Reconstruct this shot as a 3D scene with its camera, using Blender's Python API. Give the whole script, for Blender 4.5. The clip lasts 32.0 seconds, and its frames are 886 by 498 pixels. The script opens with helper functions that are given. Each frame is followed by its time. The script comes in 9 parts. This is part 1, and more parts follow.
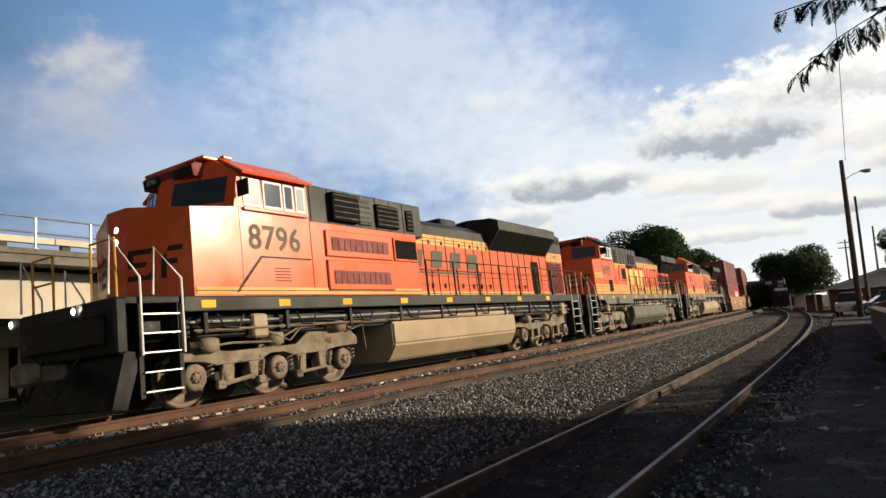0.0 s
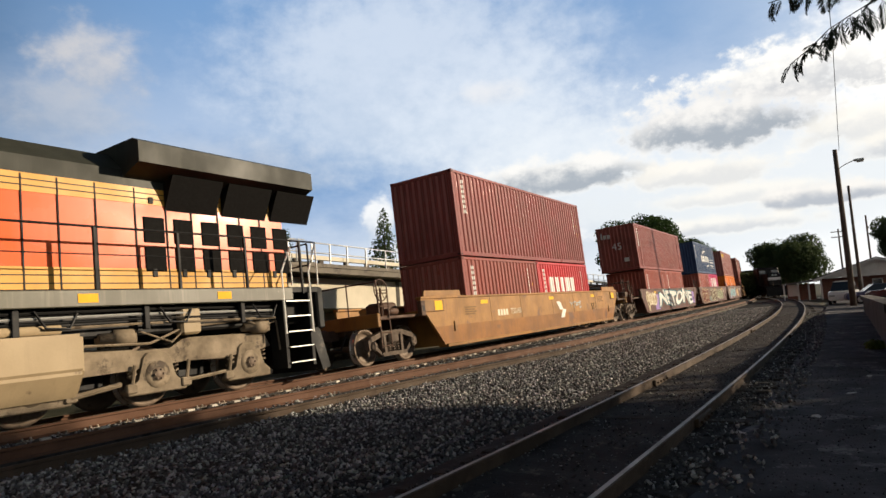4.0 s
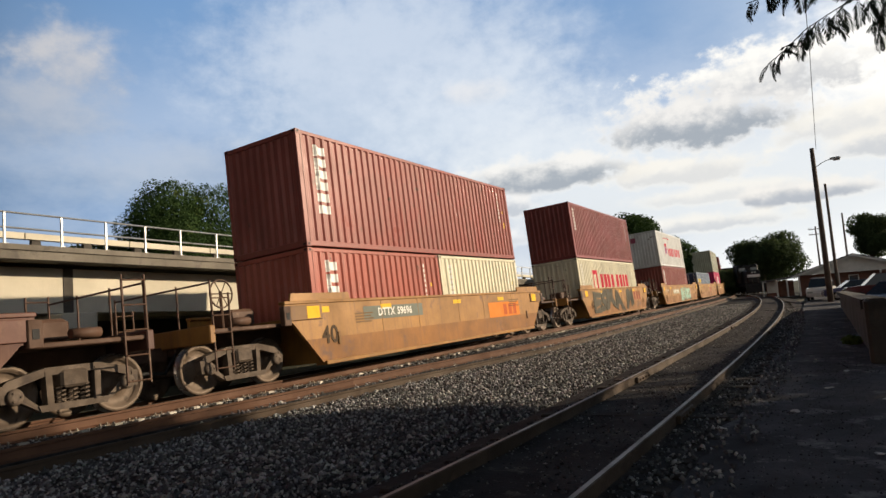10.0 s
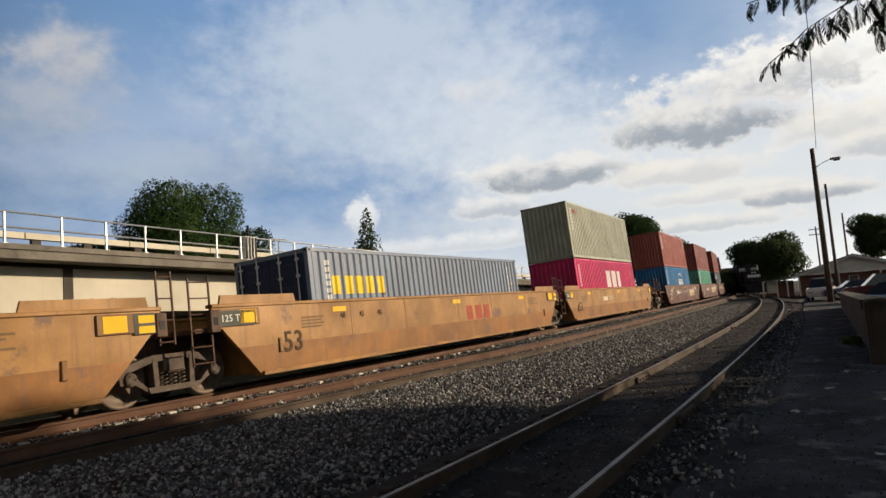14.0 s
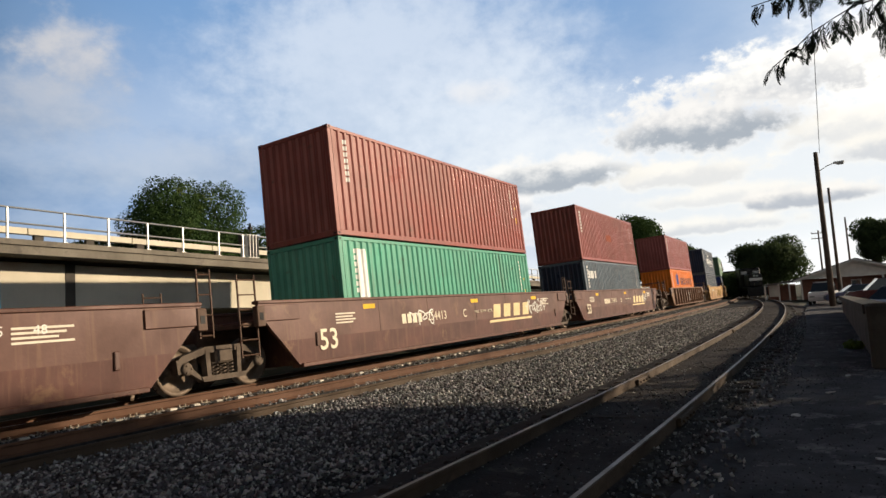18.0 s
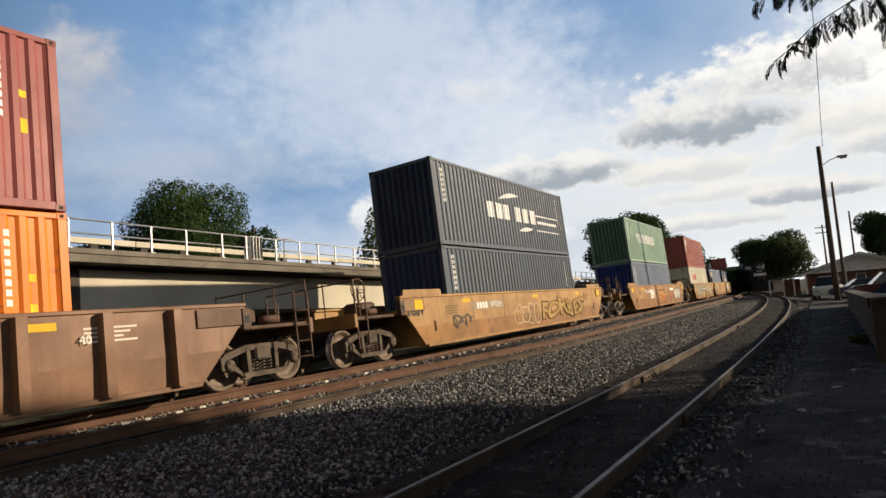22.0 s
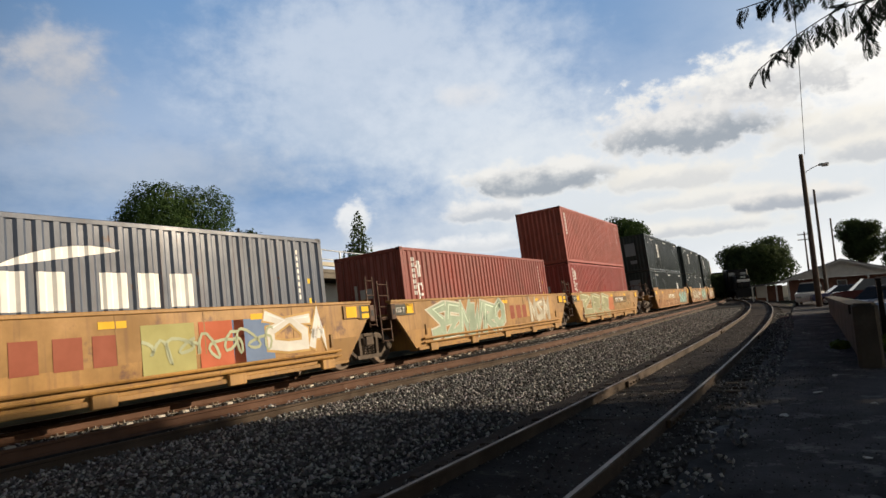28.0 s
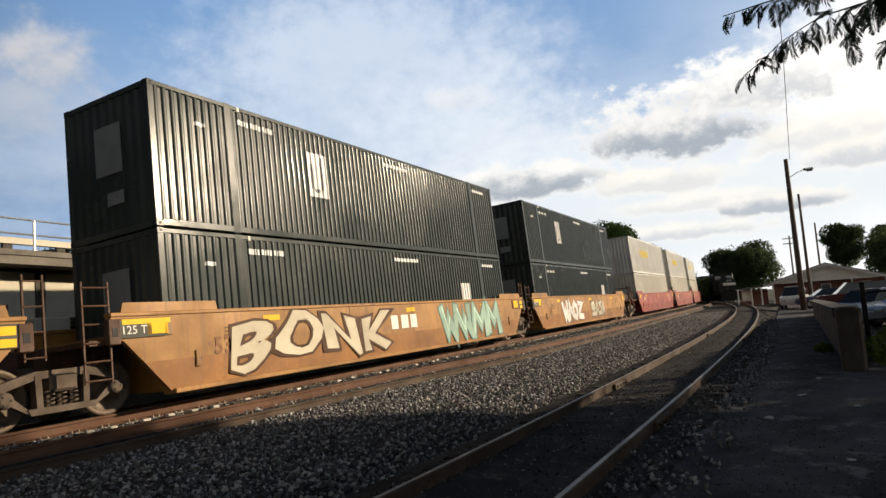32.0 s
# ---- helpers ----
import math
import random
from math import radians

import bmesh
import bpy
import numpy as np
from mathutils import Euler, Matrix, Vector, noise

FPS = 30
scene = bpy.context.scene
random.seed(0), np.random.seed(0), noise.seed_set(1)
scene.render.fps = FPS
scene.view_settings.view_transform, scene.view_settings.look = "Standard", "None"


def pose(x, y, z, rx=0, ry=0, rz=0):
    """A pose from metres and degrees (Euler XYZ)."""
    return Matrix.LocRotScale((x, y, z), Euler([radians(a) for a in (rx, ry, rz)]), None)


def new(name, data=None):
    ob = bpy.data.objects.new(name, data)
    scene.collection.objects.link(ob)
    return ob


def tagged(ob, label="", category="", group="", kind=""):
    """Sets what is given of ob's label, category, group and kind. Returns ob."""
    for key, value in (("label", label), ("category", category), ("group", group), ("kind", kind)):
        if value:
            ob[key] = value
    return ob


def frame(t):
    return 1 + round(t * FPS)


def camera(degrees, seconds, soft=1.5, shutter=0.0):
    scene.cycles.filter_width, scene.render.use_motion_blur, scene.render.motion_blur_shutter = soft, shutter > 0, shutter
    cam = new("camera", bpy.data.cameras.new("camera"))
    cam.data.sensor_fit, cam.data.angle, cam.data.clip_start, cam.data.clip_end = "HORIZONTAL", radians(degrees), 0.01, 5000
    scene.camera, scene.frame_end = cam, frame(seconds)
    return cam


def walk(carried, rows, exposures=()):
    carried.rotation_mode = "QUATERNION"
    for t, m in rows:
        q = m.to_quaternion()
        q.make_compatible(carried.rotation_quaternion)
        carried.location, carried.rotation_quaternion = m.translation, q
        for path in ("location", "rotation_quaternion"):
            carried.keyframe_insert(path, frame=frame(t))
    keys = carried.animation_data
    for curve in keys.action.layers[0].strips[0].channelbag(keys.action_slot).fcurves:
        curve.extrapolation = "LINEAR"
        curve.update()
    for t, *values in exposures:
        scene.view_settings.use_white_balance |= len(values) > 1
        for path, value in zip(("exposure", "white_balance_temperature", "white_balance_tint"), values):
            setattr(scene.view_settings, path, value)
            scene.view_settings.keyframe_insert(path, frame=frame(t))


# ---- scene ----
# The camera is held by hand beside the siding and turns a little; its eye stays at one place.
EYE = (0.0, 0.0, 1.349)
cam = camera(68.33, 32.0, soft=1.5)

TURNS = (
    (0, 31.70, 6.04, 3.56), (0.5, 31.73, 5.96, 3.62), (1, 31.77, 5.80, 3.69), (1.5, 31.69, 5.63, 3.80), (2, 31.61, 5.48, 3.74),
    (2.5, 31.65, 5.35, 3.97), (3, 31.62, 5.28, 4.04), (3.5, 31.52, 5.21, 3.88), (5.5, 30.57, 5.26, 4.19), (6, 30.40, 5.24, 4.15),
    (6.5, 30.15, 5.18, 4.20), (7, 30.03, 5.13, 4.44), (7.5, 29.92, 5.11, 4.47), (8, 29.80, 5.06, 4.51), (8.5, 29.76, 5.10, 4.35),
    (9, 29.74, 5.11, 4.37), (9.5, 29.81, 5.09, 4.25), (10, 29.84, 5.05, 4.31), (10.5, 29.85, 5.01, 4.27), (11, 29.80, 4.93, 4.25),
    (11.5, 29.75, 4.88, 4.26), (12, 29.70, 4.89, 4.23), (12.5, 29.72, 4.96, 4.30), (13, 29.75, 5.04, 4.37), (13.5, 29.81, 5.05, 4.36),
    (14, 29.85, 5.05, 4.27), (14.5, 29.94, 4.96, 4.12), (16.5, 29.86, 4.81, 4.14), (17, 29.82, 4.92, 3.95), (17.5, 29.87, 5.00, 3.30),
    (18, 30.01, 5.06, 3.66), (18.5, 30.12, 5.06, 3.65), (19, 30.31, 5.14, 3.87), (19.5, 30.47, 5.04, 4.13), (20, 30.56, 4.99, 4.20),
    (20.5, 30.61, 4.95, 4.27), (21, 30.55, 4.97, 4.34), (21.5, 30.45, 5.02, 4.46), (22, 30.29, 5.02, 4.39), (22.5, 30.13, 4.89, 4.15),
    (23, 29.96, 4.84, 3.99), (23.5, 29.79, 4.86, 3.89), (24, 29.65, 4.87, 3.62), (24.5, 29.49, 4.92, 3.67), (25, 29.31, 4.99, 3.67),
    (25.5, 29.17, 5.07, 3.48), (27.5, 29.02, 5.33, 4.01), (28, 29.07, 5.31, 4.13), (28.5, 29.00, 5.39, 4.38), (29, 28.88, 5.48, 4.68),
    (29.5, 28.65, 5.58, 4.73), (30, 28.51, 5.63, 4.51), (30.5, 28.34, 5.62, 4.26), (31, 28.18, 5.57, 4.28), (31.5, 28.03, 5.59, 4.37),
    (32, 28.02, 5.49, 4.06),
)


def held(yaw, pitch, lean):
    return Matrix.Translation(EYE) @ pose(0, 0, 0, 90 + pitch, 0, yaw - 90) @ pose(0, 0, 0, 0, 0, -lean)


# the camera's automatic exposure drifts a little as light and dark loads pass
STOPS = ((0, 0.69), (1, 0.53), (2, 0.59), (3, 0.71), (6, 0.68), (8, 0.64), (10, 0.62), (11, 0.55), (13, 0.53), (14, 0.45), (15.5, 0.57), (17, 0.71), (20, 0.71), (21, 0.68), (22, 0.57), (23, 0.7), (24, 0.64), (25, 0.64), (28, 0.53), (29.5, 0.54), (31, 0.68), (32, 0.71))
walk(cam, [(t, held(y, p, r)) for t, y, p, r in TURNS], STOPS)

# ---- light ----
SUN_AZ, SUN_EL = radians(-50), radians(17.5)
GLOW_AZ = radians(-28)      # where the lit veil of cloud is brightest
to_sun = Vector((math.cos(SUN_EL) * math.cos(SUN_AZ), math.cos(SUN_EL) * math.sin(SUN_AZ), math.sin(SUN_EL)))
sun = new("sun", bpy.data.lights.new("sun", "SUN"))
sun.data.energy, sun.data.angle, sun.data.color = 4.6, radians(0.6), (1.0, 0.82, 0.60)
sun.rotation_euler = (-to_sun).to_track_quat("-Z", "Y").to_euler()


def sky_world():
    """Clear evening sky with a veil of thin cloud and heaps of cumulus."""
    w = bpy.data.worlds.new("sky")
    scene.world = w
    w.use_nodes = True
    nt = w.node_tree
    nt.nodes.clear()
    N, L = nt.nodes, nt.links

    def mth(op, a, b=None, clamp=False):
        n = N.new("ShaderNodeMath")
        n.operation, n.use_clamp = op, clamp
        for i, v in enumerate((a, b)):
            if v is None:
                continue
            if isinstance(v, (int, float)):
                n.inputs[i].default_value = v
            else:
                L.new(v, n.inputs[i])
        return n.outputs[0]

    def rng(v, a, b, c=0.0, d=1.0):
        n = N.new("ShaderNodeMapRange")
        n.interpolation_type = "SMOOTHSTEP"
        L.new(v, n.inputs[0])
        for i, x in enumerate((a, b, c, d)):
            n.inputs[i + 1].default_value = x
        return n.outputs[0]

    def mix(f, a, b):
        n = N.new("ShaderNodeMix")
        n.data_type = "RGBA"
        for k, v in ((0, f), (6, a), (7, b)):
            if isinstance(v, (int, float)):
                n.inputs[k].default_value = v
            elif isinstance(v, tuple):
                n.inputs[k].default_value = (*v, 1)
            else:
                L.new(v, n.inputs[k])
        return n.outputs[2]

    sky = N.new("ShaderNodeTexSky")
    sky.sky_type, sky.sun_disc = "NISHITA", False
    sky.sun_elevation = SUN_EL
    sky.sun_rotation = math.pi / 2 - SUN_AZ
    sky.air_density, sky.dust_density, sky.ozone_density = 1.0, 1.2, 1.6
    sky_gain = N.new("ShaderNodeVectorMath")
    sky_gain.operation = "SCALE"
    L.new(sky.outputs[0], sky_gain.inputs[0])
    sky_gain.inputs[3].default_value = SKY
    tc = N.new("ShaderNodeTexCoord")
    sep = N.new("ShaderNodeSeparateXYZ")
    L.new(tc.outputs["Generated"], sep.inputs[0])
    X, Y, Z = sep.outputs
    az = mth("MULTIPLY", mth("ARCTAN2", Y, X), 180 / math.pi)
    el = mth("MULTIPLY", mth("ARCSINE", Z), 180 / math.pi)

    def noise_tex(sx, sy, scale, detail, rough=0.55, w0=0.0):
        cx = N.new("ShaderNodeCombineXYZ")
        L.new(mth("MULTIPLY", az, sx), cx.inputs[0])
        L.new(mth("MULTIPLY", el, sy), cx.inputs[1])
        cx.inputs[2].default_value = w0
        n = N.new("ShaderNodeTexNoise")
        n.inputs["Scale"].default_value, n.inputs["Detail"].default_value, n.inputs["Roughness"].default_value = scale, detail, rough
        L.new(cx.outputs[0], n.inputs["Vector"])
        return n.outputs[0]

    fine = noise_tex(1, 1.3, 0.42, 8, 0.6)
    broad = noise_tex(1, 1.6, 0.09, 5, 0.55, 3.0)
    wisps = noise_tex(0.5, 1.0, 0.13, 6, 0.6, 7.0)
    col = sky_gain.outputs[0]
    # thin high veil, strongest in the middle of the sky
    toward = mth("ADD", mth("MULTIPLY", X, math.cos(GLOW_AZ)), mth("MULTIPLY", Y, math.sin(GLOW_AZ)))
    side = rng(toward, -0.42, 0.18)
    col = mix(mth("MULTIPLY", mth("MULTIPLY", side, rng(el, 46, 28)), 0.92), col, CLEAR)
    veil = mth("MULTIPLY", mth("MULTIPLY", rng(wisps, 0.30, 0.62), rng(el, 27, 13)), side, True)
    col = mix(mth("MULTIPLY", veil, VEIL), col, VEILC)
    # haze low over the ground
    col = mix(mth("MULTIPLY", rng(el, 10, 0, 0, 0.75), side), col, HAZE)
    # brightness round the sun
    dsun = mth("SUBTRACT", az, math.degrees(GLOW_AZ))
    glow = mth("MULTIPLY", rng(dsun, 48, 8), rng(el, 40, 8), True)
    col = mix(mth("MULTIPLY", glow, 0.62), col, (1.25, 1.22, 1.12))
    wob = mth("SUBTRACT", fine, 0.5)
    wob2 = mth("SUBTRACT", broad, 0.5)

    def heap(col, a, e, ra, re, lit, shade, soft=0.35, rag=1.5, amount=1.0, core=0.0):
        """One cloud. Its base is flatter than its top; core is how dark the thick lower middle is, which the sun behind it cannot pierce."""
        u = mth("DIVIDE", mth("SUBTRACT", az, a), ra)
        v = mth("DIVIDE", mth("SUBTRACT", el, e), re)
        vv = mth("MAXIMUM", v, mth("MULTIPLY", v, -1.5))
        r = mth("SQRT", mth("ADD", mth("MULTIPLY", u, u), mth("MULTIPLY", vv, vv)))
        r = mth("ADD", r, mth("MULTIPLY", wob, -rag))
        r = mth("ADD", r, mth("MULTIPLY", wob2, -rag * 0.8))
        m = rng(r, 1.0 + soft, 1.0 - soft, 0, amount)
        if core:
            tone = mth("MULTIPLY", rng(r, 1.14, 0.62), rng(mth("ADD", v, mth("MULTIPLY", wob, 2.2)), 0.85, -0.25, 0, core), True)
            return mix(m, col, mix(tone, lit, shade))
        tone = rng(mth("ADD", v, mth("MULTIPLY", wob, 2.2)), -0.7, 0.6)
        return mix(m, col, mix(tone, shade, lit))

    for c in CLOUDS:
        col = heap(col, *c)
    bg = N.new("ShaderNodeBackground")
    L.new(col, bg.inputs[0])
    bg.inputs[1].default_value = 0.683
    out = N.new("ShaderNodeOutputWorld")
    L.new(bg.outputs[0], out.inputs[0])


SKY, VEIL, VEILC, HAZE = 0.016, 0.42, (0.72, 0.78, 0.87), (1.02, 1.01, 0.96)
CLEAR = (0.185, 0.345, 0.61)
WHITE = (1.06, 1.03, 0.97)
CREAM_CLOUD, BLUEGREY = (0.93, 0.895, 0.82), (0.37, 0.41, 0.46)
CLOUDS = (
    # azimuth, height, half width, half height (degrees), lit and shaded colour, softness, raggedness, amount, darkness of the core
    (33.5, 18.5, 15.0, 10.0, (0.66, 0.73, 0.83), (0.54, 0.63, 0.75), 0.42, 0.75, 0.78),
    (25.5, 14.0, 9.0, 6.0, (0.76, 0.82, 0.89), (0.68, 0.75, 0.83), 0.6, 0.9, 0.6),
    (59.6, 20.4, 3.2, 3.0, (0.66, 0.63, 0.61), (0.42, 0.46, 0.54), 0.6, 1.7, 0.75),
    (61.0, 16.5, 4.2, 2.6, (0.54, 0.55, 0.58), (0.40, 0.45, 0.53), 0.7, 1.6, 0.55),
    (26.2, 18.0, 2.6, 1.1, (0.84, 0.81, 0.79), (0.70, 0.72, 0.76), 0.7, 1.7, 0.5),
    (52, 12.0, 9.0, 3.0, (0.50, 0.55, 0.63), (0.42, 0.49, 0.58), 0.7, 1.2, 0.55),
    (36.7, 8.2, 1.35, 1.9, WHITE, (0.62, 0.67, 0.74), 0.35, 2.0, 0.70),
    (10, 8.0, 20, 6.0, (0.80, 0.835, 0.86), (0.80, 0.83, 0.84), 0.55, 0.6, 0.88),
    (18.5, 12.0, 9.0, 4.2, (0.78, 0.83, 0.88), (0.74, 0.80, 0.86), 0.7, 0.9, 0.75),
    (-7.5, 14.5, 8.0, 6.5, (1.12, 1.09, 1.03), (0.98, 0.96, 0.92), 0.55, 1.6, 0.92),
    (1.6, 15.4, 8.4, 2.9, (1.00, 0.975, 0.92), (0.60, 0.61, 0.63), 0.30, 2.3, 0.97, 0.9),
    (7.2, 13.0, 8.0, 2.6, (0.88, 0.86, 0.83), BLUEGREY, 0.30, 1.9, 0.97, 1.0),
    (-3.5, 11.2, 5.0, 1.7, CREAM_CLOUD, (0.64, 0.65, 0.66), 0.4, 2.0, 0.8, 0.7),
    (19.6, 10.4, 7.4, 1.9, (0.90, 0.885, 0.85), BLUEGREY, 0.30, 1.8, 0.95, 1.0),
    (10.0, 9.4, 5.6, 1.3, CREAM_CLOUD, (0.64, 0.65, 0.66), 0.40, 2.2, 0.85, 0.7),
    (25.2, 8.1, 4.0, 1.1, (0.90, 0.885, 0.86), (0.50, 0.54, 0.60), 0.40, 2.0, 0.85, 0.9),
    (6.0, 7.3, 7.0, 0.8, CREAM_CLOUD, (0.66, 0.67, 0.68), 0.5, 2.2, 0.75, 0.7),
    (0.6, 6.5, 4.2, 0.95, (0.90, 0.87, 0.82), (0.44, 0.47, 0.52), 0.40, 1.8, 0.90, 1.0),
    (-6.0, 9.4, 4.5, 1.3, CREAM_CLOUD, (0.55, 0.57, 0.60), 0.4, 1.8, 0.8, 0.9),
    (11.0, 5.0, 8.0, 0.8, CREAM_CLOUD, (0.58, 0.60, 0.63), 0.5, 2.0, 0.75, 0.9),
    (26.0, 5.2, 9.0, 1.0, (0.95, 0.94, 0.92), (0.64, 0.67, 0.71), 0.4, 1.8, 0.70, 0.7),
)
sky_world()

# ---- materials ----


def mat(name, base, rough=0.6, metal=0.0, vary=0.25, scale=6.0, grain=40.0, bump=0.15, spots=None, spot_at=0.6, spot_scale=3.0, obcolor=False,
        streak=0.0, rand=0.0, spec=0.22, noise_vec="Object", coat=0.0, thin=0.0):
    """A surface with stains at a large scale, grain at a small one, and patches of a second colour (rust, dust, moss)."""
    m = bpy.data.materials.new(name)
    m.use_nodes = True
    nt = m.node_tree
    N, L = nt.nodes, nt.links
    b = N["Principled BSDF"]
    tc = N.new("ShaderNodeTexCoord")
    vec = tc.outputs[noise_vec]
    mp = N.new("ShaderNodeMapping")
    L.new(vec, mp.inputs[0])
    info = N.new("ShaderNodeObjectInfo")
    add = N.new("ShaderNodeVectorMath")
    add.operation = "ADD"
    sc = N.new("ShaderNodeVectorMath")
    sc.operation = "SCALE"
    cmb = N.new("ShaderNodeCombineXYZ")
    for i in range(3):
        L.new(info.outputs["Random"], cmb.inputs[i])
    L.new(cmb.outputs[0], sc.inputs[0])
    sc.inputs[3].default_value = 37.0
    L.new(mp.outputs[0], add.inputs[0])
    L.new(sc.outputs[0], add.inputs[1])

    def tex(s, detail=4, rough_=0.6, stretch=None):
        n = N.new("ShaderNodeTexNoise")
        n.inputs["Scale"].default_value, n.inputs["Detail"].default_value, n.inputs["Roughness"].default_value = s, detail, rough_
        if stretch:
            q = N.new("ShaderNodeMapping")
            q.inputs["Scale"].default_value = stretch
            L.new(add.outputs[0], q.inputs[0])
            L.new(q.outputs[0], n.inputs["Vector"])
        else:
            L.new(add.outputs[0], n.inputs["Vector"])
        return n.outputs[0]

    def mixc(f, a, c, mode="MIX"):
        n = N.new("ShaderNodeMix")
        n.data_type, n.blend_type = "RGBA", mode
        for k, v in ((0, f), (6, a), (7, c)):
            if isinstance(v, (int, float)):
                n.inputs[k].default_value = v
            elif isinstance(v, tuple):
                n.inputs[k].default_value = (*v, 1)
            else:
                L.new(v, n.inputs[k])
        return n.outputs[2]

    def rng(v, a, c, lo=0.0, hi=1.0):
        n = N.new("ShaderNodeMapRange")
        L.new(v, n.inputs[0])
        for i, x in enumerate((a, c, lo, hi)):
            n.inputs[i + 1].default_value = x
        return n.outputs[0]

    col = info.outputs["Color"] if obcolor else tuple(base)
    dark = mixc(1.0, col, (1 - vary,) * 3, "MULTIPLY")
    big = tex(scale, 5)
    col = mixc(rng(big, 0.35, 0.68), dark, col)
    small = tex(grain, 3)
    col = mixc(rng(small, 0.3, 0.75, 0, 0.35 * min(1, vary * 3)), col, dark)
    if streak:
        st = tex(1.0, 4, 0.6, (9, 9, 0.45))
        col = mixc(rng(st, 0.52, 0.75, 0, streak), col, spots or (0.1, 0.06, 0.04))
    if spots:
        sp = tex(spot_scale, 6, 0.68)
        col = mixc(rng(sp, spot_at, spot_at + 0.08), col, spots)
    if rand:
        col = mixc(1.0, col, rng(info.outputs["Random"], 0, 1, 1 - rand, 1 + rand), "MULTIPLY")
    L.new(col, b.inputs["Base Color"])
    L.new(rng(big, 0.3, 0.7, min(1, rough + 0.12), max(0.05, rough - 0.1)), b.inputs["Roughness"])
    b.inputs["Metallic"].default_value = metal
    b.inputs["Specular IOR Level"].default_value = spec
    b.inputs["Coat Weight"].default_value = coat
    if bump:
        bp = N.new("ShaderNodeBump")
        bp.inputs["Strength"].default_value, bp.inputs["Distance"].default_value = bump, 0.02
        L.new(small, bp.inputs["Height"])
        L.new(bp.outputs[0], b.inputs["Normal"])
    if thin:
        # leaves let some light through
        tr, both = N.new("ShaderNodeBsdfTranslucent"), N.new("ShaderNodeMixShader")
        L.new(col, tr.inputs["Color"])
        both.inputs[0].default_value = thin
        L.new(b.outputs[0], both.inputs[1])
        L.new(tr.outputs[0], both.inputs[2])
        L.new(both.outputs[0], N["Material Output"].inputs["Surface"])
    return m


def glass_mat(name, tint=(0.03, 0.04, 0.05)):
    m = bpy.data.materials.new(name)
    m.use_nodes = True
    b = m.node_tree.nodes["Principled BSDF"]
    b.inputs["Base Color"].default_value = (*tint, 1)
    b.inputs["Roughness"].default_value = 0.06
    b.inputs["Specular IOR Level"].default_value = 0.8
    return m


def glow_mat(name, col, power):
    m = bpy.data.materials.new(name)
    m.use_nodes = True
    b = m.node_tree.nodes["Principled BSDF"]
    b.inputs["Base Color"].default_value = (*col, 1)
    b.inputs["Emission Color"].default_value = (*col, 1)
    b.inputs["Emission Strength"].default_value = power
    return m


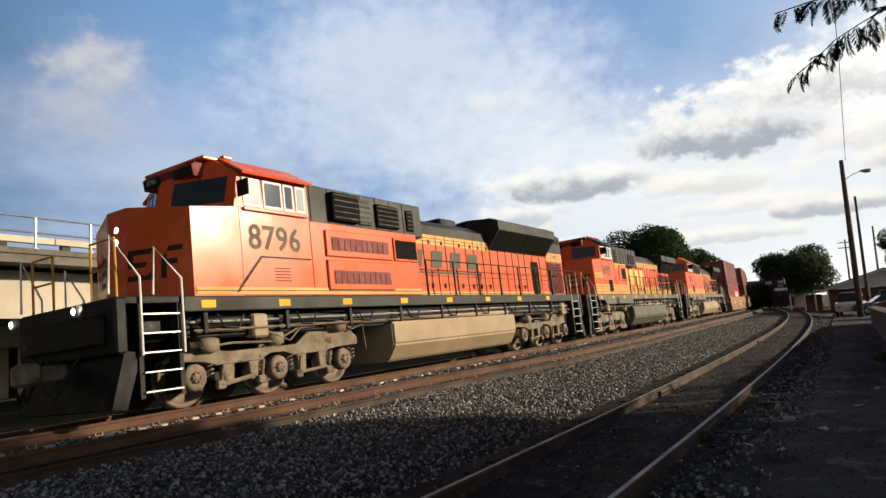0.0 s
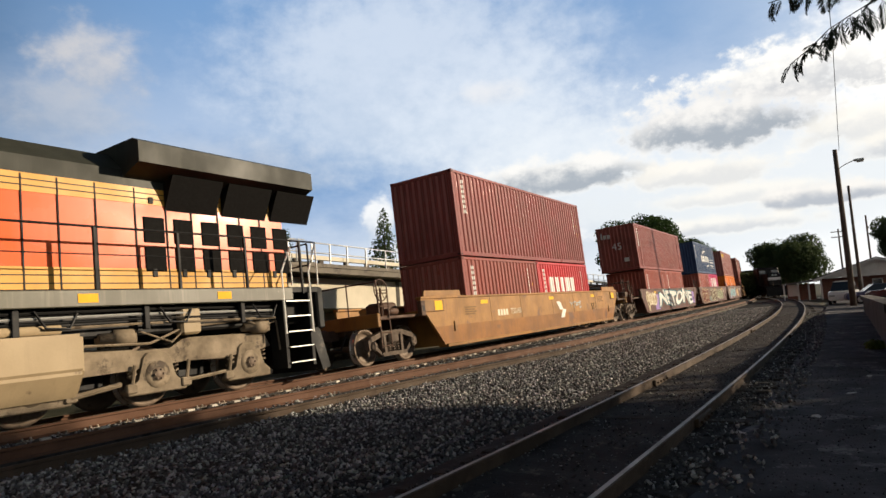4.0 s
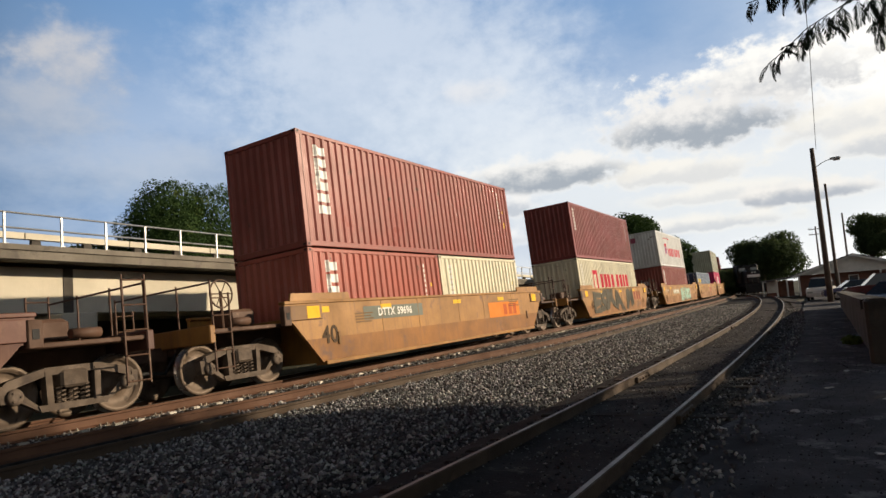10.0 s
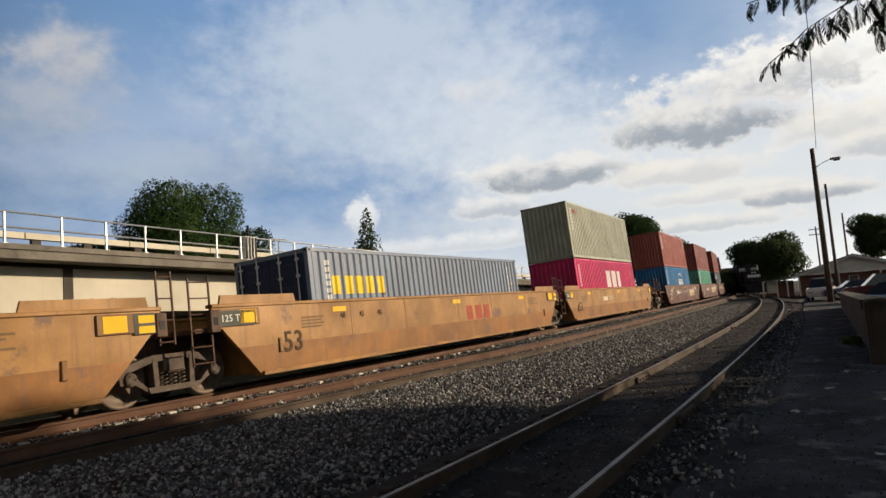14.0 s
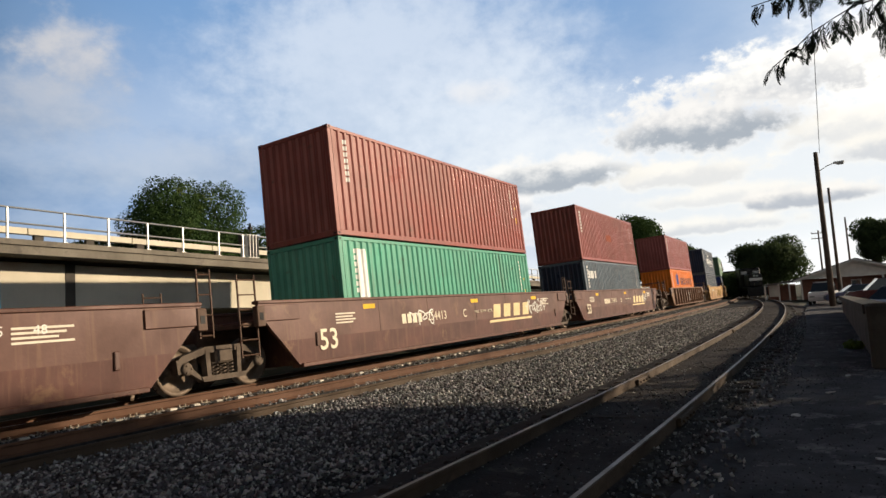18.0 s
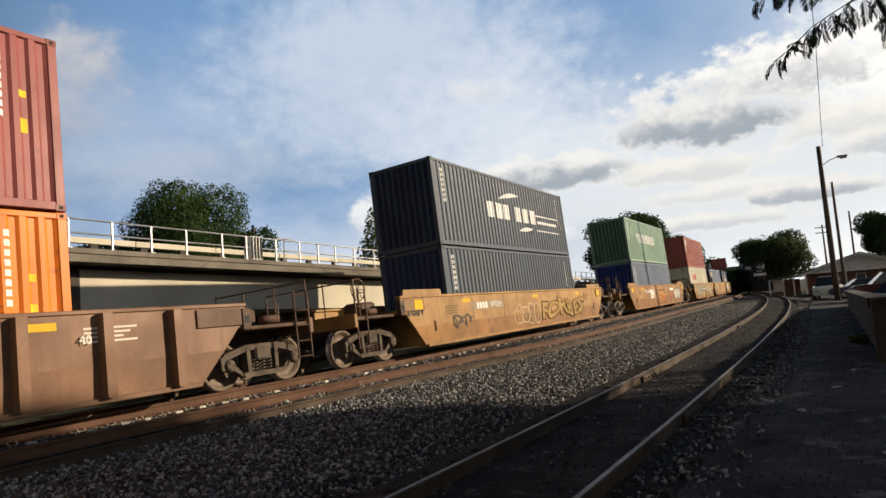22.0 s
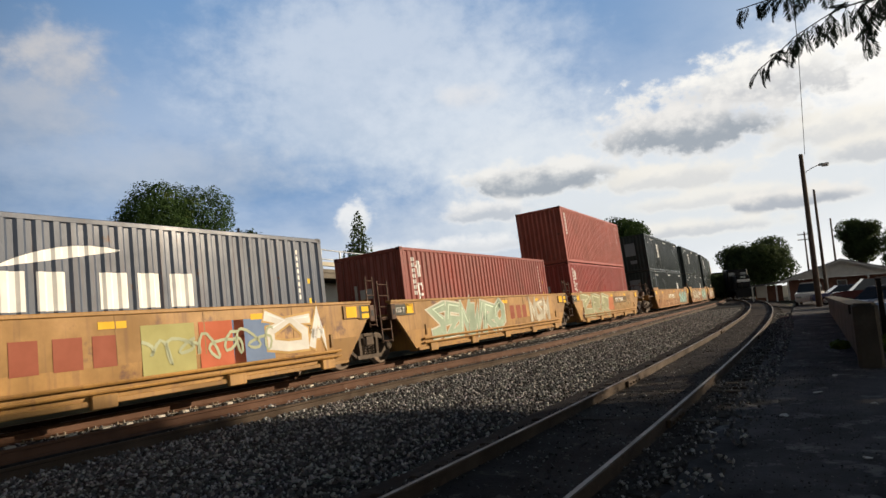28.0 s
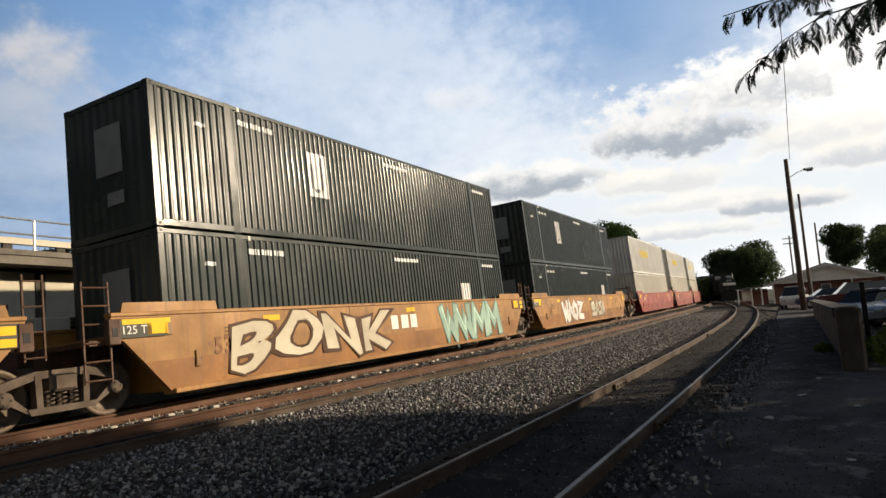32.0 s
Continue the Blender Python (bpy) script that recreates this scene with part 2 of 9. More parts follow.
M = dict(
    box=mat("container_paint", (1, 1, 1), 0.36, 0, 0.30, 0.7, 30, 0.06, spots=(0.085, 0.042, 0.026), spot_at=0.63, spot_scale=2.6, obcolor=True, streak=0.42, spec=0.17),
    box53=mat("glossy_container_paint", (1, 1, 1), 0.21, 0, 0.25, 0.7, 30, 0.05, spots=(0.10, 0.08, 0.06), spot_at=0.68, spot_scale=2.2, obcolor=True, streak=0.25, spec=0.085),
    car=mat("car_paint", (1, 1, 1), 0.5, 0, 0.48, 0.8, 18, 0.08, spots=(0.13, 0.065, 0.036), spot_at=0.59, spot_scale=1.1, obcolor=True, streak=0.6),
    decal=mat("decal_paint", (1, 1, 1), 0.55, 0, 0.16, 2.5, 40, 0.0, spots=(0.16, 0.10, 0.06), spot_at=0.72, obcolor=True, spec=0.06),
    spray=mat("spray_paint", (1, 1, 1), 0.6, 0, 0.35, 1.2, 30, 0.0, obcolor=True, spec=0.06, spots=(0.20, 0.13, 0.08), spot_at=0.64, spot_scale=2.0),
    orange=mat("orange_enamel", (0.66, 0.112, 0.030), 0.28, 0, 0.16, 0.8, 30, 0.03, spots=(0.42, 0.16, 0.07), spot_at=0.70, spot_scale=1.2, streak=0.16, spec=0.14),
    yellow=mat("yellow_enamel", (0.60, 0.30, 0.045), 0.45, 0, 0.2, 1.0, 30, 0.03, streak=0.2, spots=(0.25, 0.13, 0.04), spot_at=0.74),
    green=mat("dark_green_enamel", (0.036, 0.038, 0.030), 0.50, 0, 0.35, 0.9, 30, 0.04, spots=(0.075, 0.072, 0.055), spot_at=0.66, streak=0.2, spec=0.12),
    olive=mat("dusty_olive_enamel", (0.105, 0.100, 0.072), 0.42, 0, 0.35, 0.8, 30, 0.05, spots=(0.22, 0.20, 0.15), spot_at=0.66, streak=0.4, spec=0.3),
    black=mat("black_steel", (0.011, 0.011, 0.011), 0.6, 0.1, 0.3, 3, 30, 0.1, spots=(0.06, 0.05, 0.04), spot_at=0.62),
    mesh=mat("grille_black", (0.009, 0.0085, 0.008), 0.8, 0, 0.3, 20, 60, 0.4, spec=0.05),
    redgrille=mat("red_grille", (0.20, 0.03, 0.02), 0.6, 0, 0.35, 6, 40, 0.3),
    truck=mat("dusty_cast_steel", (0.25, 0.196, 0.132), 0.78, 0, 0.5, 3.0, 45, 0.25, spots=(0.060, 0.045, 0.032), spot_at=0.55, spot_scale=2.2),
    oldtruck=mat("grimy_cast_steel", (0.125, 0.094, 0.070), 0.8, 0, 0.5, 3.0, 45, 0.25, spots=(0.055, 0.042, 0.034), spot_at=0.56, spot_scale=2.5),
    tank=mat("dusty_tank", (0.34, 0.26, 0.155), 0.55, 0, 0.25, 0.8, 30, 0.06, spots=(0.15, 0.11, 0.07), spot_at=0.62, streak=0.2),
    wheel=mat("wheel_steel", (0.17, 0.125, 0.09), 0.6, 0.2, 0.4, 3, 40, 0.1, spots=(0.07, 0.05, 0.035), spot_at=0.55),
    tread=mat("polished_tread", (0.45, 0.42, 0.40), 0.3, 0.8, 0.2, 8, 60, 0.02),
    silver=mat("galvanised_steel", (0.55, 0.55, 0.53), 0.4, 0.55, 0.2, 6, 60, 0.05),
    white=mat("white_enamel", (0.78, 0.76, 0.70), 0.45, 0, 0.15, 2, 40, 0.03),
    brownsteel=mat("brown_frame_steel", (0.10, 0.055, 0.035), 0.65, 0, 0.4, 3, 40, 0.15, spots=(0.2, 0.13, 0.08), spot_at=0.62),
    railrust=mat("rusty_rail", (0.112, 0.055, 0.031), 0.75, 0.0, 0.35, 1.5, 60, 0.2, spots=(0.10, 0.05, 0.03), spot_at=0.6),
    oldrail=mat("old_rail", (0.074, 0.050, 0.032), 0.8, 0.0, 0.45, 1.2, 60, 0.2, spots=(0.07, 0.045, 0.03), spot_at=0.58),
    railhead=mat("worn_railhead", (0.42, 0.37, 0.32), 0.32, 0.75, 0.25, 2, 60, 0.05),
    dullhead=mat("dull_railhead", (0.30, 0.26, 0.22), 0.5, 0.35, 0.3, 2, 60, 0.08),
    # far darker than the stones: the shade between them is put into this colour
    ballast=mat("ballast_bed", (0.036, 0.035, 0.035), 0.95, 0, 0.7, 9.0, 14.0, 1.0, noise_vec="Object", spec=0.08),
    stone=mat("ballast_stone", (0.195, 0.183, 0.168), 0.85, 0, 0.4, 2.0, 30.0, 0.2, noise_vec="Object"),
    dirt=mat("dark_cinder", (0.058, 0.052, 0.050), 0.95, 0, 0.5, 1.1, 20, 0.9, spots=(0.095, 0.084, 0.074), spot_at=0.58, spot_scale=4, spec=0.05),
    asphalt=mat("old_asphalt", (0.118, 0.116, 0.122), 0.95, 0, 0.6, 0.9, 30, 1.0, spots=(0.185, 0.180, 0.185), spot_at=0.56, spot_scale=1.6, spec=0.04),
    grass=mat("rough_grass", (0.034, 0.036, 0.018), 0.95, 0, 0.5, 0.35, 12, 0.8, spots=(0.12, 0.10, 0.06), spot_at=0.55, spot_scale=0.5),
    tie=mat("creosoted_tie", (0.06, 0.046, 0.035), 0.9, 0, 0.45, 2, 30, 0.5, rand=0.3, spots=(0.18, 0.15, 0.12), spot_at=0.62, spot_scale=4),
    oldtie=mat("buried_tie", (0.060, 0.050, 0.042), 0.9, 0, 0.5, 2, 30, 0.5, rand=0.3, spec=0.1),
    plate=mat("dusty_tie_plate", (0.36, 0.30, 0.23), 0.7, 0, 0.3, 4, 40, 0.2, rand=0.3),
    clip=mat("pale_clip", (0.55, 0.50, 0.42), 0.7, 0, 0.3, 4, 40, 0.2, rand=0.3),
    concrete=mat("bridge_concrete", (0.56, 0.51, 0.40), 0.85, 0, 0.25, 0.5, 16, 0.2, spots=(0.40, 0.36, 0.28), spot_at=0.62, spot_scale=0.6, streak=0.25),
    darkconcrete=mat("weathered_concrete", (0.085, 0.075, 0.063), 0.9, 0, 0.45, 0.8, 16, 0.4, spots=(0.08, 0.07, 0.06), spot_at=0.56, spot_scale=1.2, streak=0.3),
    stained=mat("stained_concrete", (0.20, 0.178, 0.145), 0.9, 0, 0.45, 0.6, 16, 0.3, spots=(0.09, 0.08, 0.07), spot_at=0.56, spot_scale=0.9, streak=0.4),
    wood=mat("grey_pole_wood", (0.13, 0.10, 0.08), 0.85, 0, 0.4, 1.5, 30, 0.4, streak=0.5),
    bark=mat("bark", (0.09, 0.07, 0.055), 0.95, 0, 0.5, 3, 14, 0.9),
    leaf=mat("leaf", (0.050, 0.092, 0.026), 0.85, 0, 0.5, 0.35, 3, 0.0, spec=0.12, spots=(0.10, 0.13, 0.03), spot_at=0.58, spot_scale=0.25, thin=0.30),
    darkleaf=mat("dark_leaf", (0.085, 0.120, 0.050), 0.85, 0, 0.5, 0.3, 3, 0.0, spec=0.12, thin=0.40),
    frond=mat("mimosa_leaf", (0.026, 0.040, 0.022), 0.75, 0, 0.4, 8, 20, 0.0),
    brick=mat("house_brick", (0.20, 0.10, 0.075), 0.85, 0, 0.35, 2, 20, 0.3),
    siding=mat("white_siding", (0.62, 0.61, 0.58), 0.6, 0, 0.15, 2, 20, 0.1),
    shingle=mat("grey_shingle", (0.16, 0.155, 0.15), 0.9, 0, 0.3, 1.5, 18, 0.5),
    glass=glass_mat("dark_glass"),
    paleglass=glass_mat("pale_glass", (0.35, 0.38, 0.36)),
    rubber=mat("rubber", (0.02, 0.02, 0.02), 0.8, 0, 0.2, 5, 30, 0.1),
    auto=mat("car_body_paint", (1, 1, 1), 0.25, 0, 0.08, 1, 20, 0.0, obcolor=True, coat=0.6),
    lampglow=glow_mat("lamp_glow", (1.0, 0.86, 0.62), 6.0),
)

# ---- mesh helpers ----


def link_mesh(name, bm, material):
    me = bpy.data.meshes.new(name)
    bm.normal_update()
    bm.to_mesh(me)
    bm.free()
    for m in (material if isinstance(material, (list, tuple)) else [material]):
        me.materials.append(m)
    return me


def part(name, bm, material, parent, label="", color=None, at=None):
    """One mesh object under a thing or under a part. bm: a bmesh, or mesh data that alike parts share."""
    me = bm if isinstance(bm, bpy.types.Mesh) else link_mesh(name, bm, material)
    ob = new(name, me)
    ob.parent = parent
    if at is not None:
        ob.matrix_basis = at if isinstance(at, Matrix) else Matrix.Translation(at)
    if color:
        ob.color = (*color, 1)
    if label:
        ob["label"] = label
    return ob


def thing(name, m, label, category, group="", kind=""):
    ob = new(name)
    ob.empty_display_size = 0.2
    ob.matrix_basis = m
    return tagged(ob, label, category, group, kind)


def setting(name, bm, material, label, category):
    ob = new(name, bm if isinstance(bm, bpy.types.Mesh) else link_mesh(name, bm, material))
    return tagged(ob, label, category, "", "structure")


def B():
    return bmesh.new()


def hexa(bm, lo, hi, bevel=0.0, mi=0):
    """A box between two corners, its long edges chamfered when bevel is given."""
    (x0, y0, z0), (x1, y1, z1) = lo, hi
    if bevel <= 0:
        v = [bm.verts.new((x, y, z)) for z in (z0, z1) for x, y in ((x0, y0), (x1, y0), (x1, y1), (x0, y1))]
        fs = [(3, 2, 1, 0), (4, 5, 6, 7), (0, 1, 5, 4), (1, 2, 6, 5), (2, 3, 7, 6), (3, 0, 4, 7)]
        for f in fs:
            bm.faces.new([v[i] for i in f]).material_index = mi
        return
    b = min(bevel, (x1 - x0) / 2.1, (y1 - y0) / 2.1, (z1 - z0) / 2.1)
    rings = []
    for z, k in ((z0, b), (z0 + b, 0), (z1 - b, 0), (z1, b)):
        e = b if k == 0 else b * 2
        a0, a1, c0, c1 = x0 + (0 if k == 0 else b), x1 - (0 if k == 0 else b), y0 + (0 if k == 0 else b), y1 - (0 if k == 0 else b)
        pts = [(a0 + b, c0), (a1 - b, c0), (a1, c0 + b), (a1, c1 - b), (a1 - b, c1), (a0 + b, c1), (a0, c1 - b), (a0, c0 + b)]
        rings.append([bm.verts.new((x, y, z)) for x, y in pts])
    for r, s in zip(rings, rings[1:]):
        for i in range(8):
            bm.faces.new((r[i], r[(i + 1) % 8], s[(i + 1) % 8], s[i])).material_index = mi
    bm.faces.new(rings[0][::-1]).material_index = mi
    bm.faces.new(rings[-1]).material_index = mi


def prism(bm, prof, y0, y1, axis="y", mi=0):
    """A polygon of (a, b) pushed along an axis: y -> (a, y, b), x -> (x, a, b), z -> (a, b, z)."""
    def at(p, d):
        return {"y": (p[0], d, p[1]), "x": (d, p[0], p[1]), "z": (p[0], p[1], d)}[axis]
    r0 = [bm.verts.new(at(p, y0)) for p in prof]
    r1 = [bm.verts.new(at(p, y1)) for p in prof]
    n = len(prof)
    for i in range(n):
        bm.faces.new((r0[i], r0[(i + 1) % n], r1[(i + 1) % n], r1[i])).material_index = mi
    bm.faces.new(r0[::-1]).material_index = mi
    bm.faces.new(r1).material_index = mi


def tube(bm, pts, r, n=6, close=True, mi=0):
    """A round bar along a polyline; r: one radius, or one for each point."""
    pts = [Vector(p) for p in pts]
    rs = r if isinstance(r, (list, tuple)) else [r] * len(pts)
    rings = []
    up = None
    for i, p in enumerate(pts):
        d = (pts[min(i + 1, len(pts) - 1)] - pts[max(i - 1, 0)]).normalized()
        if up is None:
            up = Vector((0, 0, 1)) if abs(d.z) < 0.9 else Vector((1, 0, 0))
        a = d.cross(up).normalized()
        b = a.cross(d).normalized()
        up = b
        rings.append([bm.verts.new(p + (a * math.cos(2 * math.pi * k / n) + b * math.sin(2 * math.pi * k / n)) * rs[i]) for k in range(n)])
    for s, t in zip(rings, rings[1:]):
        for k in range(n):
            f = bm.faces.new((s[k], s[(k + 1) % n], t[(k + 1) % n], t[k]))
            f.smooth, f.material_index = n > 6, mi
    if close:
        bm.faces.new(rings[0][::-1]).material_index = mi
        bm.faces.new(rings[-1]).material_index = mi


def lathe(bm, prof, axis_y=True, n=24, mi=None):
    """Turn a profile of (radius, along) about the y axis through the origin."""
    rings = [[bm.verts.new((r * math.cos(2 * math.pi * k / n), y, r * math.sin(2 * math.pi * k / n))) for k in range(n)] for r, y in prof]
    for j, (s, t) in enumerate(zip(rings, rings[1:])):
        for k in range(n):
            f = bm.faces.new((s[k], s[(k + 1) % n], t[(k + 1) % n], t[k]))
            f.smooth, f.material_index = True, (mi[j] if mi else 0)
    bm.faces.new(rings[0][::-1])
    bm.faces.new(rings[-1])


def fix(bm):
    bmesh.ops.recalc_face_normals(bm, faces=bm.faces)
    return bm


def raw(name, verts, faces, material, smooth=False):
    me = bpy.data.meshes.new(name)
    me.from_pydata([tuple(v) for v in verts], [], faces)
    me.materials.append(material)
    me.update()
    return me


TEXTS = {}


def letters(body, size, material, spacing=1.0, bold=0.0):
    """Flat raised lettering in the x-z plane, its face to -y, shared between alike signs."""
    key = (body, size, material.name, bold)
    if key not in TEXTS:
        cu = bpy.data.curves.new("lettering", "FONT")
        cu.body, cu.size, cu.extrude, cu.offset, cu.space_character = body, size, 0.003, bold, spacing
        cu.resolution_u = 3
        cu.align_x, cu.align_y = "CENTER", "CENTER"
        ob = bpy.data.objects.new("lettering", cu)
        scene.collection.objects.link(ob)
        me = bpy.data.meshes.new_from_object(ob)
        bpy.data.objects.remove(ob)
        me.materials.clear()
        me.materials.append(material)
        me.transform(Matrix.Rotation(math.pi / 2, 4, "X"))
        TEXTS[key] = me
    return TEXTS[key]


# ---- the line of the main track: arc length -> place of its near rail, and heading ----
STEP = 0.5
_s = np.arange(-80, 400, STEP)
_k = np.interp(_s, (-80, 25, 50, 75, 100, 400), (0.0005, 0.0006, 0.0001, 0.0011, 0.0019, 0.0019))
_th = np.concatenate([[0], np.cumsum((_k[1:] + _k[:-1]) / 2 * STEP)])
_i0 = int(np.argmin(abs(_s)))
_th = _th - _th[_i0] - 0.0042
_mid = (_th[1:] + _th[:-1]) / 2
_x = np.concatenate([[0], np.cumsum(np.cos(_mid) * STEP)])
_y = np.concatenate([[0], np.cumsum(np.sin(_mid) * STEP)])
_x, _y = _x - _x[_i0], _y - _y[_i0] + 10.64
CANT = 0.063
HALF = 0.7545


def line(s, off=0.0, z=0.0):
    """A place beside the near rail: off metres towards the siding, at height z."""
    x, y, a = np.interp(s, _s, _x), np.interp(s, _s, _y), np.interp(s, _s, _th)
    return Vector((x + math.sin(a) * off, y - math.cos(a) * off, z))


def heading(s):
    return float(np.interp(s, _s, _th))


def siding(x, off=0.0, z=0.0):
    """A place on the siding's centre line; off metres towards the main track."""
    y = 2.75 - 0.027 * x + 0.00062 * x * x + 2.0e-6 * x ** 3
    a = math.atan(-0.027 + 0.00124 * x + 6.0e-6 * x * x)
    return Vector((x - math.sin(a) * off, y + math.cos(a) * off, z))


def siding_heading(x):
    return math.atan(-0.027 + 0.00124 * x + 6.0e-6 * x * x)

# ---- ground and tracks ----


def sheet(name, xs, ys, zfun, material):
    verts = [(x, y, zfun(x, y)) for x in xs for y in ys]
    n = len(ys)
    faces = [(i * n + j, (i + 1) * n + j, (i + 1) * n + j + 1, i * n + j + 1) for i in range(len(xs) - 1) for j in range(n - 1)]
    return raw(name, verts, faces, material)


def spread(near, far, step, grow):
    out, d, v = [], step, 0.0
    while v < far:
        out.append(v)
        if v > near:
            d *= grow
        v += d
    return out + [far]


gx = [-v for v in spread(30, 3500, 6, 1.5)[:0:-1]] + spread(150, 4500, 6, 1.5)
gy = [-v for v in spread(40, 3000, 6, 1.5)[:0:-1]] + spread(60, 3000, 6, 1.5)
setting("ground", sheet("ground", gx, gy, lambda x, y: -0.62, M["grass"]), None, "rough grass and bare earth beside the railway", "ground")


def sweep(name, at, stations, profile, material, rough=0.0):
    """A bed along a line: profile of (offset, height) pairs."""
    rnd = random.Random(5)
    prof = profile if callable(profile) else (lambda s: profile)
    verts = [at(s, o, z + rough * (rnd.random() - 0.5)) for s in stations for o, z in prof(s)]
    n = len(prof(0))
    faces = [(i * n + j, i * n + j + 1, (i + 1) * n + j + 1, (i + 1) * n + j) for i in range(len(stations) - 1) for j in range(n - 1)]
    return raw(name, verts, faces, material)


def spare_off(s):
    """How far the spare rails lie from the near rail."""
    return float(np.interp(s, (-40, 6, 14, 22, 30, 60, 300), (0.80, 0.82, 1.2, 2.0, 2.15, 2.0, 2.0)))


def bed_profile(s):
    o = spare_off(s)
    return ((-7.5, -0.75), (-4.6, -0.62), (-2.6, -0.33), (-1.45, -0.29), (0.0, -0.195), (0.60, -0.20), (o - 0.10, -0.31), (o + 0.08, -0.315), (o + 0.20, -0.50), (o + 0.5, -0.52),
            (3.4, -0.50), (4.4, -0.47), (5.6, -0.46), (6.4, -0.52), (7.2, -0.64))


def bed_height(s, off):
    b = bed_profile(s)
    return float(np.interp(off, [p[0] for p in b], [p[1] for p in b]))


st = [s * 10.0 for s in range(-62, -4)] + [s * 1.0 for s in range(-40, 60)] + [s * 3.0 for s in range(20, 110)] + [330 + s * 10.0 for s in range(32)]
bed = setting("ballast_bed", sweep("ballast_bed", line, st, bed_profile, M["ballast"], 0.03), None, "crushed stone ballast under the main track, near black for shaded gaps", "ballast")
st2 = [s * 1.0 for s in range(-40, 130)]
setting("siding_bed", sweep("siding_bed", siding, st2, [(-2.3, -0.52), (-1.6, -0.44), (-0.95, -0.372), (-0.6, -0.355), (-0.3, -0.36), (0.3, -0.36), (0.6, -0.355), (0.95, -0.37), (1.3, -0.40), (2.0, -0.55)], M["dirt"], 0.02), None, "dark cinders and dirt between the siding's rails", "trackbed")
def drive_mesh():
    """Worn asphalt whose edge towards the siding is broken and crumbled."""
    verts, faces = [], []
    ys = (-30, -20, -14, -9, -5, -2.5, -1, 0, 0.5, 0.85, 0.95)
    xs = [k * 0.25 for k in range(-64, 200)] + [50 + k * 2.0 for k in range(35)]
    for x in xs:
        mid = float(siding(min(max(x, 0.0), 60.0), 0.0).y)
        for j, y in enumerate(ys):
            z = -0.40 + 0.012 * noise.noise((x * 0.3, y * 0.5, 0))
            if j >= 9:
                y = min(mid - 1.25, 1.25) + 0.22 * noise.noise((x * 0.55, 3.0, 0)) + 0.10 * noise.noise((x * 2.3, 5.0, 0)) + (0.10 if j == 10 else 0.0)
                z = -0.40 if j == 9 else -0.47
            verts.append((x, y, z))
    n = len(ys)
    faces = [(i * n + j, (i + 1) * n + j, (i + 1) * n + j + 1, i * n + j + 1) for i in range(len(xs) - 1) for j in range(n - 1)]
    return raw("driveway", verts, faces, M["asphalt"])


setting("driveway", drive_mesh(), None, "cracked old asphalt drive beside the siding", "pavement")

RAIL = ((-0.075, 0), (0.075, 0), (0.075, 0.012), (0.012, 0.032), (0.010, 0.132), (0.036, 0.146), (0.037, 0.178), (0.024, 0.186),
        (-0.024, 0.186), (-0.037, 0.178), (-0.036, 0.146), (-0.010, 0.132), (-0.012, 0.032), (-0.075, 0.012))


def rail_mesh(name, at, stations, off, top, side, head, tilt=0.0):
    c, s_ = math.cos(tilt), math.sin(tilt)
    prof = [(off + a * c - (b - 0.186) * s_, top + (b - 0.186) * c + a * s_) for a, b in RAIL]
    verts = [at(s, o, z) for s in stations for o, z in prof]
    n = len(prof)
    faces = [(i * n + j, i * n + (j + 1) % n, (i + 1) * n + (j + 1) % n, (i + 1) * n + j) for i in range(len(stations) - 1) for j in range(n)]
    me = raw(name, verts, faces, side)
    me.materials.append(head)
    for i, p in enumerate(me.polygons):
        if i % n == 7:
            p.material_index = 1
    bm = B()
    bm.from_mesh(me)
    fix(bm)
    bm.to_mesh(me)
    bm.free()
    return me


main_track = thing("main_track", Matrix(), "curved main track of rusty rails on dark timber ties", "railway track", "", "structure")
mst = [s * 10.0 for s in range(-62, -4)] + [s * 2.0 for s in range(-20, 130)] + [260 + s * 10.0 for s in range(39)]
part("rail", rail_mesh("rail", line, mst, 0.0, 0.0, M["railrust"], M["railhead"]), None, main_track)
part("rail", rail_mesh("rail", line, mst, -1.509, -0.095, M["railrust"], M["railhead"]), None, main_track)
bm = B()
hexa(bm, (-0.115, -1.3, -0.17), (0.115, 1.3, 0.0), 0.012)
tie_mesh = link_mesh("tie", bm, M["tie"])
bm = B()
hexa(bm, (-0.10, -0.19, 0.0), (0.10, 0.19, 0.022), 0.006)
for sx in (-0.06, 0.06):
    for sy in (-0.105, 0.105):
        hexa(bm, (sx - 0.011, sy - 0.018, 0.02), (sx + 0.011, sy + 0.018, 0.062), 0.004)
plate_mesh = link_mesh("tie_plate", bm, M["plate"])
rnd = random.Random(3)
for i in range(-8, 130):
    s = i * 0.51 + rnd.uniform(-0.02, 0.02)
    p = line(s, -HALF + rnd.uniform(-0.05, 0.05), -0.186 - 0.0475 - 0.015)
    part("tie", tie_mesh, None, main_track, at=Matrix.Translation(p) @ Matrix.Rotation(heading(s) + rnd.uniform(-0.01, 0.01), 4, "Z") @ Matrix.Rotation(-CANT, 4, "X"))
    p = line(s, 0.0, -0.203)
    part("tie_plate", plate_mesh, None, main_track, at=Matrix.Translation(p) @ Matrix.Rotation(heading(s), 4, "Z"))

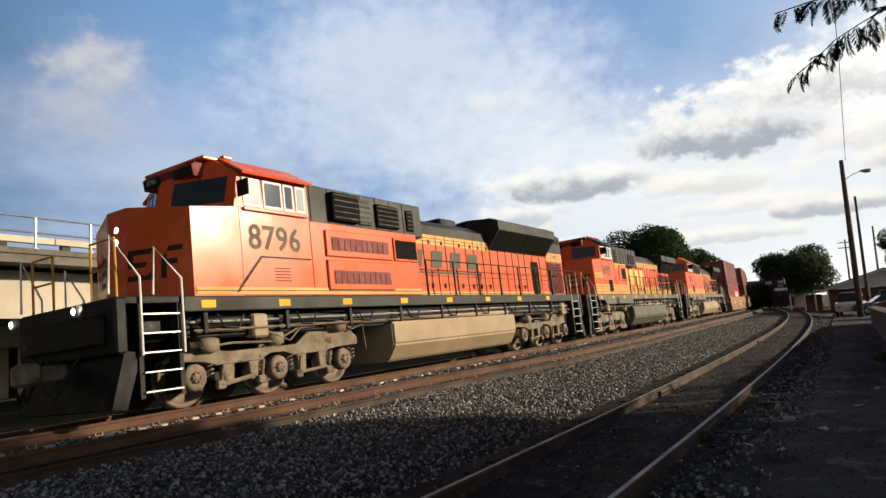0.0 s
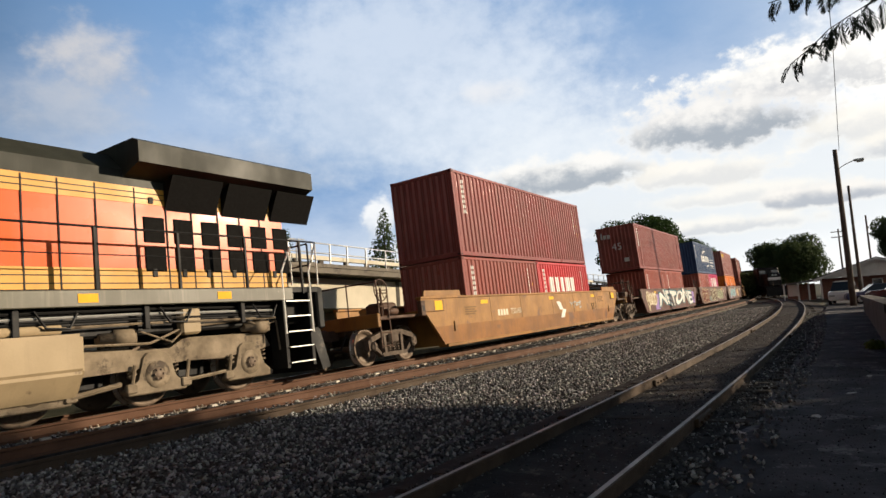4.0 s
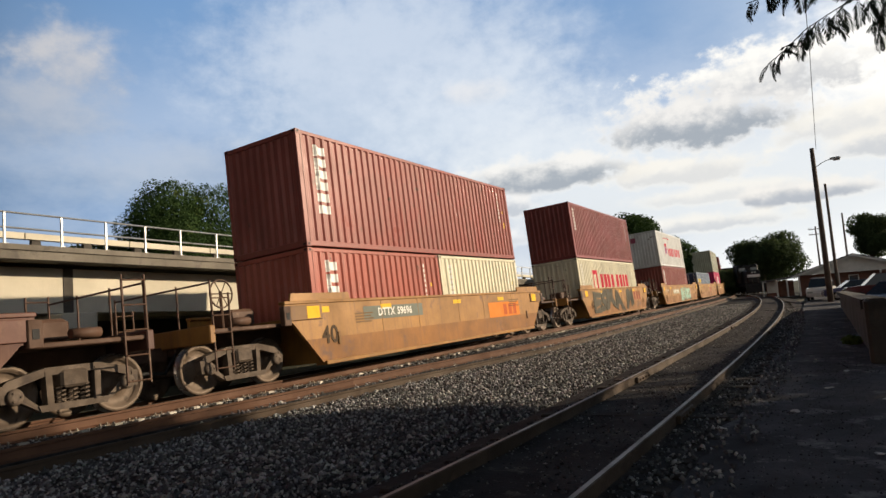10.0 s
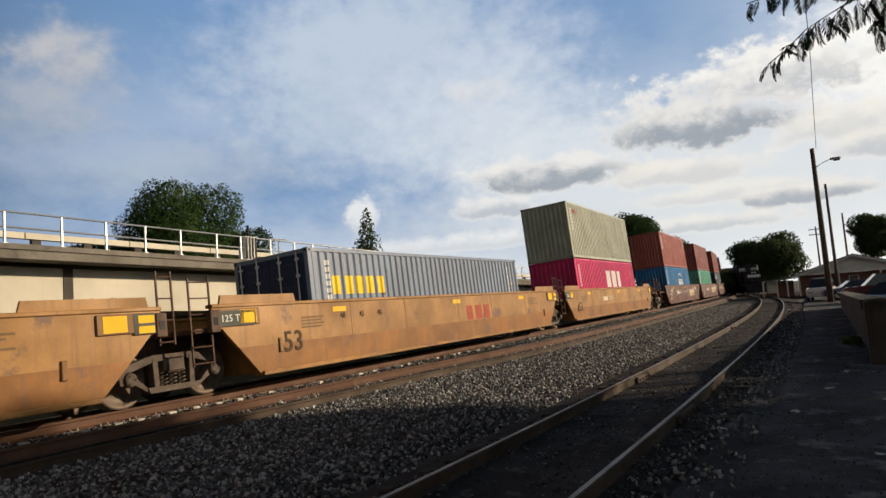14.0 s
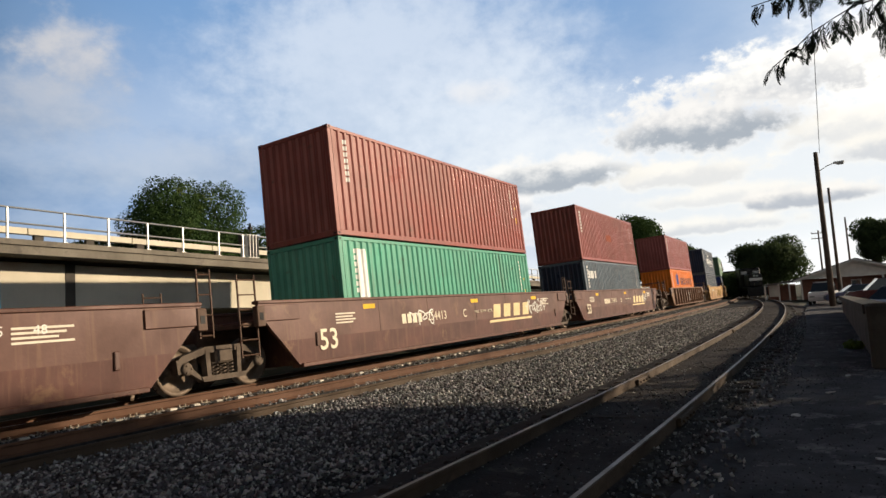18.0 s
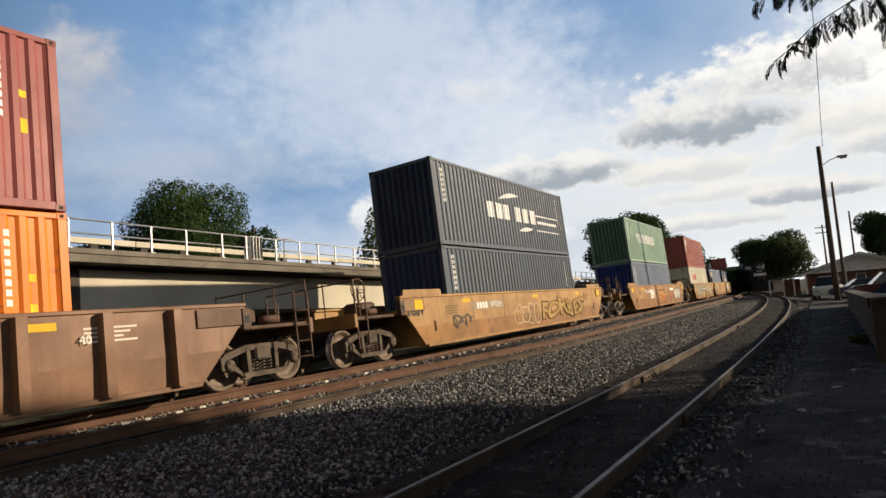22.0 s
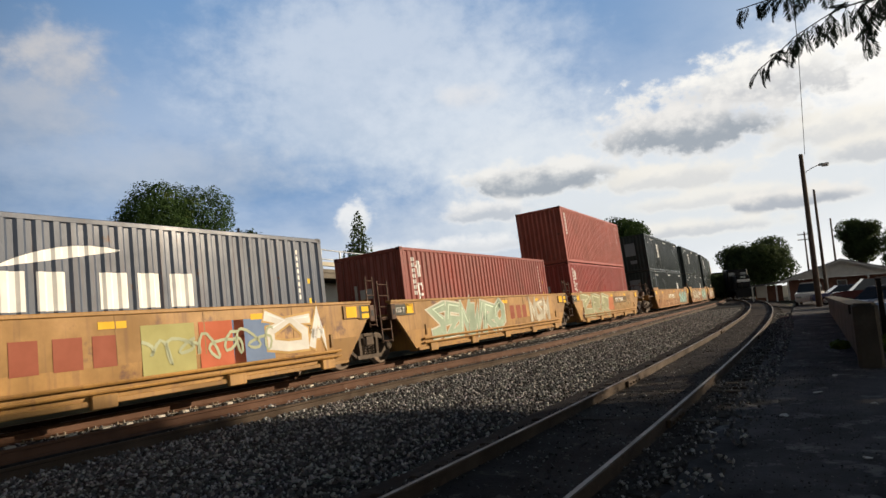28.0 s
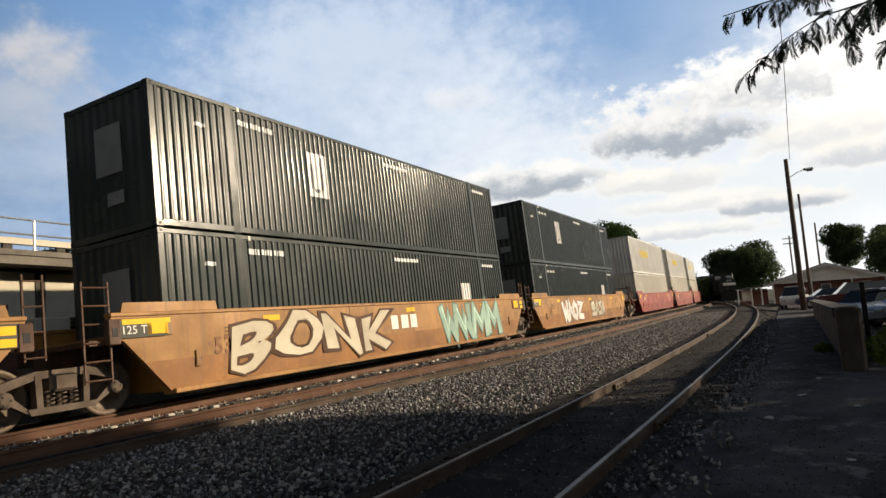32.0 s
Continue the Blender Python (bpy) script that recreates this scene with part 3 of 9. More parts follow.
bm = B()
hexa(bm, (-0.07, -0.05, 0.0), (0.07, 0.05, 0.06), 0.008)
clip_mesh = link_mesh("rail_clip", bm, M["clip"])
for i in range(-6, 110):
    if rnd.random() < 0.62:
        s = i * 0.51 + rnd.uniform(-0.12, 0.12)
        part("rail_clip", clip_mesh, None, main_track, "pale block beside the rail", at=Matrix.Translation(line(s, 0.42 + rnd.uniform(-0.06, 0.1), -0.20)) @ Matrix.Rotation(rnd.uniform(-0.3, 0.3), 4, "Z"))

bm = B()
hexa(bm, (-0.115, -1.3, -0.17), (0.115, 1.3, 0.0), 0.02)
old_tie = link_mesh("old_tie", bm, M["oldtie"])
bm = B()
hexa(bm, (-0.10, -0.19, 0.0), (0.10, 0.19, 0.022), 0.006)
old_plate = link_mesh("old_tie_plate", bm, M["brownsteel"])
siding_track = thing("siding_track", Matrix(), "siding track with worn rails half sunk in cinders", "railway track", "", "structure")
sst = [x * 2.0 for x in range(-20, 58)]
for off in (0.7525, -0.7525):
    part("rail", rail_mesh("rail", siding, sst, off, -0.208, M["oldrail"], M["dullhead"]), None, siding_track)
for i in range(0, 110):
    x = 1.5 + i * 0.56 + rnd.uniform(-0.05, 0.05)
    p = siding(x, rnd.uniform(-0.06, 0.06), -0.366 + rnd.uniform(-0.03, 0.012))
    part("tie", old_tie, None, siding_track, at=Matrix.Translation(p) @ Matrix.Rotation(siding_heading(x) + rnd.uniform(-0.03, 0.03), 4, "Z"))
    for off in (0.7525, -0.7525):
        part("tie_plate", old_plate, None, siding_track, at=Matrix.Translation(siding(x, off, -0.408)) @ Matrix.Rotation(siding_heading(x), 4, "Z"))
bm = B()
hexa(bm, (-0.45, -0.03, -0.055), (0.45, 0.03, 0.055), 0.01)
for k in range(4):
    tube(bm, [(-0.33 + k * 0.22, -0.06, 0), (-0.33 + k * 0.22, 0.05, 0)], 0.02, 6)
bar = link_mesh("joint_bar", bm, M["oldrail"])
for x, off in ((13.0, 0.7525), (9.2, -0.7525), (24.5, -0.7525), (28, 0.7525)):
    part("joint_bar", bar, None, siding_track, "bolted joint bar", at=Matrix.Translation(siding(x, off - 0.045, -0.30)) @ Matrix.Rotation(siding_heading(x), 4, "Z"))

# two lengths of replacement rail laid along the edge of the ballast


def beside(s, off=0.0, z=0.0):
    return line(s, spare_off(s) + off, z)


for off, top, m, tilt, label in ((0.0, -0.125, "railrust", 0.0, "long rusty spare rail lying beside the ties"), (0.19, -0.335, "oldrail", 0.10, "long pale rusty spare rail lying on the ballast edge")):
    spare = thing("spare_rail", Matrix(), label, "rail", "spare rails")
    for k in range(0, len(mst) - 1, 12):
        part("rail_length", rail_mesh("rail_length", beside, mst[k:k + 13], off, top, M[m], M[m], tilt), None, spare)


def stones(name, count, place, smin, smax, material, seed):
    """Crushed stones: squashed, turned eight-sided lumps."""
    r = np.random.RandomState(seed)
    base = np.array([(1, 0, 0), (-1, 0, 0), (0, 1, 0), (0, -1, 0), (0, 0, 1), (0, 0, -1)], float)
    tri = np.array([(0, 2, 4), (2, 1, 4), (1, 3, 4), (3, 0, 4), (2, 0, 5), (1, 2, 5), (3, 1, 5), (0, 3, 5)])
    P = np.array([place(r) for _ in range(count)])
    V = np.repeat(base[None], count, 0) * r.uniform(0.6, 1.25, (count, 6, 1)) + r.uniform(-0.28, 0.28, (count, 6, 3))
    V = V * r.uniform(smin, smax, (count, 1, 1)) * r.uniform(0.6, 1.2, (count, 1, 3))
    a = r.uniform(0, 6.28, count)
    b = r.uniform(-0.9, 0.9, count)
    ca, sa, cb, sb = np.cos(a), np.sin(a), np.cos(b), np.sin(b)
    x, y, z = V[..., 0], V[..., 1], V[..., 2]
    y, z = y * cb[:, None] - z * sb[:, None], y * sb[:, None] + z * cb[:, None]
    x, y = x * ca[:, None] - y * sa[:, None], x * sa[:, None] + y * ca[:, None]
    V = np.stack([x, y, z], -1) + P[:, None, :]
    F = (tri[None] + np.arange(count)[:, None, None] * 6).reshape(-1, 3)
    me = bpy.data.meshes.new(name)
    me.vertices.add(count * 6)
    me.vertices.foreach_set("co", V.reshape(-1))
    nf = len(F)
    me.loops.add(nf * 3)
    me.loops.foreach_set("vertex_index", F.reshape(-1).astype(np.int32))
    me.polygons.add(nf)
    me.polygons.foreach_set("loop_start", np.arange(nf, dtype=np.int32) * 3)
    me.polygons.foreach_set("loop_total", np.full(nf, 3, np.int32))
    me.update(calc_edges=True)
    me.validate()
    me.materials.append(material)
    return me


def stone_mat(name="crushed_stone", tone=1.0):
    m = bpy.data.materials.new(name)
    m.use_nodes = True
    N, L = m.node_tree.nodes, m.node_tree.links
    g = N.new("ShaderNodeNewGeometry")
    r = N.new("ShaderNodeValToRGB")
    r.color_ramp.elements[0].color = (0.07 * tone, 0.068 * tone, 0.069 * tone, 1)
    r.color_ramp.elements[1].color = (0.58 * tone, 0.57 * tone, 0.55 * tone, 1)
    e = r.color_ramp.elements.new(0.6)
    e.color = (0.165 * tone, 0.163 * tone, 0.163 * tone, 1)
    L.new(g.outputs["Random Per Island"], r.inputs[0])
    n = N.new("ShaderNodeTexNoise")
    n.inputs["Scale"].default_value = 60
    mx = N.new("ShaderNodeMix")
    mx.data_type, mx.blend_type = "RGBA", "MULTIPLY"
    mx.inputs[0].default_value = 0.5
    L.new(r.outputs[0], mx.inputs[6])
    L.new(n.outputs[1], mx.inputs[7])
    L.new(mx.outputs[2], N["Principled BSDF"].inputs["Base Color"])
    N["Principled BSDF"].inputs["Roughness"].default_value = 0.85
    N["Principled BSDF"].inputs["Specular IOR Level"].default_value = 0.15
    return m


STONE = stone_mat()
CINDER = stone_mat("cinder", 0.50)


def on_bed(lo, hi, s0, s1, power=1.6):
    def place(r):
        s = s0 + (s1 - s0) * r.rand() ** power
        o = r.uniform(lo, hi)
        p = line(s, o, bed_height(s, o) + r.uniform(-0.015, 0.02))
        return tuple(p)
    return place


ob = new("ballast_stones", stones("ballast_stones", 92000, on_bed(1.0, 7.0, 1.5, 66), 0.018, 0.046, STONE, 1))
tagged(ob, "loose grey crushed stones on the ballast slope", "stones", "", "stuff")
ob = new("ballast_stones", stones("ballast_stones", 9000, on_bed(0.1, 0.75, 3, 60, 1.4), 0.015, 0.03, STONE, 2))
tagged(ob, "crushed stones between rail and spare rail", "stones", "", "stuff")


def on_siding(lo, hi, x0, x1, z, power=1.5):
    def place(r):
        x = x0 + (x1 - x0) * r.rand() ** power
        return tuple(siding(x, r.uniform(lo, hi), z + r.uniform(-0.012, 0.012)))
    return place


ob = new("siding_cinders", stones("siding_cinders", 12000, on_siding(-1.2, 1.2, 2.5, 45, -0.365), 0.008, 0.026, CINDER, 4))
tagged(ob, "scattered small stones and cinders in the siding", "stones", "", "stuff")
ob = new("edge_gravel", stones("edge_gravel", 520, on_siding(-1.5, 0.9, 3.5, 42, -0.37, 1.2), 0.010, 0.042, STONE, 6))
tagged(ob, "pale broken stones scattered about the siding", "stones", "", "stuff")
ob = new("edge_gravel", stones("edge_gravel", 2600, on_siding(-1.75, -0.86, 3.5, 46, -0.372, 1.2), 0.010, 0.040, STONE, 8))
tagged(ob, "pale broken stones and crumbs along the drive's edge", "stones", "", "stuff")
ob = new("drive_grit", stones("drive_grit", 9000, lambda r: (2.5 + 30 * r.rand() ** 1.7, r.uniform(-2.6, 0.95), -0.397), 0.005, 0.017, stone_mat("grit", 0.45), 7))
tagged(ob, "grit and crumbs on the asphalt drive", "stones", "", "stuff")

# ---- overpass beyond the train ----


def overpass():
    o = thing("overpass", Matrix(), "low concrete road overpass with galvanised pipe railing", "bridge")

    def zt(x):
        return 4.0 - 0.0285 * (x - 11.7)
    x0, x1, y0 = -30.0, 130.0, 19.75

    def slab(name, ya, yb, ztop, zbot, m, label="", seg=8):
        xs = [x0 + (x1 - x0) * i / (seg * 2) for i in range(seg * 2 + 1)]
        bm = B()
        rings = [[bm.verts.new((x, y, zt(x) + z)) for y, z in ((ya, zbot), (yb, zbot), (yb, ztop), (ya, ztop))] for x in xs]
        for a, b in zip(rings, rings[1:]):
            for k in range(4):
                bm.faces.new((a[k], a[(k + 1) % 4], b[(k + 1) % 4], b[k]))
        bm.faces.new(rings[0])
        bm.faces.new(rings[-1][::-1])
        return part(name, fix(bm), m, o, label)
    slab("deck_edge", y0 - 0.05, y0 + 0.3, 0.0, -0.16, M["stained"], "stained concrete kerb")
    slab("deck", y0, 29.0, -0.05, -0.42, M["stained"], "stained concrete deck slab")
    slab("girder", y0 + 0.95, y0 + 1.35, -0.55, -1.95, M["concrete"], "pale concrete girder")
    slab("girder", 24.0, 24.5, -0.55, -1.95, M["concrete"])
    slab("girder", 28.0, 28.4, -0.55, -1.95, M["concrete"])
    # traffic rail on the far side of the road: pale beams on posts, with gaps under them
    x, k = x0, 0
    while x < x1 - 5:
        bm = B()
        xb = x + 4.3
        rings = [[bm.verts.new((xx, yy, zt(xx) + zz)) for yy, zz in ((26.0, 1.16), (26.28, 1.16), (26.28, 1.40), (26.0, 1.40))] for xx in (x, xb)]
        for q in range(4):
            bm.faces.new((rings[0][q], rings[0][(q + 1) % 4], rings[1][(q + 1) % 4], rings[1][q]))
        bm.faces.new(rings[0])
        bm.faces.new(rings[1][::-1])
        part("rail_beam", fix(bm), M["concrete"], o, "pale concrete traffic rail")
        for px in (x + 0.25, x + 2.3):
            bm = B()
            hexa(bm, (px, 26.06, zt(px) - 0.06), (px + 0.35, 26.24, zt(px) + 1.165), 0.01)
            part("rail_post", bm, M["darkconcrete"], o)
        x = xb + 0.05
    # added dark wall: closes off the sky below the deck and stands for shade
    slab("retaining_wall", 28.6, 28.95, -0.45, -4.9, M["darkconcrete"], "added dark wall standing for the shade under the deck")
    for x in range(-22, 130, 17):
        for yg in (y0 + 0.94, 23.99, 27.99):
            bm = B()
            hexa(bm, (x - 0.16, yg - 0.012, zt(x) - 1.955), (x + 0.16, yg + 0.44, zt(x) - 0.52), 0.01)
            part("girder_joint", bm, M["darkconcrete"], o, "dark gap between girder ends")
        bm = B()
        hexa(bm, (x - 0.6, y0 + 0.35, zt(x) - 2.75), (x + 0.6, 28.8, zt(x) - 1.96), 0.05)
        cap = part("pier_cap", bm, M["concrete"], o)
        for y in (21.2, 24.4, 27.6):
            bm = B()
            hexa(bm, (x - 0.42, y - 0.42, -0.75), (x + 0.42, y + 0.42, zt(x) - 2.74), 0.05)
            part("pier", bm, M["concrete"], o)
    bm = B()
    hexa(bm, (-0.03, -0.03, 0.0), (0.03, 0.03, 0.92), 0.008)
    hexa(bm, (-0.08, -0.08, 0.0), (0.08, 0.08, 0.02), 0.005)
    post = link_mesh("post", bm, M["silver"])
    x = x0 + 0.4
    r = random.Random(8)
    while x < x1:
        part("post", post, None, o, at=(x, y0 + 0.08, zt(x)))
        x += 1.42 + r.choice((-0.22, 0.0, 0.2))
    for h in (0.92, 0.48):
        bm = B()
        tube(bm, [(x0, y0 + 0.08, zt(x0) + h), (x1, y0 + 0.08, zt(x1) + h)], 0.028, 8)
        part("handrail", bm, M["silver"], o)
    return o


overpass()
bm = B()
hexa(bm, (-0.32, -0.2, 0), (0.32, 0.2, 0.95), 0.02)
cabinet = thing("signal_cabinet", pose(18.9, 19.95, 3.8), "white slatted metal equipment cabinet with a beacon mast on the overpass", "cabinet")
part("body", bm, M["white"], cabinet)
for k in range(4):
    bm = B()
    hexa(bm, (-0.28 + k * 0.16, -0.23, 0.04), (-0.20 + k * 0.16, -0.2, 0.92))
    part("slat", bm, M["black"], cabinet)
bm = B()
hexa(bm, (-0.52, -0.1, 0.55), (-0.36, 0.1, 0.95), 0.02)
part("control_box", bm, M["darkconcrete"], cabinet)
bm = B()
tube(bm, [(0.05, 0, 0.9), (0.05, 0, 1.35)], 0.025, 6)
hexa(bm, (-0.03, -0.08, 1.16), (0.13, 0.08, 1.30), 0.02)
tube(bm, [(0.05, 0, 1.3), (0.05, 0, 1.44)], 0.05, 8)
part("mast", bm, M["black"], cabinet)
frame_ = thing("access_gate", pose(20.1, 19.9, 3.77), "bent galvanised pipe gate on the overpass edge", "gate")
for dx in (0.0, 0.5):
    bm = B()
    tube(bm, [(dx, 0, 0), (dx, 0, 0.75), (dx + 0.08, 0, 0.98), (dx + 0.5, 0, 0.98)], 0.03, 6)
    part("pipe", bm, M["silver"], frame_)

# ---- trees ----


def leaf_mesh(name, lobes, count, size, material, seed):
    """Leaves spread over rounded lobes, thick at their skins, with gaps between."""
    r = np.random.RandomState(seed)
    w = np.array([l[3] * l[4] * l[5] for l in lobes]) ** 0.67
    pick = r.choice(len(lobes), count, p=w / w.sum())
    L = np.array(lobes)[pick]
    d = r.normal(size=(count, 3))
    d /= np.linalg.norm(d, axis=1)[:, None]
    rad = 0.62 + 0.42 * r.rand(count) ** 0.6
    rad *= 1 + 0.16 * np.sin(d[:, 0] * 7 + pick) * np.cos(d[:, 1] * 6 + d[:, 2] * 5)
    P = L[:, :3] + d * L[:, 3:6] * rad[:, None]
    n = d + r.normal(scale=0.7, size=(count, 3)) + np.array([0, 0, 0.3])
    n /= np.linalg.norm(n, axis=1)[:, None]
    u = np.cross(n, r.normal(size=(count, 3)))
    u /= np.linalg.norm(u, axis=1)[:, None]
    v = np.cross(n, u)
    s = size * r.uniform(0.6, 1.3, count)[:, None]
    V = np.stack([P + u * s, P + v * s * 0.55 + n * s * 0.15, P - u * s, P - v * s * 0.55 + n * s * 0.15], 1)
    me = bpy.data.meshes.new(name)
    me.vertices.add(count * 4)
    me.vertices.foreach_set("co", V.reshape(-1))
    me.loops.add(count * 4)
    me.loops.foreach_set("vertex_index", np.arange(count * 4, dtype=np.int32))
    me.polygons.add(count)
    me.polygons.foreach_set("loop_start", np.arange(count, dtype=np.int32) * 4)
    me.polygons.foreach_set("loop_total", np.full(count, 4, np.int32))
    me.update(calc_edges=True)
    me.materials.append(material)
    return me


def tree(x, y, height, radius, label, seed, leaves=9000, size=0.28, material="leaf", low=0.25, lobes=16, squash=1.0, z0=-0.6, name="tree"):
    t = thing(name, pose(x, y, z0), label, "tree")
    r = random.Random(seed)
    L = []
    hc = height * (low + (1 - low) * 0.5)
    for i in range(lobes):
        a, e = r.uniform(0, 6.28), r.uniform(-0.8, 1.0)
        k = r.uniform(0.45, 0.72)
        rr = radius * r.uniform(0.30, 0.46)
        L.append((math.cos(a) * math.cos(e) * radius * k, math.sin(a) * math.cos(e) * radius * k, hc + math.sin(e) * height * (1 - low) * 0.36, rr, rr, rr * r.uniform(0.7, 0.95) * squash))
    L.append((0, 0, hc, radius * 0.62, radius * 0.62, height * (1 - low) * 0.36))
    part("crown", leaf_mesh("crown", L, leaves, size, M[material], seed), None, t)
    bm = B()
    tube(bm, [(0, 0, 0), (0.1, 0.05, height * 0.2), (-0.05, 0.1, height * 0.45), (0.1, 0, height * 0.75)], [radius * 0.075, radius * 0.058, radius * 0.045, 0.05], 9)
    trunk = part("trunk", bm, M["bark"], t)
    for l in L[:7]:
        bm = B()
        z = height * r.uniform(0.2, 0.4)
        tube(bm, [(0, 0.05, z), (l[0] * 0.5, l[1] * 0.5, (z + l[2]) / 2 + 0.3), (l[0], l[1], l[2])], [radius * 0.035, radius * 0.025, 0.02], 6)
        part("limb", bm, M["bark"], t)
    return t


def conifer(x, y, height, radius, label, seed, leaves=4000):
    t = thing("cypress_tree", pose(x, y, -0.6), label, "tree")
    r = random.Random(seed)
    L = []
    for i in range(26):
        k = i / 25
        a = r.uniform(0, 6.28)
        rr = radius * (1 - k) ** 0.6 * 0.55 + 0.25
        q = radius * (1 - k) * 0.5
        L.append((math.cos(a) * q, math.sin(a) * q, height * (0.12 + 0.84 * k), rr, rr, rr * 1.1))
    part("crown", leaf_mesh("crown", L, leaves, 0.22, M["darkleaf"], seed), None, t)
    bm = B()
    tube(bm, [(0, 0, 0), (0, 0, height * 0.9)], [0.22, 0.03], 8)
    part("trunk", bm, M["bark"], t)
    return t


tree(37.8, 45.8, 14.4, 6.3, "rounded green oak standing beyond the overpass", 11, 64000, 0.115)
tree(32.5, 50.0, 10.4, 5.4, "low dark tree beyond the overpass", 12, 22000, 0.15, "darkleaf")
tree(41.0, 44.5, 11.2, 3.4, "smaller green tree beside a rounded oak", 13, 20000, 0.13)
conifer(66.9, 49.3, 15.6, 3.4, "dark pointed cypress beyond the overpass", 14)
tree(89.5, 23.0, 12.8, 6.4, "broad green tree beyond the curve of the line", 15, 34000, 0.18)
tree(93.5, 18.0, 9.6, 4.0, "green tree beside the line", 16, 16000, 0.18)
tree(112, 13.5, 4.6, 2.6, "low bushy scrub at the end of the line", 17, 4000, 0.22, "darkleaf", 0.02)
tree(147.0, 9.3, 12.6, 7.4, "large dark backlit tree over the siding", 18, 42000, 0.24, "darkleaf", 0.02, 22)
tree(131, -8.0, 12.6, 4.4, "backlit tree behind the house", 20, 16000, 0.19, "darkleaf", 0.3)
tree(128, -15.0, 12.0, 5.0, "dense backlit tree behind the house", 21, 18000, 0.19, "darkleaf", 0.15)
tree(108, -13.0, 9.2, 4.5, "dark tree beside the house roof", 22, 16000, 0.18, "darkleaf", 0.15)
tree(70.0, 62.0, 8.5, 3.8, "small tree far beyond the overpass", 23, 3500, 0.3)
tree(190.0, 30.0, 9.0, 7.5, "far hazy trees along the line", 24, 5000, 0.4, "darkleaf", 0.05)

# ---- the mimosa tree by the drive, whose fronds hang into view ----


def frond_mesh(seed, length=0.155, pairs=12):
    """A feathery leaf: a stalk that arches over and hangs, with two rows of narrow leaflets spread like a comb."""
    r = random.Random(seed)
    bm = B()
    bend = r.uniform(0.75, 1.15)

    def stalk(k):
        a = bend * k
        return Vector((length * math.sin(a) / max(bend, 0.1) * 0.95, 0.012 * math.sin(3 * k + seed), -length * (1 - math.cos(a)) / bend))
    tube(bm, [stalk(k / 8) for k in range(9)], 0.0017, 4)
    for i in range(pairs):
        k = 0.14 + 0.86 * i / (pairs - 1)
        p, d = stalk(k), (stalk(k) - stalk(k - 0.1)).normalized()
        ln = 0.056 * math.sin(math.pi * (0.26 + 0.56 * k)) * r.uniform(0.88, 1.08)
        for sd in (-1, 1):
            out = (d * 0.75 + Vector((0, sd * r.uniform(0.75, 0.95), -r.uniform(0.05, 0.35)))).normalized()
            tip, mid = p + out * ln + Vector((0, 0, -0.008)), p + out * ln * 0.55
            w = d * 0.0066
            bm.faces.new([bm.verts.new(v) for v in (p - w * 0.4, mid - w, tip, mid + w)])
    return link_mesh("frond", bm, M["frond"])


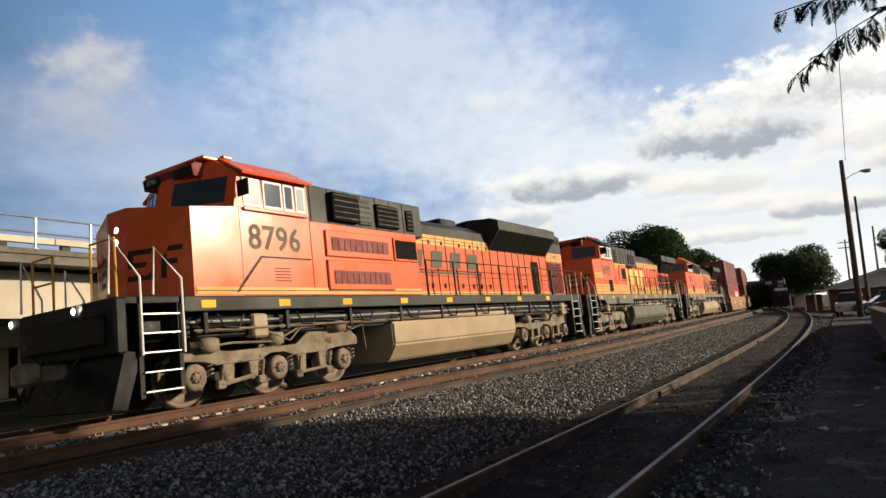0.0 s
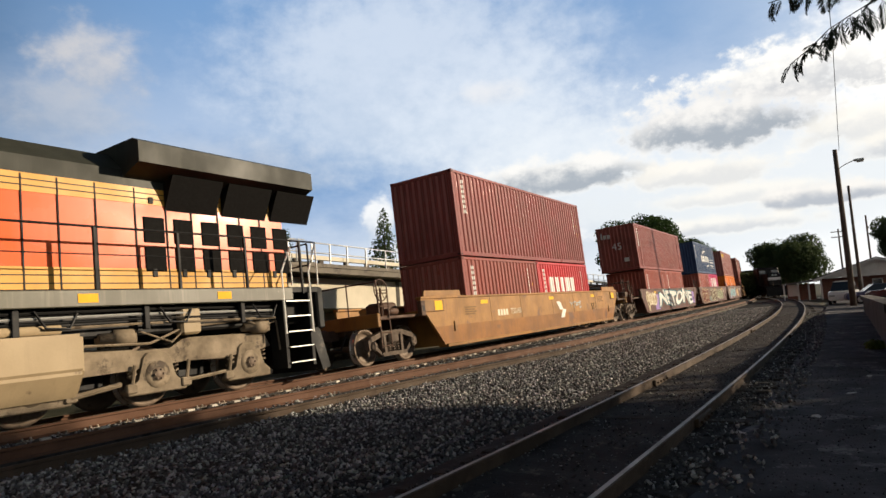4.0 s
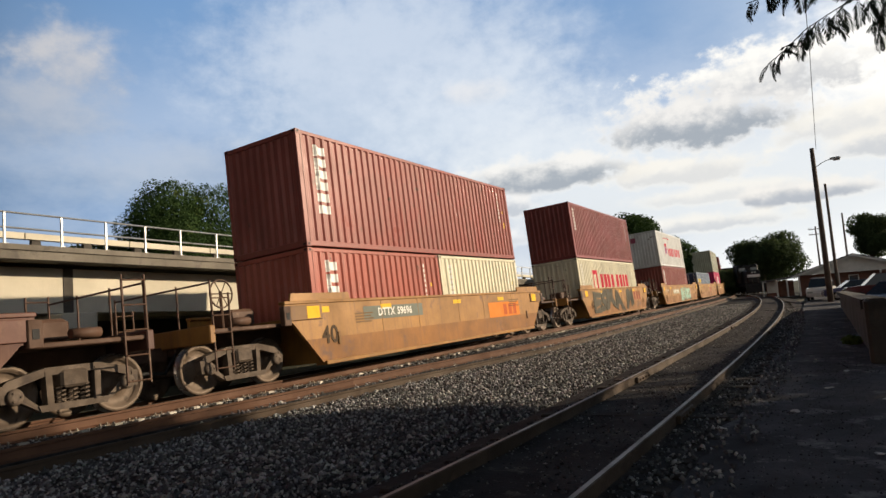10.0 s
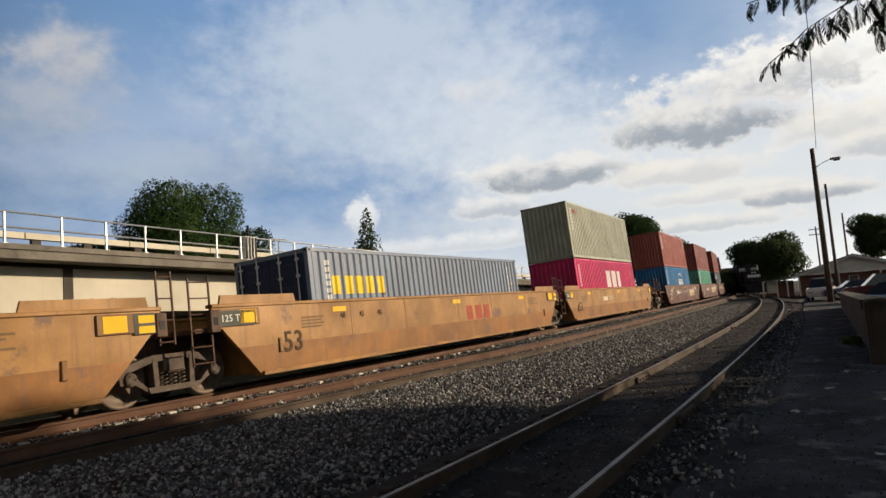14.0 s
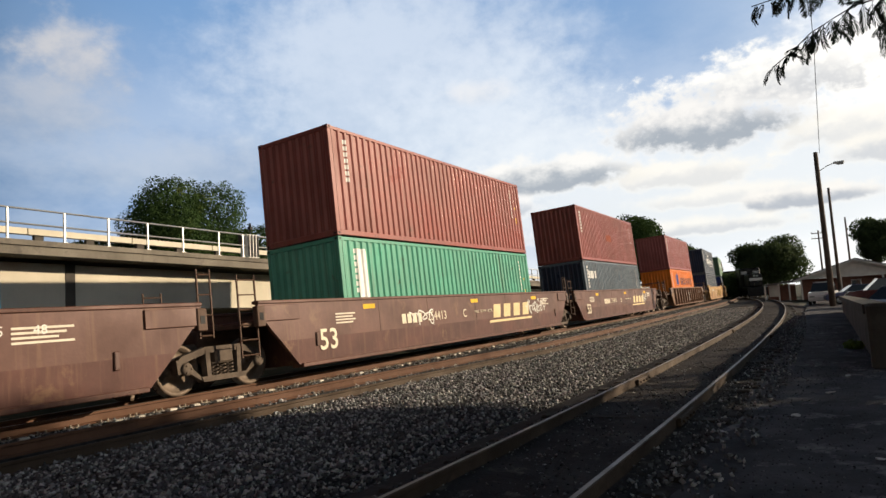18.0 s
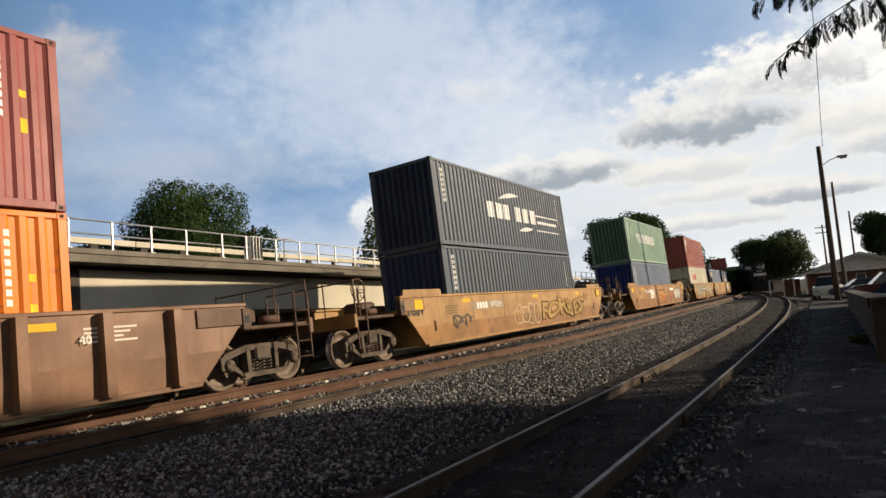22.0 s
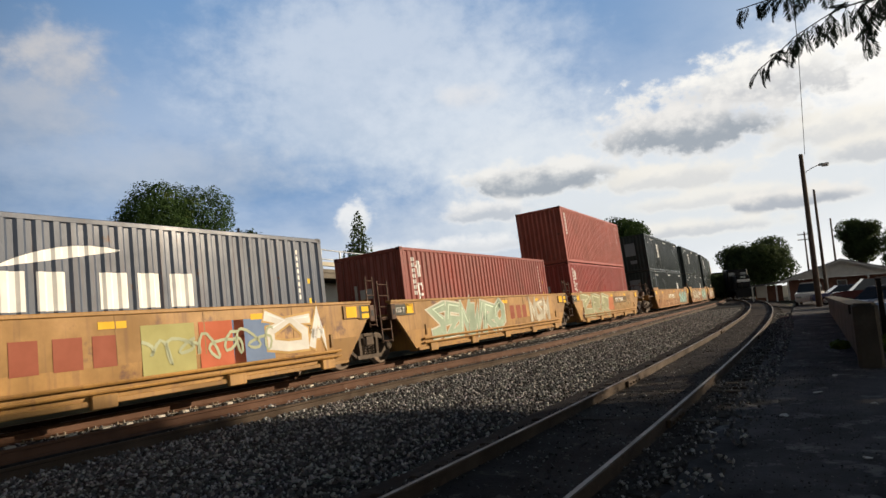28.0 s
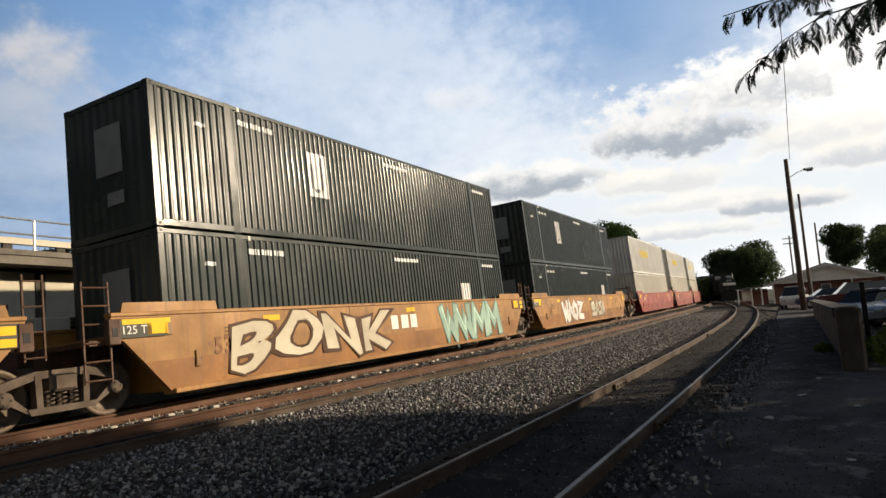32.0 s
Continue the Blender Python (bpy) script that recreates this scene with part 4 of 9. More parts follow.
def mimosa():
    """Trunk outside the picture, crown that shades the foreground, one bough over the drive."""
    ox, oy, oz = 5.6, -4.6, -0.4
    t = thing("mimosa_tree", pose(ox, oy, oz), "mimosa tree with feathery fronds hanging over the drive", "tree")
    O = Vector((ox, oy, oz))
    bm = B()
    tube(bm, [(0, 0, 0), (0.1, 0.1, 1.2), (-0.1, 0.5, 2.4), (0.2, 1.0, 3.6)], [0.17, 0.14, 0.11, 0.08], 9)
    part("trunk", bm, M["bark"], t)
    boughs = (((0.2, 1.0, 3.6), (5.6, -1.6, 3.6), (5.30, -0.80, 3.32), (5.22, -0.62, 3.25), (5.20, -0.36, 3.22), (5.20, -0.23, 3.165), (5.20, -0.09, 3.10), (5.18, 0.04, 2.99), (5.16, 0.17, 2.90)),
              ((0.2, 1.0, 3.6), (5.6, -1.7, 4.0), (5.30, -0.50, 3.58), (5.22, -0.24, 3.44), (5.20, 0.00, 3.42), (5.18, 0.26, 3.39)),
              ((0.2, 1.0, 3.6), (5.9, -2.0, 3.5), (5.40, -0.90, 3.36), (5.26, -0.62, 3.24), (5.22, -0.54, 3.10), (5.22, -0.50, 2.93)),
              ((0.2, 1.0, 3.6), (5.8, -2.1, 3.3), (5.34, -1.00, 3.02), (5.22, -0.78, 2.97), (5.20, -0.66, 2.94)))
    fr = [frond_mesh(40 + k) for k in range(6)]
    r = random.Random(9)
    for b in boughs:
        pts = [Vector(b[0])] + [Vector(p) - O for p in b[1:]]
        bm = B()
        tube(bm, pts, [0.06, 0.030] + [max(0.0035, 0.011 * 0.66 ** k) for k in range(len(pts) - 2)], 6)
        part("bough", bm, M["bark"], t)
        side = 1
        for k in range(2, len(pts)):
            p, q = pts[k - 1], pts[k]
            along = (q - p).normalized()
            n = max(2, int((q - p).length / 0.030))
            for i in range(n):
                if k == 2 and i < n * 0.6:
                    continue
                c = p.lerp(q, (i + r.uniform(0.1, 0.9)) / n)
                side = -side
                # fronds spring out to both sides, lean towards the bough's tip and hang
                out = along * r.uniform(0.1, 0.8) + Vector((side * r.uniform(0.2, 0.9), r.uniform(-0.75, 0.75), r.uniform(-0.9, 0.25)))
                turn = out.normalized().to_track_quat("X", "Z").to_matrix().to_4x4()
                part("frond", fr[r.randrange(6)], None, t, at=Matrix.Translation(c) @ turn @ pose(0, 0, 0, r.uniform(-25, 25), 0, 0) @ Matrix.Scale(r.uniform(1.0, 1.5) * (0.72 if k == len(pts) - 1 else 1.0), 4))
    lob = [(-0.5, -7.0, 4.9, 2.6, 2.0, 1.0), (-3.7, -7.2, 5.0, 2.4, 2.2, 1.1), (-2.2, -5.7, 5.3, 2.2, 1.6, 0.8)]
    # more lobes, unseen, added to hold sky light off the foreground
    lob += [(a - ox, b - oy, c - oz, r, r, 0.9) for a, b, c, r in ((-2.8, -7.1, 6.0, 2.4), (-6.1, -10.4, 6.2, 2.6), (0.5, -9.9, 6.1, 2.4), (-7.3, -5.1, 6.4, 2.4), (-0.8, -5.8, 6.5, 2.2), (-4.2, -4.0, 6.8, 2.0), (1.5, -7.8, 6.6, 1.9), (-2.3, -12.1, 6.0, 2.5))]
    part("crown", leaf_mesh("crown", lob, 26000, 0.15, M["leaf"], 31), None, t)


mimosa()


def shade_tree(x, y, lobes, label, seed, leaves, size=0.17):
    """A tree given by its lobes (world places and radii)."""
    t = thing("shade_tree", pose(x, y, -0.4), label, "tree", "shade trees along the drive")
    L = [(a - x, b - y, c + 0.4, r, r * 0.9, r * 0.8) for a, b, c, r in lobes]
    part("crown", leaf_mesh("crown", L, leaves, size, M["leaf"], seed), None, t)
    bm = B()
    tube(bm, [(0, 0, 0), (0.1, 0, 2.0), (-0.1, 0.1, 4.0)], [0.3, 0.24, 0.16], 9)
    part("trunk", bm, M["bark"], t)
    for l in L:
        bm = B()
        tube(bm, [(0, 0, 2.4), (l[0] * 0.5, l[1] * 0.5, 2.4 + (l[2] - 2.4) * 0.65), l[:3]], [0.13, 0.08, 0.02], 6)
        part("limb", bm, M["bark"], t)


# trees out of view; each lobe is placed to cast shade on the foreground
shade_tree(18.4, -15.1, ((21.1, -17.4, 9.0, 3.0), (16.1, -15.5, 7.7, 3.2), (23.7, -17.3, 9.6, 1.9), (11.1, -13.8, 6.6, 3.0), (15.5, -10.8, 4.2, 2.6), (19.0, -11.1, 5.0, 1.5), (24.7, -16.6, 9.7, 1.4), (15.9, -15.9, 8.9, 1.8)), "unseen leafy shade tree leaning over the drive", 33, 34000)
shade_tree(28.2, -19.2, ((27.4, -15.4, 9.0, 1.2), (27.2, -16.6, 9.0, 1.25), (27.1, -17.8, 9.0, 1.25), (27.2, -18.9, 9.0, 1.2), (28.1, -18.5, 11.0, 1.2), (29.9, -18.9, 11.4, 0.7), (29.3, -19.6, 11.2, 1.2), (23.2, -17.7, 11.0, 0.75), (25.9, -18.0, 11.1, 0.55), (21.0, -17.3, 10.8, 0.7), (30.3, -21.0, 11.8, 0.8), (31.6, -21.3, 12.0, 0.8), (32.9, -21.5, 12.0, 0.8), (34.2, -21.8, 12.0, 0.75)), "unseen high thin tree placed to shade the ballast", 35, 22000)
shade_tree(7.2, -12.6, ((7.4, -12.9, 5.6, 3.0), (3.9, -13.3, 5.4, 2.8), (10.2, -10.7, 3.6, 2.2)), "unseen low leafy tree placed to shade the foreground", 34, 16000)
# unseen hedge, added and sized to keep the sun off the drive
hedge = thing("hedge", pose(23.5, -13.4, -0.4), "unseen tall dense hedge added to shade the drive", "hedge")
part("leaves", leaf_mesh("leaves", [(k * 1.2 - 15.5, 0.25 * math.sin(k * 2.1), (3.05 if 9 < k < 22 else 2.75) + 0.15 * math.sin(k * 1.3), 1.25, 0.75, 3.55 if 9 < k < 22 else 3.0) for k in range(27)], 42000, 0.15, M["leaf"], 37), None, hedge)
for k in range(7):
    bm = B()
    tube(bm, [(k * 4.6 - 14, 0, 0), (k * 4.6 - 13.9, 0.1, 2.6)], [0.07, 0.03], 6)
    part("stem", bm, M["bark"], hedge)

# ---- poles and wires ----


def pole(x, y, height, r0, label, lean=0.0, arm=0, lamp=False, z=-0.5):
    p = thing("utility_pole", pose(x, y, z, lean, 0, 0), label, "pole", "poles along the drive")
    bm = B()
    tube(bm, [(0, 0, 0), (0, 0, height * 0.5), (0, 0, height)], [r0, r0 * 0.86, r0 * 0.68], 12)
    part("shaft", bm, M["wood"], p)
    for k in range(arm):
        bm = B()
        hexa(bm, (-0.06, -1.0, height - 0.5 - 0.8 * k), (0.06, 1.0, height - 0.38 - 0.8 * k), 0.015)
        a = part("crossarm", bm, M["wood"], p)
        for yy in (-0.9, -0.45, 0.45, 0.9):
            bm = B()
            tube(bm, [(0, yy, height - 0.38 - 0.8 * k), (0, yy, height - 0.2 - 0.8 * k)], [0.03, 0.05], 6)
            part("insulator", bm, M["white"], a)
    if lamp:
        bm = B()
        tube(bm, [(0, 0, height - 1.5), (0, -0.6, height - 1.15), (0, -1.1, height - 0.98)], 0.03, 6)
        part("arm", bm, M["silver"], p)
        bm = B()
        hexa(bm, (-0.13, -1.75, height - 1.06), (0.13, -1.05, height - 0.90), 0.05)
        hexa(bm, (-0.1, -1.7, height - 1.16), (0.1, -1.25, height - 1.06), 0.04)
        part("lamp_head", bm, M["silver"], p, "grey cobra-head street lamp")
    return p


pole(55.4, -0.37, 11.5, 0.21, "tall dark wooden pole with a street lamp beside the drive", 0, 0, True)
pole(80.8, -1.36, 11.9, 0.17, "dark wooden utility pole beside the house")
pole(110.9, -3.49, 11.1, 0.16, "dark wooden utility pole behind the house")
pole(114.8, 0.06, 9.85, 0.15, "wooden utility pole with crossarms and insulators", 0, 2)
bm = B()
tube(bm, [(55.9, -0.65, 11.0), (40.0, -0.75, 13.6), (20.0, -0.6, 15.0), (-5, -0.5, 16.0)], 0.018, 5)
tagged(new("overhead_wire", link_mesh("overhead_wire", bm, M["black"])), "thin dark wire strung from the lamp pole", "wire")

# ---- concrete wall beside the drive ----


def barrier():
    o = thing("concrete_wall", Matrix(), "dark weathered concrete parapet wall beside the drive", "wall")
    x0, x1 = 15.6, 44.0

    def top(x):
        return 0.86 - 0.012 * (x - x0)
    n = 9
    for i in range(n):
        a, b = x0 + 0.45 + (x1 - x0 - 0.45) * i / n, x0 + 0.45 + (x1 - x0 - 0.45) * (i + 1) / n - 0.04
        bm = B()
        prism(bm, [(a, -0.45), (b, -0.45), (b, top(b) - 0.2), (a, top(a) - 0.2)], -1.0, -0.76)
        part("panel", fix(bm), M["darkconcrete"], o)
        bm = B()
        prism(bm, [(a - 0.02, top(a) - 0.2), (b + 0.02, top(b) - 0.2), (b + 0.02, top(b)), (a - 0.02, top(a))], -1.1, -0.62)
        part("coping", fix(bm), M["darkconcrete"], o)
    bm = B()
    hexa(bm, (x0 - 0.15, -1.10, -0.45), (x0 + 0.42, -0.66, 0.88), 0.06)
    part("end_pillar", bm, M["darkconcrete"], o)


barrier()

# ---- house and parked cars ----


def house():
    h = thing("house", pose(86, -3.2, -0.5, 0, 0, -4), "low white gabled house with a grey shingle roof and porch", "house")
    W2, D, eave, ridge = 6.3, 14.0, 2.35, 4.35
    bm = B()
    prism(bm, [(-W2 + 0.5, 0), (W2 - 0.5, 0), (W2 - 0.5, eave), (-W2 + 0.5, eave)], 1.8, D, "x")
    part("wall", fix(bm), M["brick"], h, "dark brick wall")
    bm = B()
    prism(bm, [(-W2 + 0.6, eave), (W2 - 0.6, eave), (0, ridge - 0.25)], 0.5, 0.7, "x")
    part("gable", fix(bm), M["siding"], h, "white boarded gable")
    for sg in (-1, 1):
        bm = B()
        prism(bm, [(sg * W2, eave - 0.12), (0, ridge - 0.10), (0, ridge + 0.04), (sg * W2, eave + 0.06)], -0.2, D + 0.3, "x")
        part("roof", fix(bm), M["shingle"], h)
        bm = B()
        prism(bm, [(sg * W2, eave - 0.30), (0, ridge - 0.28), (0, ridge - 0.08), (sg * W2, eave - 0.08)], -0.26, -0.2, "x")
        part("bargeboard", fix(bm), M["siding"], h)
    for y in (-W2 + 0.7, -2.4, 1.6, W2 - 0.7):
        bm = B()
        hexa(bm, (0.5, y - 0.09, 0), (0.68, y + 0.09, eave), 0.01)
        part("porch_post", bm, M["siding"], h)
    for y, w in ((-3.6, 0.6), (0.2, 0.5), (3.6, 0.7)):
        bm = B()
        hexa(bm, (1.74, y - w, 0.8), (1.8, y + w, 2.0), 0.01)
        win = part("window", bm, M["siding"], h)
        bm = B()
        hexa(bm, (1.72, y - w + 0.08, 0.88), (1.74, y + w - 0.08, 1.92))
        part("pane", bm, M["glass"], win)
    # side porch with its own low roof
    bm = B()
    prism(bm, [(W2 - 0.5, eave - 0.1), (W2 + 3.4, eave - 0.45), (W2 + 3.4, eave - 0.33), (W2 - 0.5, eave + 0.05)], 0.5, 9, "x")
    part("porch_roof", fix(bm), M["shingle"], h)
    for k, y in enumerate((W2 + 0.6, W2 + 1.7, W2 + 3.2)):
        bm = B()
        hexa(bm, (0.6, y - 0.08, 0), (0.76, y + 0.08, eave - 0.3), 0.01)
        part("porch_post", bm, M["siding"], h)
    bm = B()
    hexa(bm, (3.0, W2 + 0.2, 0), (3.2, W2 + 3.2, eave - 0.45))
    part("porch_wall", bm, M["brick"], h)
    bm = B()
    hexa(bm, (2.95, W2 + 2.0, 0.5), (2.998, W2 + 3.1, 1.9))
    part("porch_door", bm, M["siding"], h)


house()


def motorcar(x, y, turn, color, label, kind="sedan", z=-0.40):
    c = thing("parked_car", pose(x, y, z, 0, 0, turn), label, "car", "cars parked beside the drive")
    hgt = {"sedan": 1.42, "suv": 1.78, "van": 1.9}[kind]
    hood = {"sedan": 0.92, "suv": 1.08, "van": 1.1}[kind]
    bm = B()
    prism(bm, [(-2.3, 0.32), (2.3, 0.32), (2.32, 0.7), (2.2, hood - 0.08), (1.1, hood), (-2.0, hood), (-2.3, hood - 0.1), (-2.34, 0.6)], -0.9, 0.9)
    bmesh.ops.bevel(bm, geom=bm.edges[:], offset=0.07, segments=2, affect="EDGES")
    part("body", fix(bm), M["auto"], c, "", color)
    r = -1.0 if kind == "sedan" else -1.9
    bm = B()
    v = []
    for (a, b, w) in ((1.15, hood - 0.02, 0.84), (0.4, hgt, 0.66), (r, hgt, 0.66), (r - 0.75 if kind == "sedan" else r - 0.25, hood - 0.02, 0.84)):
        v.append((bm.verts.new((a, -w, b)), bm.verts.new((a, w, b))))
    for (a, b) in zip(v, v[1:]):
        bm.faces.new((a[0], a[1], b[1], b[0]))
    bm.faces.new([q[0] for q in v])
    bm.faces.new([q[1] for q in v][::-1])
    part("cabin_glass", fix(bm), M["glass"], c)
    bm = B()
    hexa(bm, (r + 0.05, -0.66, hgt - 0.03), (0.42, 0.66, hgt + 0.03), 0.02)
    part("roof", bm, M["auto"], c, "", color)
    for a in (1.42, -1.4):
        for b in (-0.86, 0.86):
            bm = B()
            lathe(bm, [(0.2, -0.1), (0.32, -0.1), (0.33, 0), (0.32, 0.1), (0.2, 0.1)], n=16)
            w = part("wheel", bm, M["rubber"], c, at=(a, b, 0.33))
            bm = B()
            lathe(bm, [(0.05, -0.115), (0.19, -0.11), (0.2, 0.11), (0.05, 0.115)], n=12)
            part("rim", bm, M["silver"], w)
    for b in (-0.62, 0.62):
        bm = B()
        hexa(bm, (2.22, b - 0.2, 0.62), (2.35, b + 0.2, 0.76), 0.03)
        part("headlight", bm, M["paleglass"], c)
        bm = B()
        hexa(bm, (-2.36, b - 0.2, 0.62), (-2.26, b + 0.2, 0.82), 0.03)
        part("tail_light", bm, M["redgrille"], c)


motorcar(62, 0.15, 175, (0.75, 0.75, 0.74), "white sport utility car parked on the drive", "suv")
motorcar(60, -2.1, 100, (0.06, 0.08, 0.16), "dark blue car parked across the drive", "sedan")
motorcar(52, -3.4, 95, (0.10, 0.025, 0.025), "dark red sport utility car beside the house", "suv")
motorcar(34, -2.9, 140, (0.16, 0.20, 0.27), "blue-grey sedan parked behind the wall", "sedan")
motorcar(30, -4.2, 120, (0.25, 0.29, 0.33), "silver-blue car parked behind the wall", "sedan")

# ---- engines waiting on the siding, iron gate, weeds and litter ----


def waiting_engine(x, y, turn, label, cream):
    e = thing("parked_locomotive", pose(x, y, -0.21, 0, 0, turn), label, "locomotive", "engines waiting on the siding")

    def P(name, lo, hi, m, bevel=0.04, lab=""):
        bm = B()
        hexa(bm, lo, hi, bevel)
        return part(name, bm, M[m], e, lab)
    P("underframe", (0.3, -1.5, 1.1), (17.5, 1.5, 1.6), "black")
    P("hood", (0.8, -0.95, 1.6), (3.6, 0.95, 3.5), "black", 0.15)
    P("cab", (3.6, -1.5, 1.6), (6.2, 1.5, 4.5), "black", 0.15)
    P("hood", (6.2, -0.95, 1.6), (17.0, 0.95, 4.1), "black", 0.12)
    P("fuel_tank", (6.5, -1.3, 0.35), (11.0, 1.3, 1.1), "black")
    P("pilot", (0.1, -1.45, 0.2), (0.4, 1.45, 1.4), "black")
    P("number_board", (3.5, -0.9, 4.15), (3.62, 0.9, 4.45), "black", 0.01)
    for sg in (-1, 1):
        P("windscreen", (3.54, sg * 0.85 - 0.45, 3.5), (3.62, sg * 0.85 + 0.45, 4.05), "glass", 0.01)
        P("headlight", (0.72, sg * 0.2 - 0.14, 3.1), (0.8, sg * 0.2 + 0.14, 3.35), "paleglass", 0.02)
        bm = B()
        tube(bm, [(0.25, sg * 1.4, 1.6), (0.25, sg * 1.4, 2.6), (0.25, sg * 0.4, 2.6), (0.25, sg * 0.4, 1.6)], 0.025, 6)
        part("end_handrail", bm, M["oldtruck"], e)
    if cream:
        P("nose_stripe", (0.77, -0.9, 2.5), (0.80, 0.9, 2.9), "siding", 0.0, "pale stripe across the nose")
    for xx in (2.2, 4.2, 13.0, 15.0):
        for sg in (-1, 1):
            bm = B()
            lathe(bm, [(0.1, -0.06), (0.5, -0.06), (0.52, 0.06), (0.1, 0.06)], n=16)
            part("wheel", fix(bm), M["wheel"], e, at=(xx, sg * 0.75, 0.5))
    for xx in (3.2, 14.0):
        P("truck", (xx - 1.7, -1.1, 0.45), (xx + 1.7, 1.1, 0.95), "black")


waiting_engine(107.0, 8.5, 20, "dark parked locomotive with a pale nose stripe on the siding", True)
waiting_engine(117.0, 11.6, 22, "dark parked locomotive standing beside another engine", False)

gate = thing("iron_gate", pose(18.9, -1.42, -0.42), "black iron gate with square posts behind the wall", "gate")
for k, (dx, dy, hh) in enumerate(((0.0, 0.0, 1.72), (0.5, -1.5, 1.6), (1.0, -3.0, 1.6))):
    bm = B()
    hexa(bm, (dx - 0.055, dy - 0.055, 0), (dx + 0.055, dy + 0.055, hh), 0.01)
    hexa(bm, (dx - 0.075, dy - 0.075, hh), (dx + 0.075, dy + 0.075, hh + 0.05), 0.015)
    part("post", bm, M["black"], gate)
for hh in (1.52, 0.85, 0.25):
    bm = B()
    tube(bm, [(0, 0, hh), (1.0, -3.0, hh)], 0.03, 6)
    part("rail", bm, M["black"], gate)
for k in range(1, 15):
    bm = B()
    tube(bm, [(k / 15, -3.0 * k / 15, 0.25), (k / 15, -3.0 * k / 15, 0.85)], 0.012, 5)
    part("bar", bm, M["black"], gate)
M["weed"] = mat("sunlit_weed", (0.16, 0.22, 0.03), 0.8, 0, 0.4, 4, 20, 0.0)
for wx, wy, hh, seed in ((17.3, -1.42, 0.55, 1), (18.2, -1.75, 0.7, 2), (16.6, -1.5, 0.35, 3), (20.0, -0.5, 0.22, 4)):
    weed = thing("weed", pose(wx, wy, -0.42), "yellow-green weed growing at the foot of the wall", "plant", "weeds by the wall")
    part("leaves", leaf_mesh("leaves", [(0, 0, hh * 0.55, 0.22, 0.22, hh * 0.5)], 260, 0.055, M["weed"], 300 + seed), None, weed)
    for k in range(3):
        bm = B()
        tube(bm, [(0.03 * k, 0, 0), (0.05 * k - 0.05, 0.04 * k, hh)], 0.006, 4)
        part("stem", bm, M["weed"], weed)

rnd = random.Random(77)
M["paper"] = mat("dirty_paper", (0.60, 0.58, 0.54), 0.8, 0, 0.3, 6, 40, 0.1)
for px, py in ((22.3, 0.94), (12.75, 1.39), (10.9, -0.58), (7.6, -0.29), (8.7, 1.24), (16.2, 0.3), (14.1, -0.2), (9.9, 0.5), (26.5, 0.4), (7.4, 3.2), (18.6, 1.3), (12.0, 0.1)):
    bm = B()
    s = rnd.uniform(0.05, 0.11)
    pts = [(s * math.cos(a) * rnd.uniform(0.6, 1.2), 0.6 * s * math.sin(a) * rnd.uniform(0.6, 1.2)) for a in (0.2, 1.3, 2.4, 3.3, 4.3, 5.4)]
    top = [bm.verts.new((a, b, 0.012 + rnd.uniform(0, 0.03))) for a, b in pts]
    bot = [bm.verts.new((v.co.x, v.co.y, v.co.z - 0.006)) for v in top]
    bm.faces.new(top)
    bm.faces.new(bot[::-1])
    for i in range(6):
        bm.faces.new((top[i], bot[i], bot[(i + 1) % 6], top[(i + 1) % 6]))
    ob = new("paper_scrap", link_mesh("paper_scrap", fix(bm), M["paper"]))
    ob.matrix_basis = pose(px, py, -0.392 if py < 1.2 else -0.40, 0, 0, rnd.uniform(0, 360))
    tagged(ob, "crumpled pale scrap of paper on the ground", "litter", "scraps of litter")

# ---- rolling stock: x runs back along the train, -y is the side lit by the sun, z is up from the rail ----
CACHE = {}


def shared(key, make):
    if key not in CACHE:
        CACHE[key] = make()
    return CACHE[key]


def ribs(x0, x1, pitch=0.278, flat=0.088, slope=0.051, deep=0.036, bow=0.0):
    """Break points (along, depth) of a corrugated panel."""
    n = max(1, int(round((x1 - x0) / pitch)))
    p = (x1 - x0) / n
    k = p / pitch
    out = []
    for i in range(n):
        a = x0 + i * p
        out.append((a, 0.0))
        if bow:
            # the raised strip is pressed slightly round
            out += [(a + flat * k * f, -bow * (1 - (2 * f - 1) ** 2)) for f in (0.2, 0.4, 0.6, 0.8)]
        out += [(a + flat * k, 0.0), (a + (flat + slope) * k, deep), (a + (flat * 2 + slope) * k, deep)]
    out.append((x1, 0.0))
    return out


def panel_mesh(name, brk, z0, z1, y, material, sign=1):
    verts, faces = [], []
    for x, d in brk:
        verts += [(x, y + sign * d, z0), (x, y + sign * d, z1)]
    for i in range(len(brk) - 1):
        a = i * 2
        faces.append((a, a + 2, a + 3, a + 1))
    return raw(name, verts, faces, material)


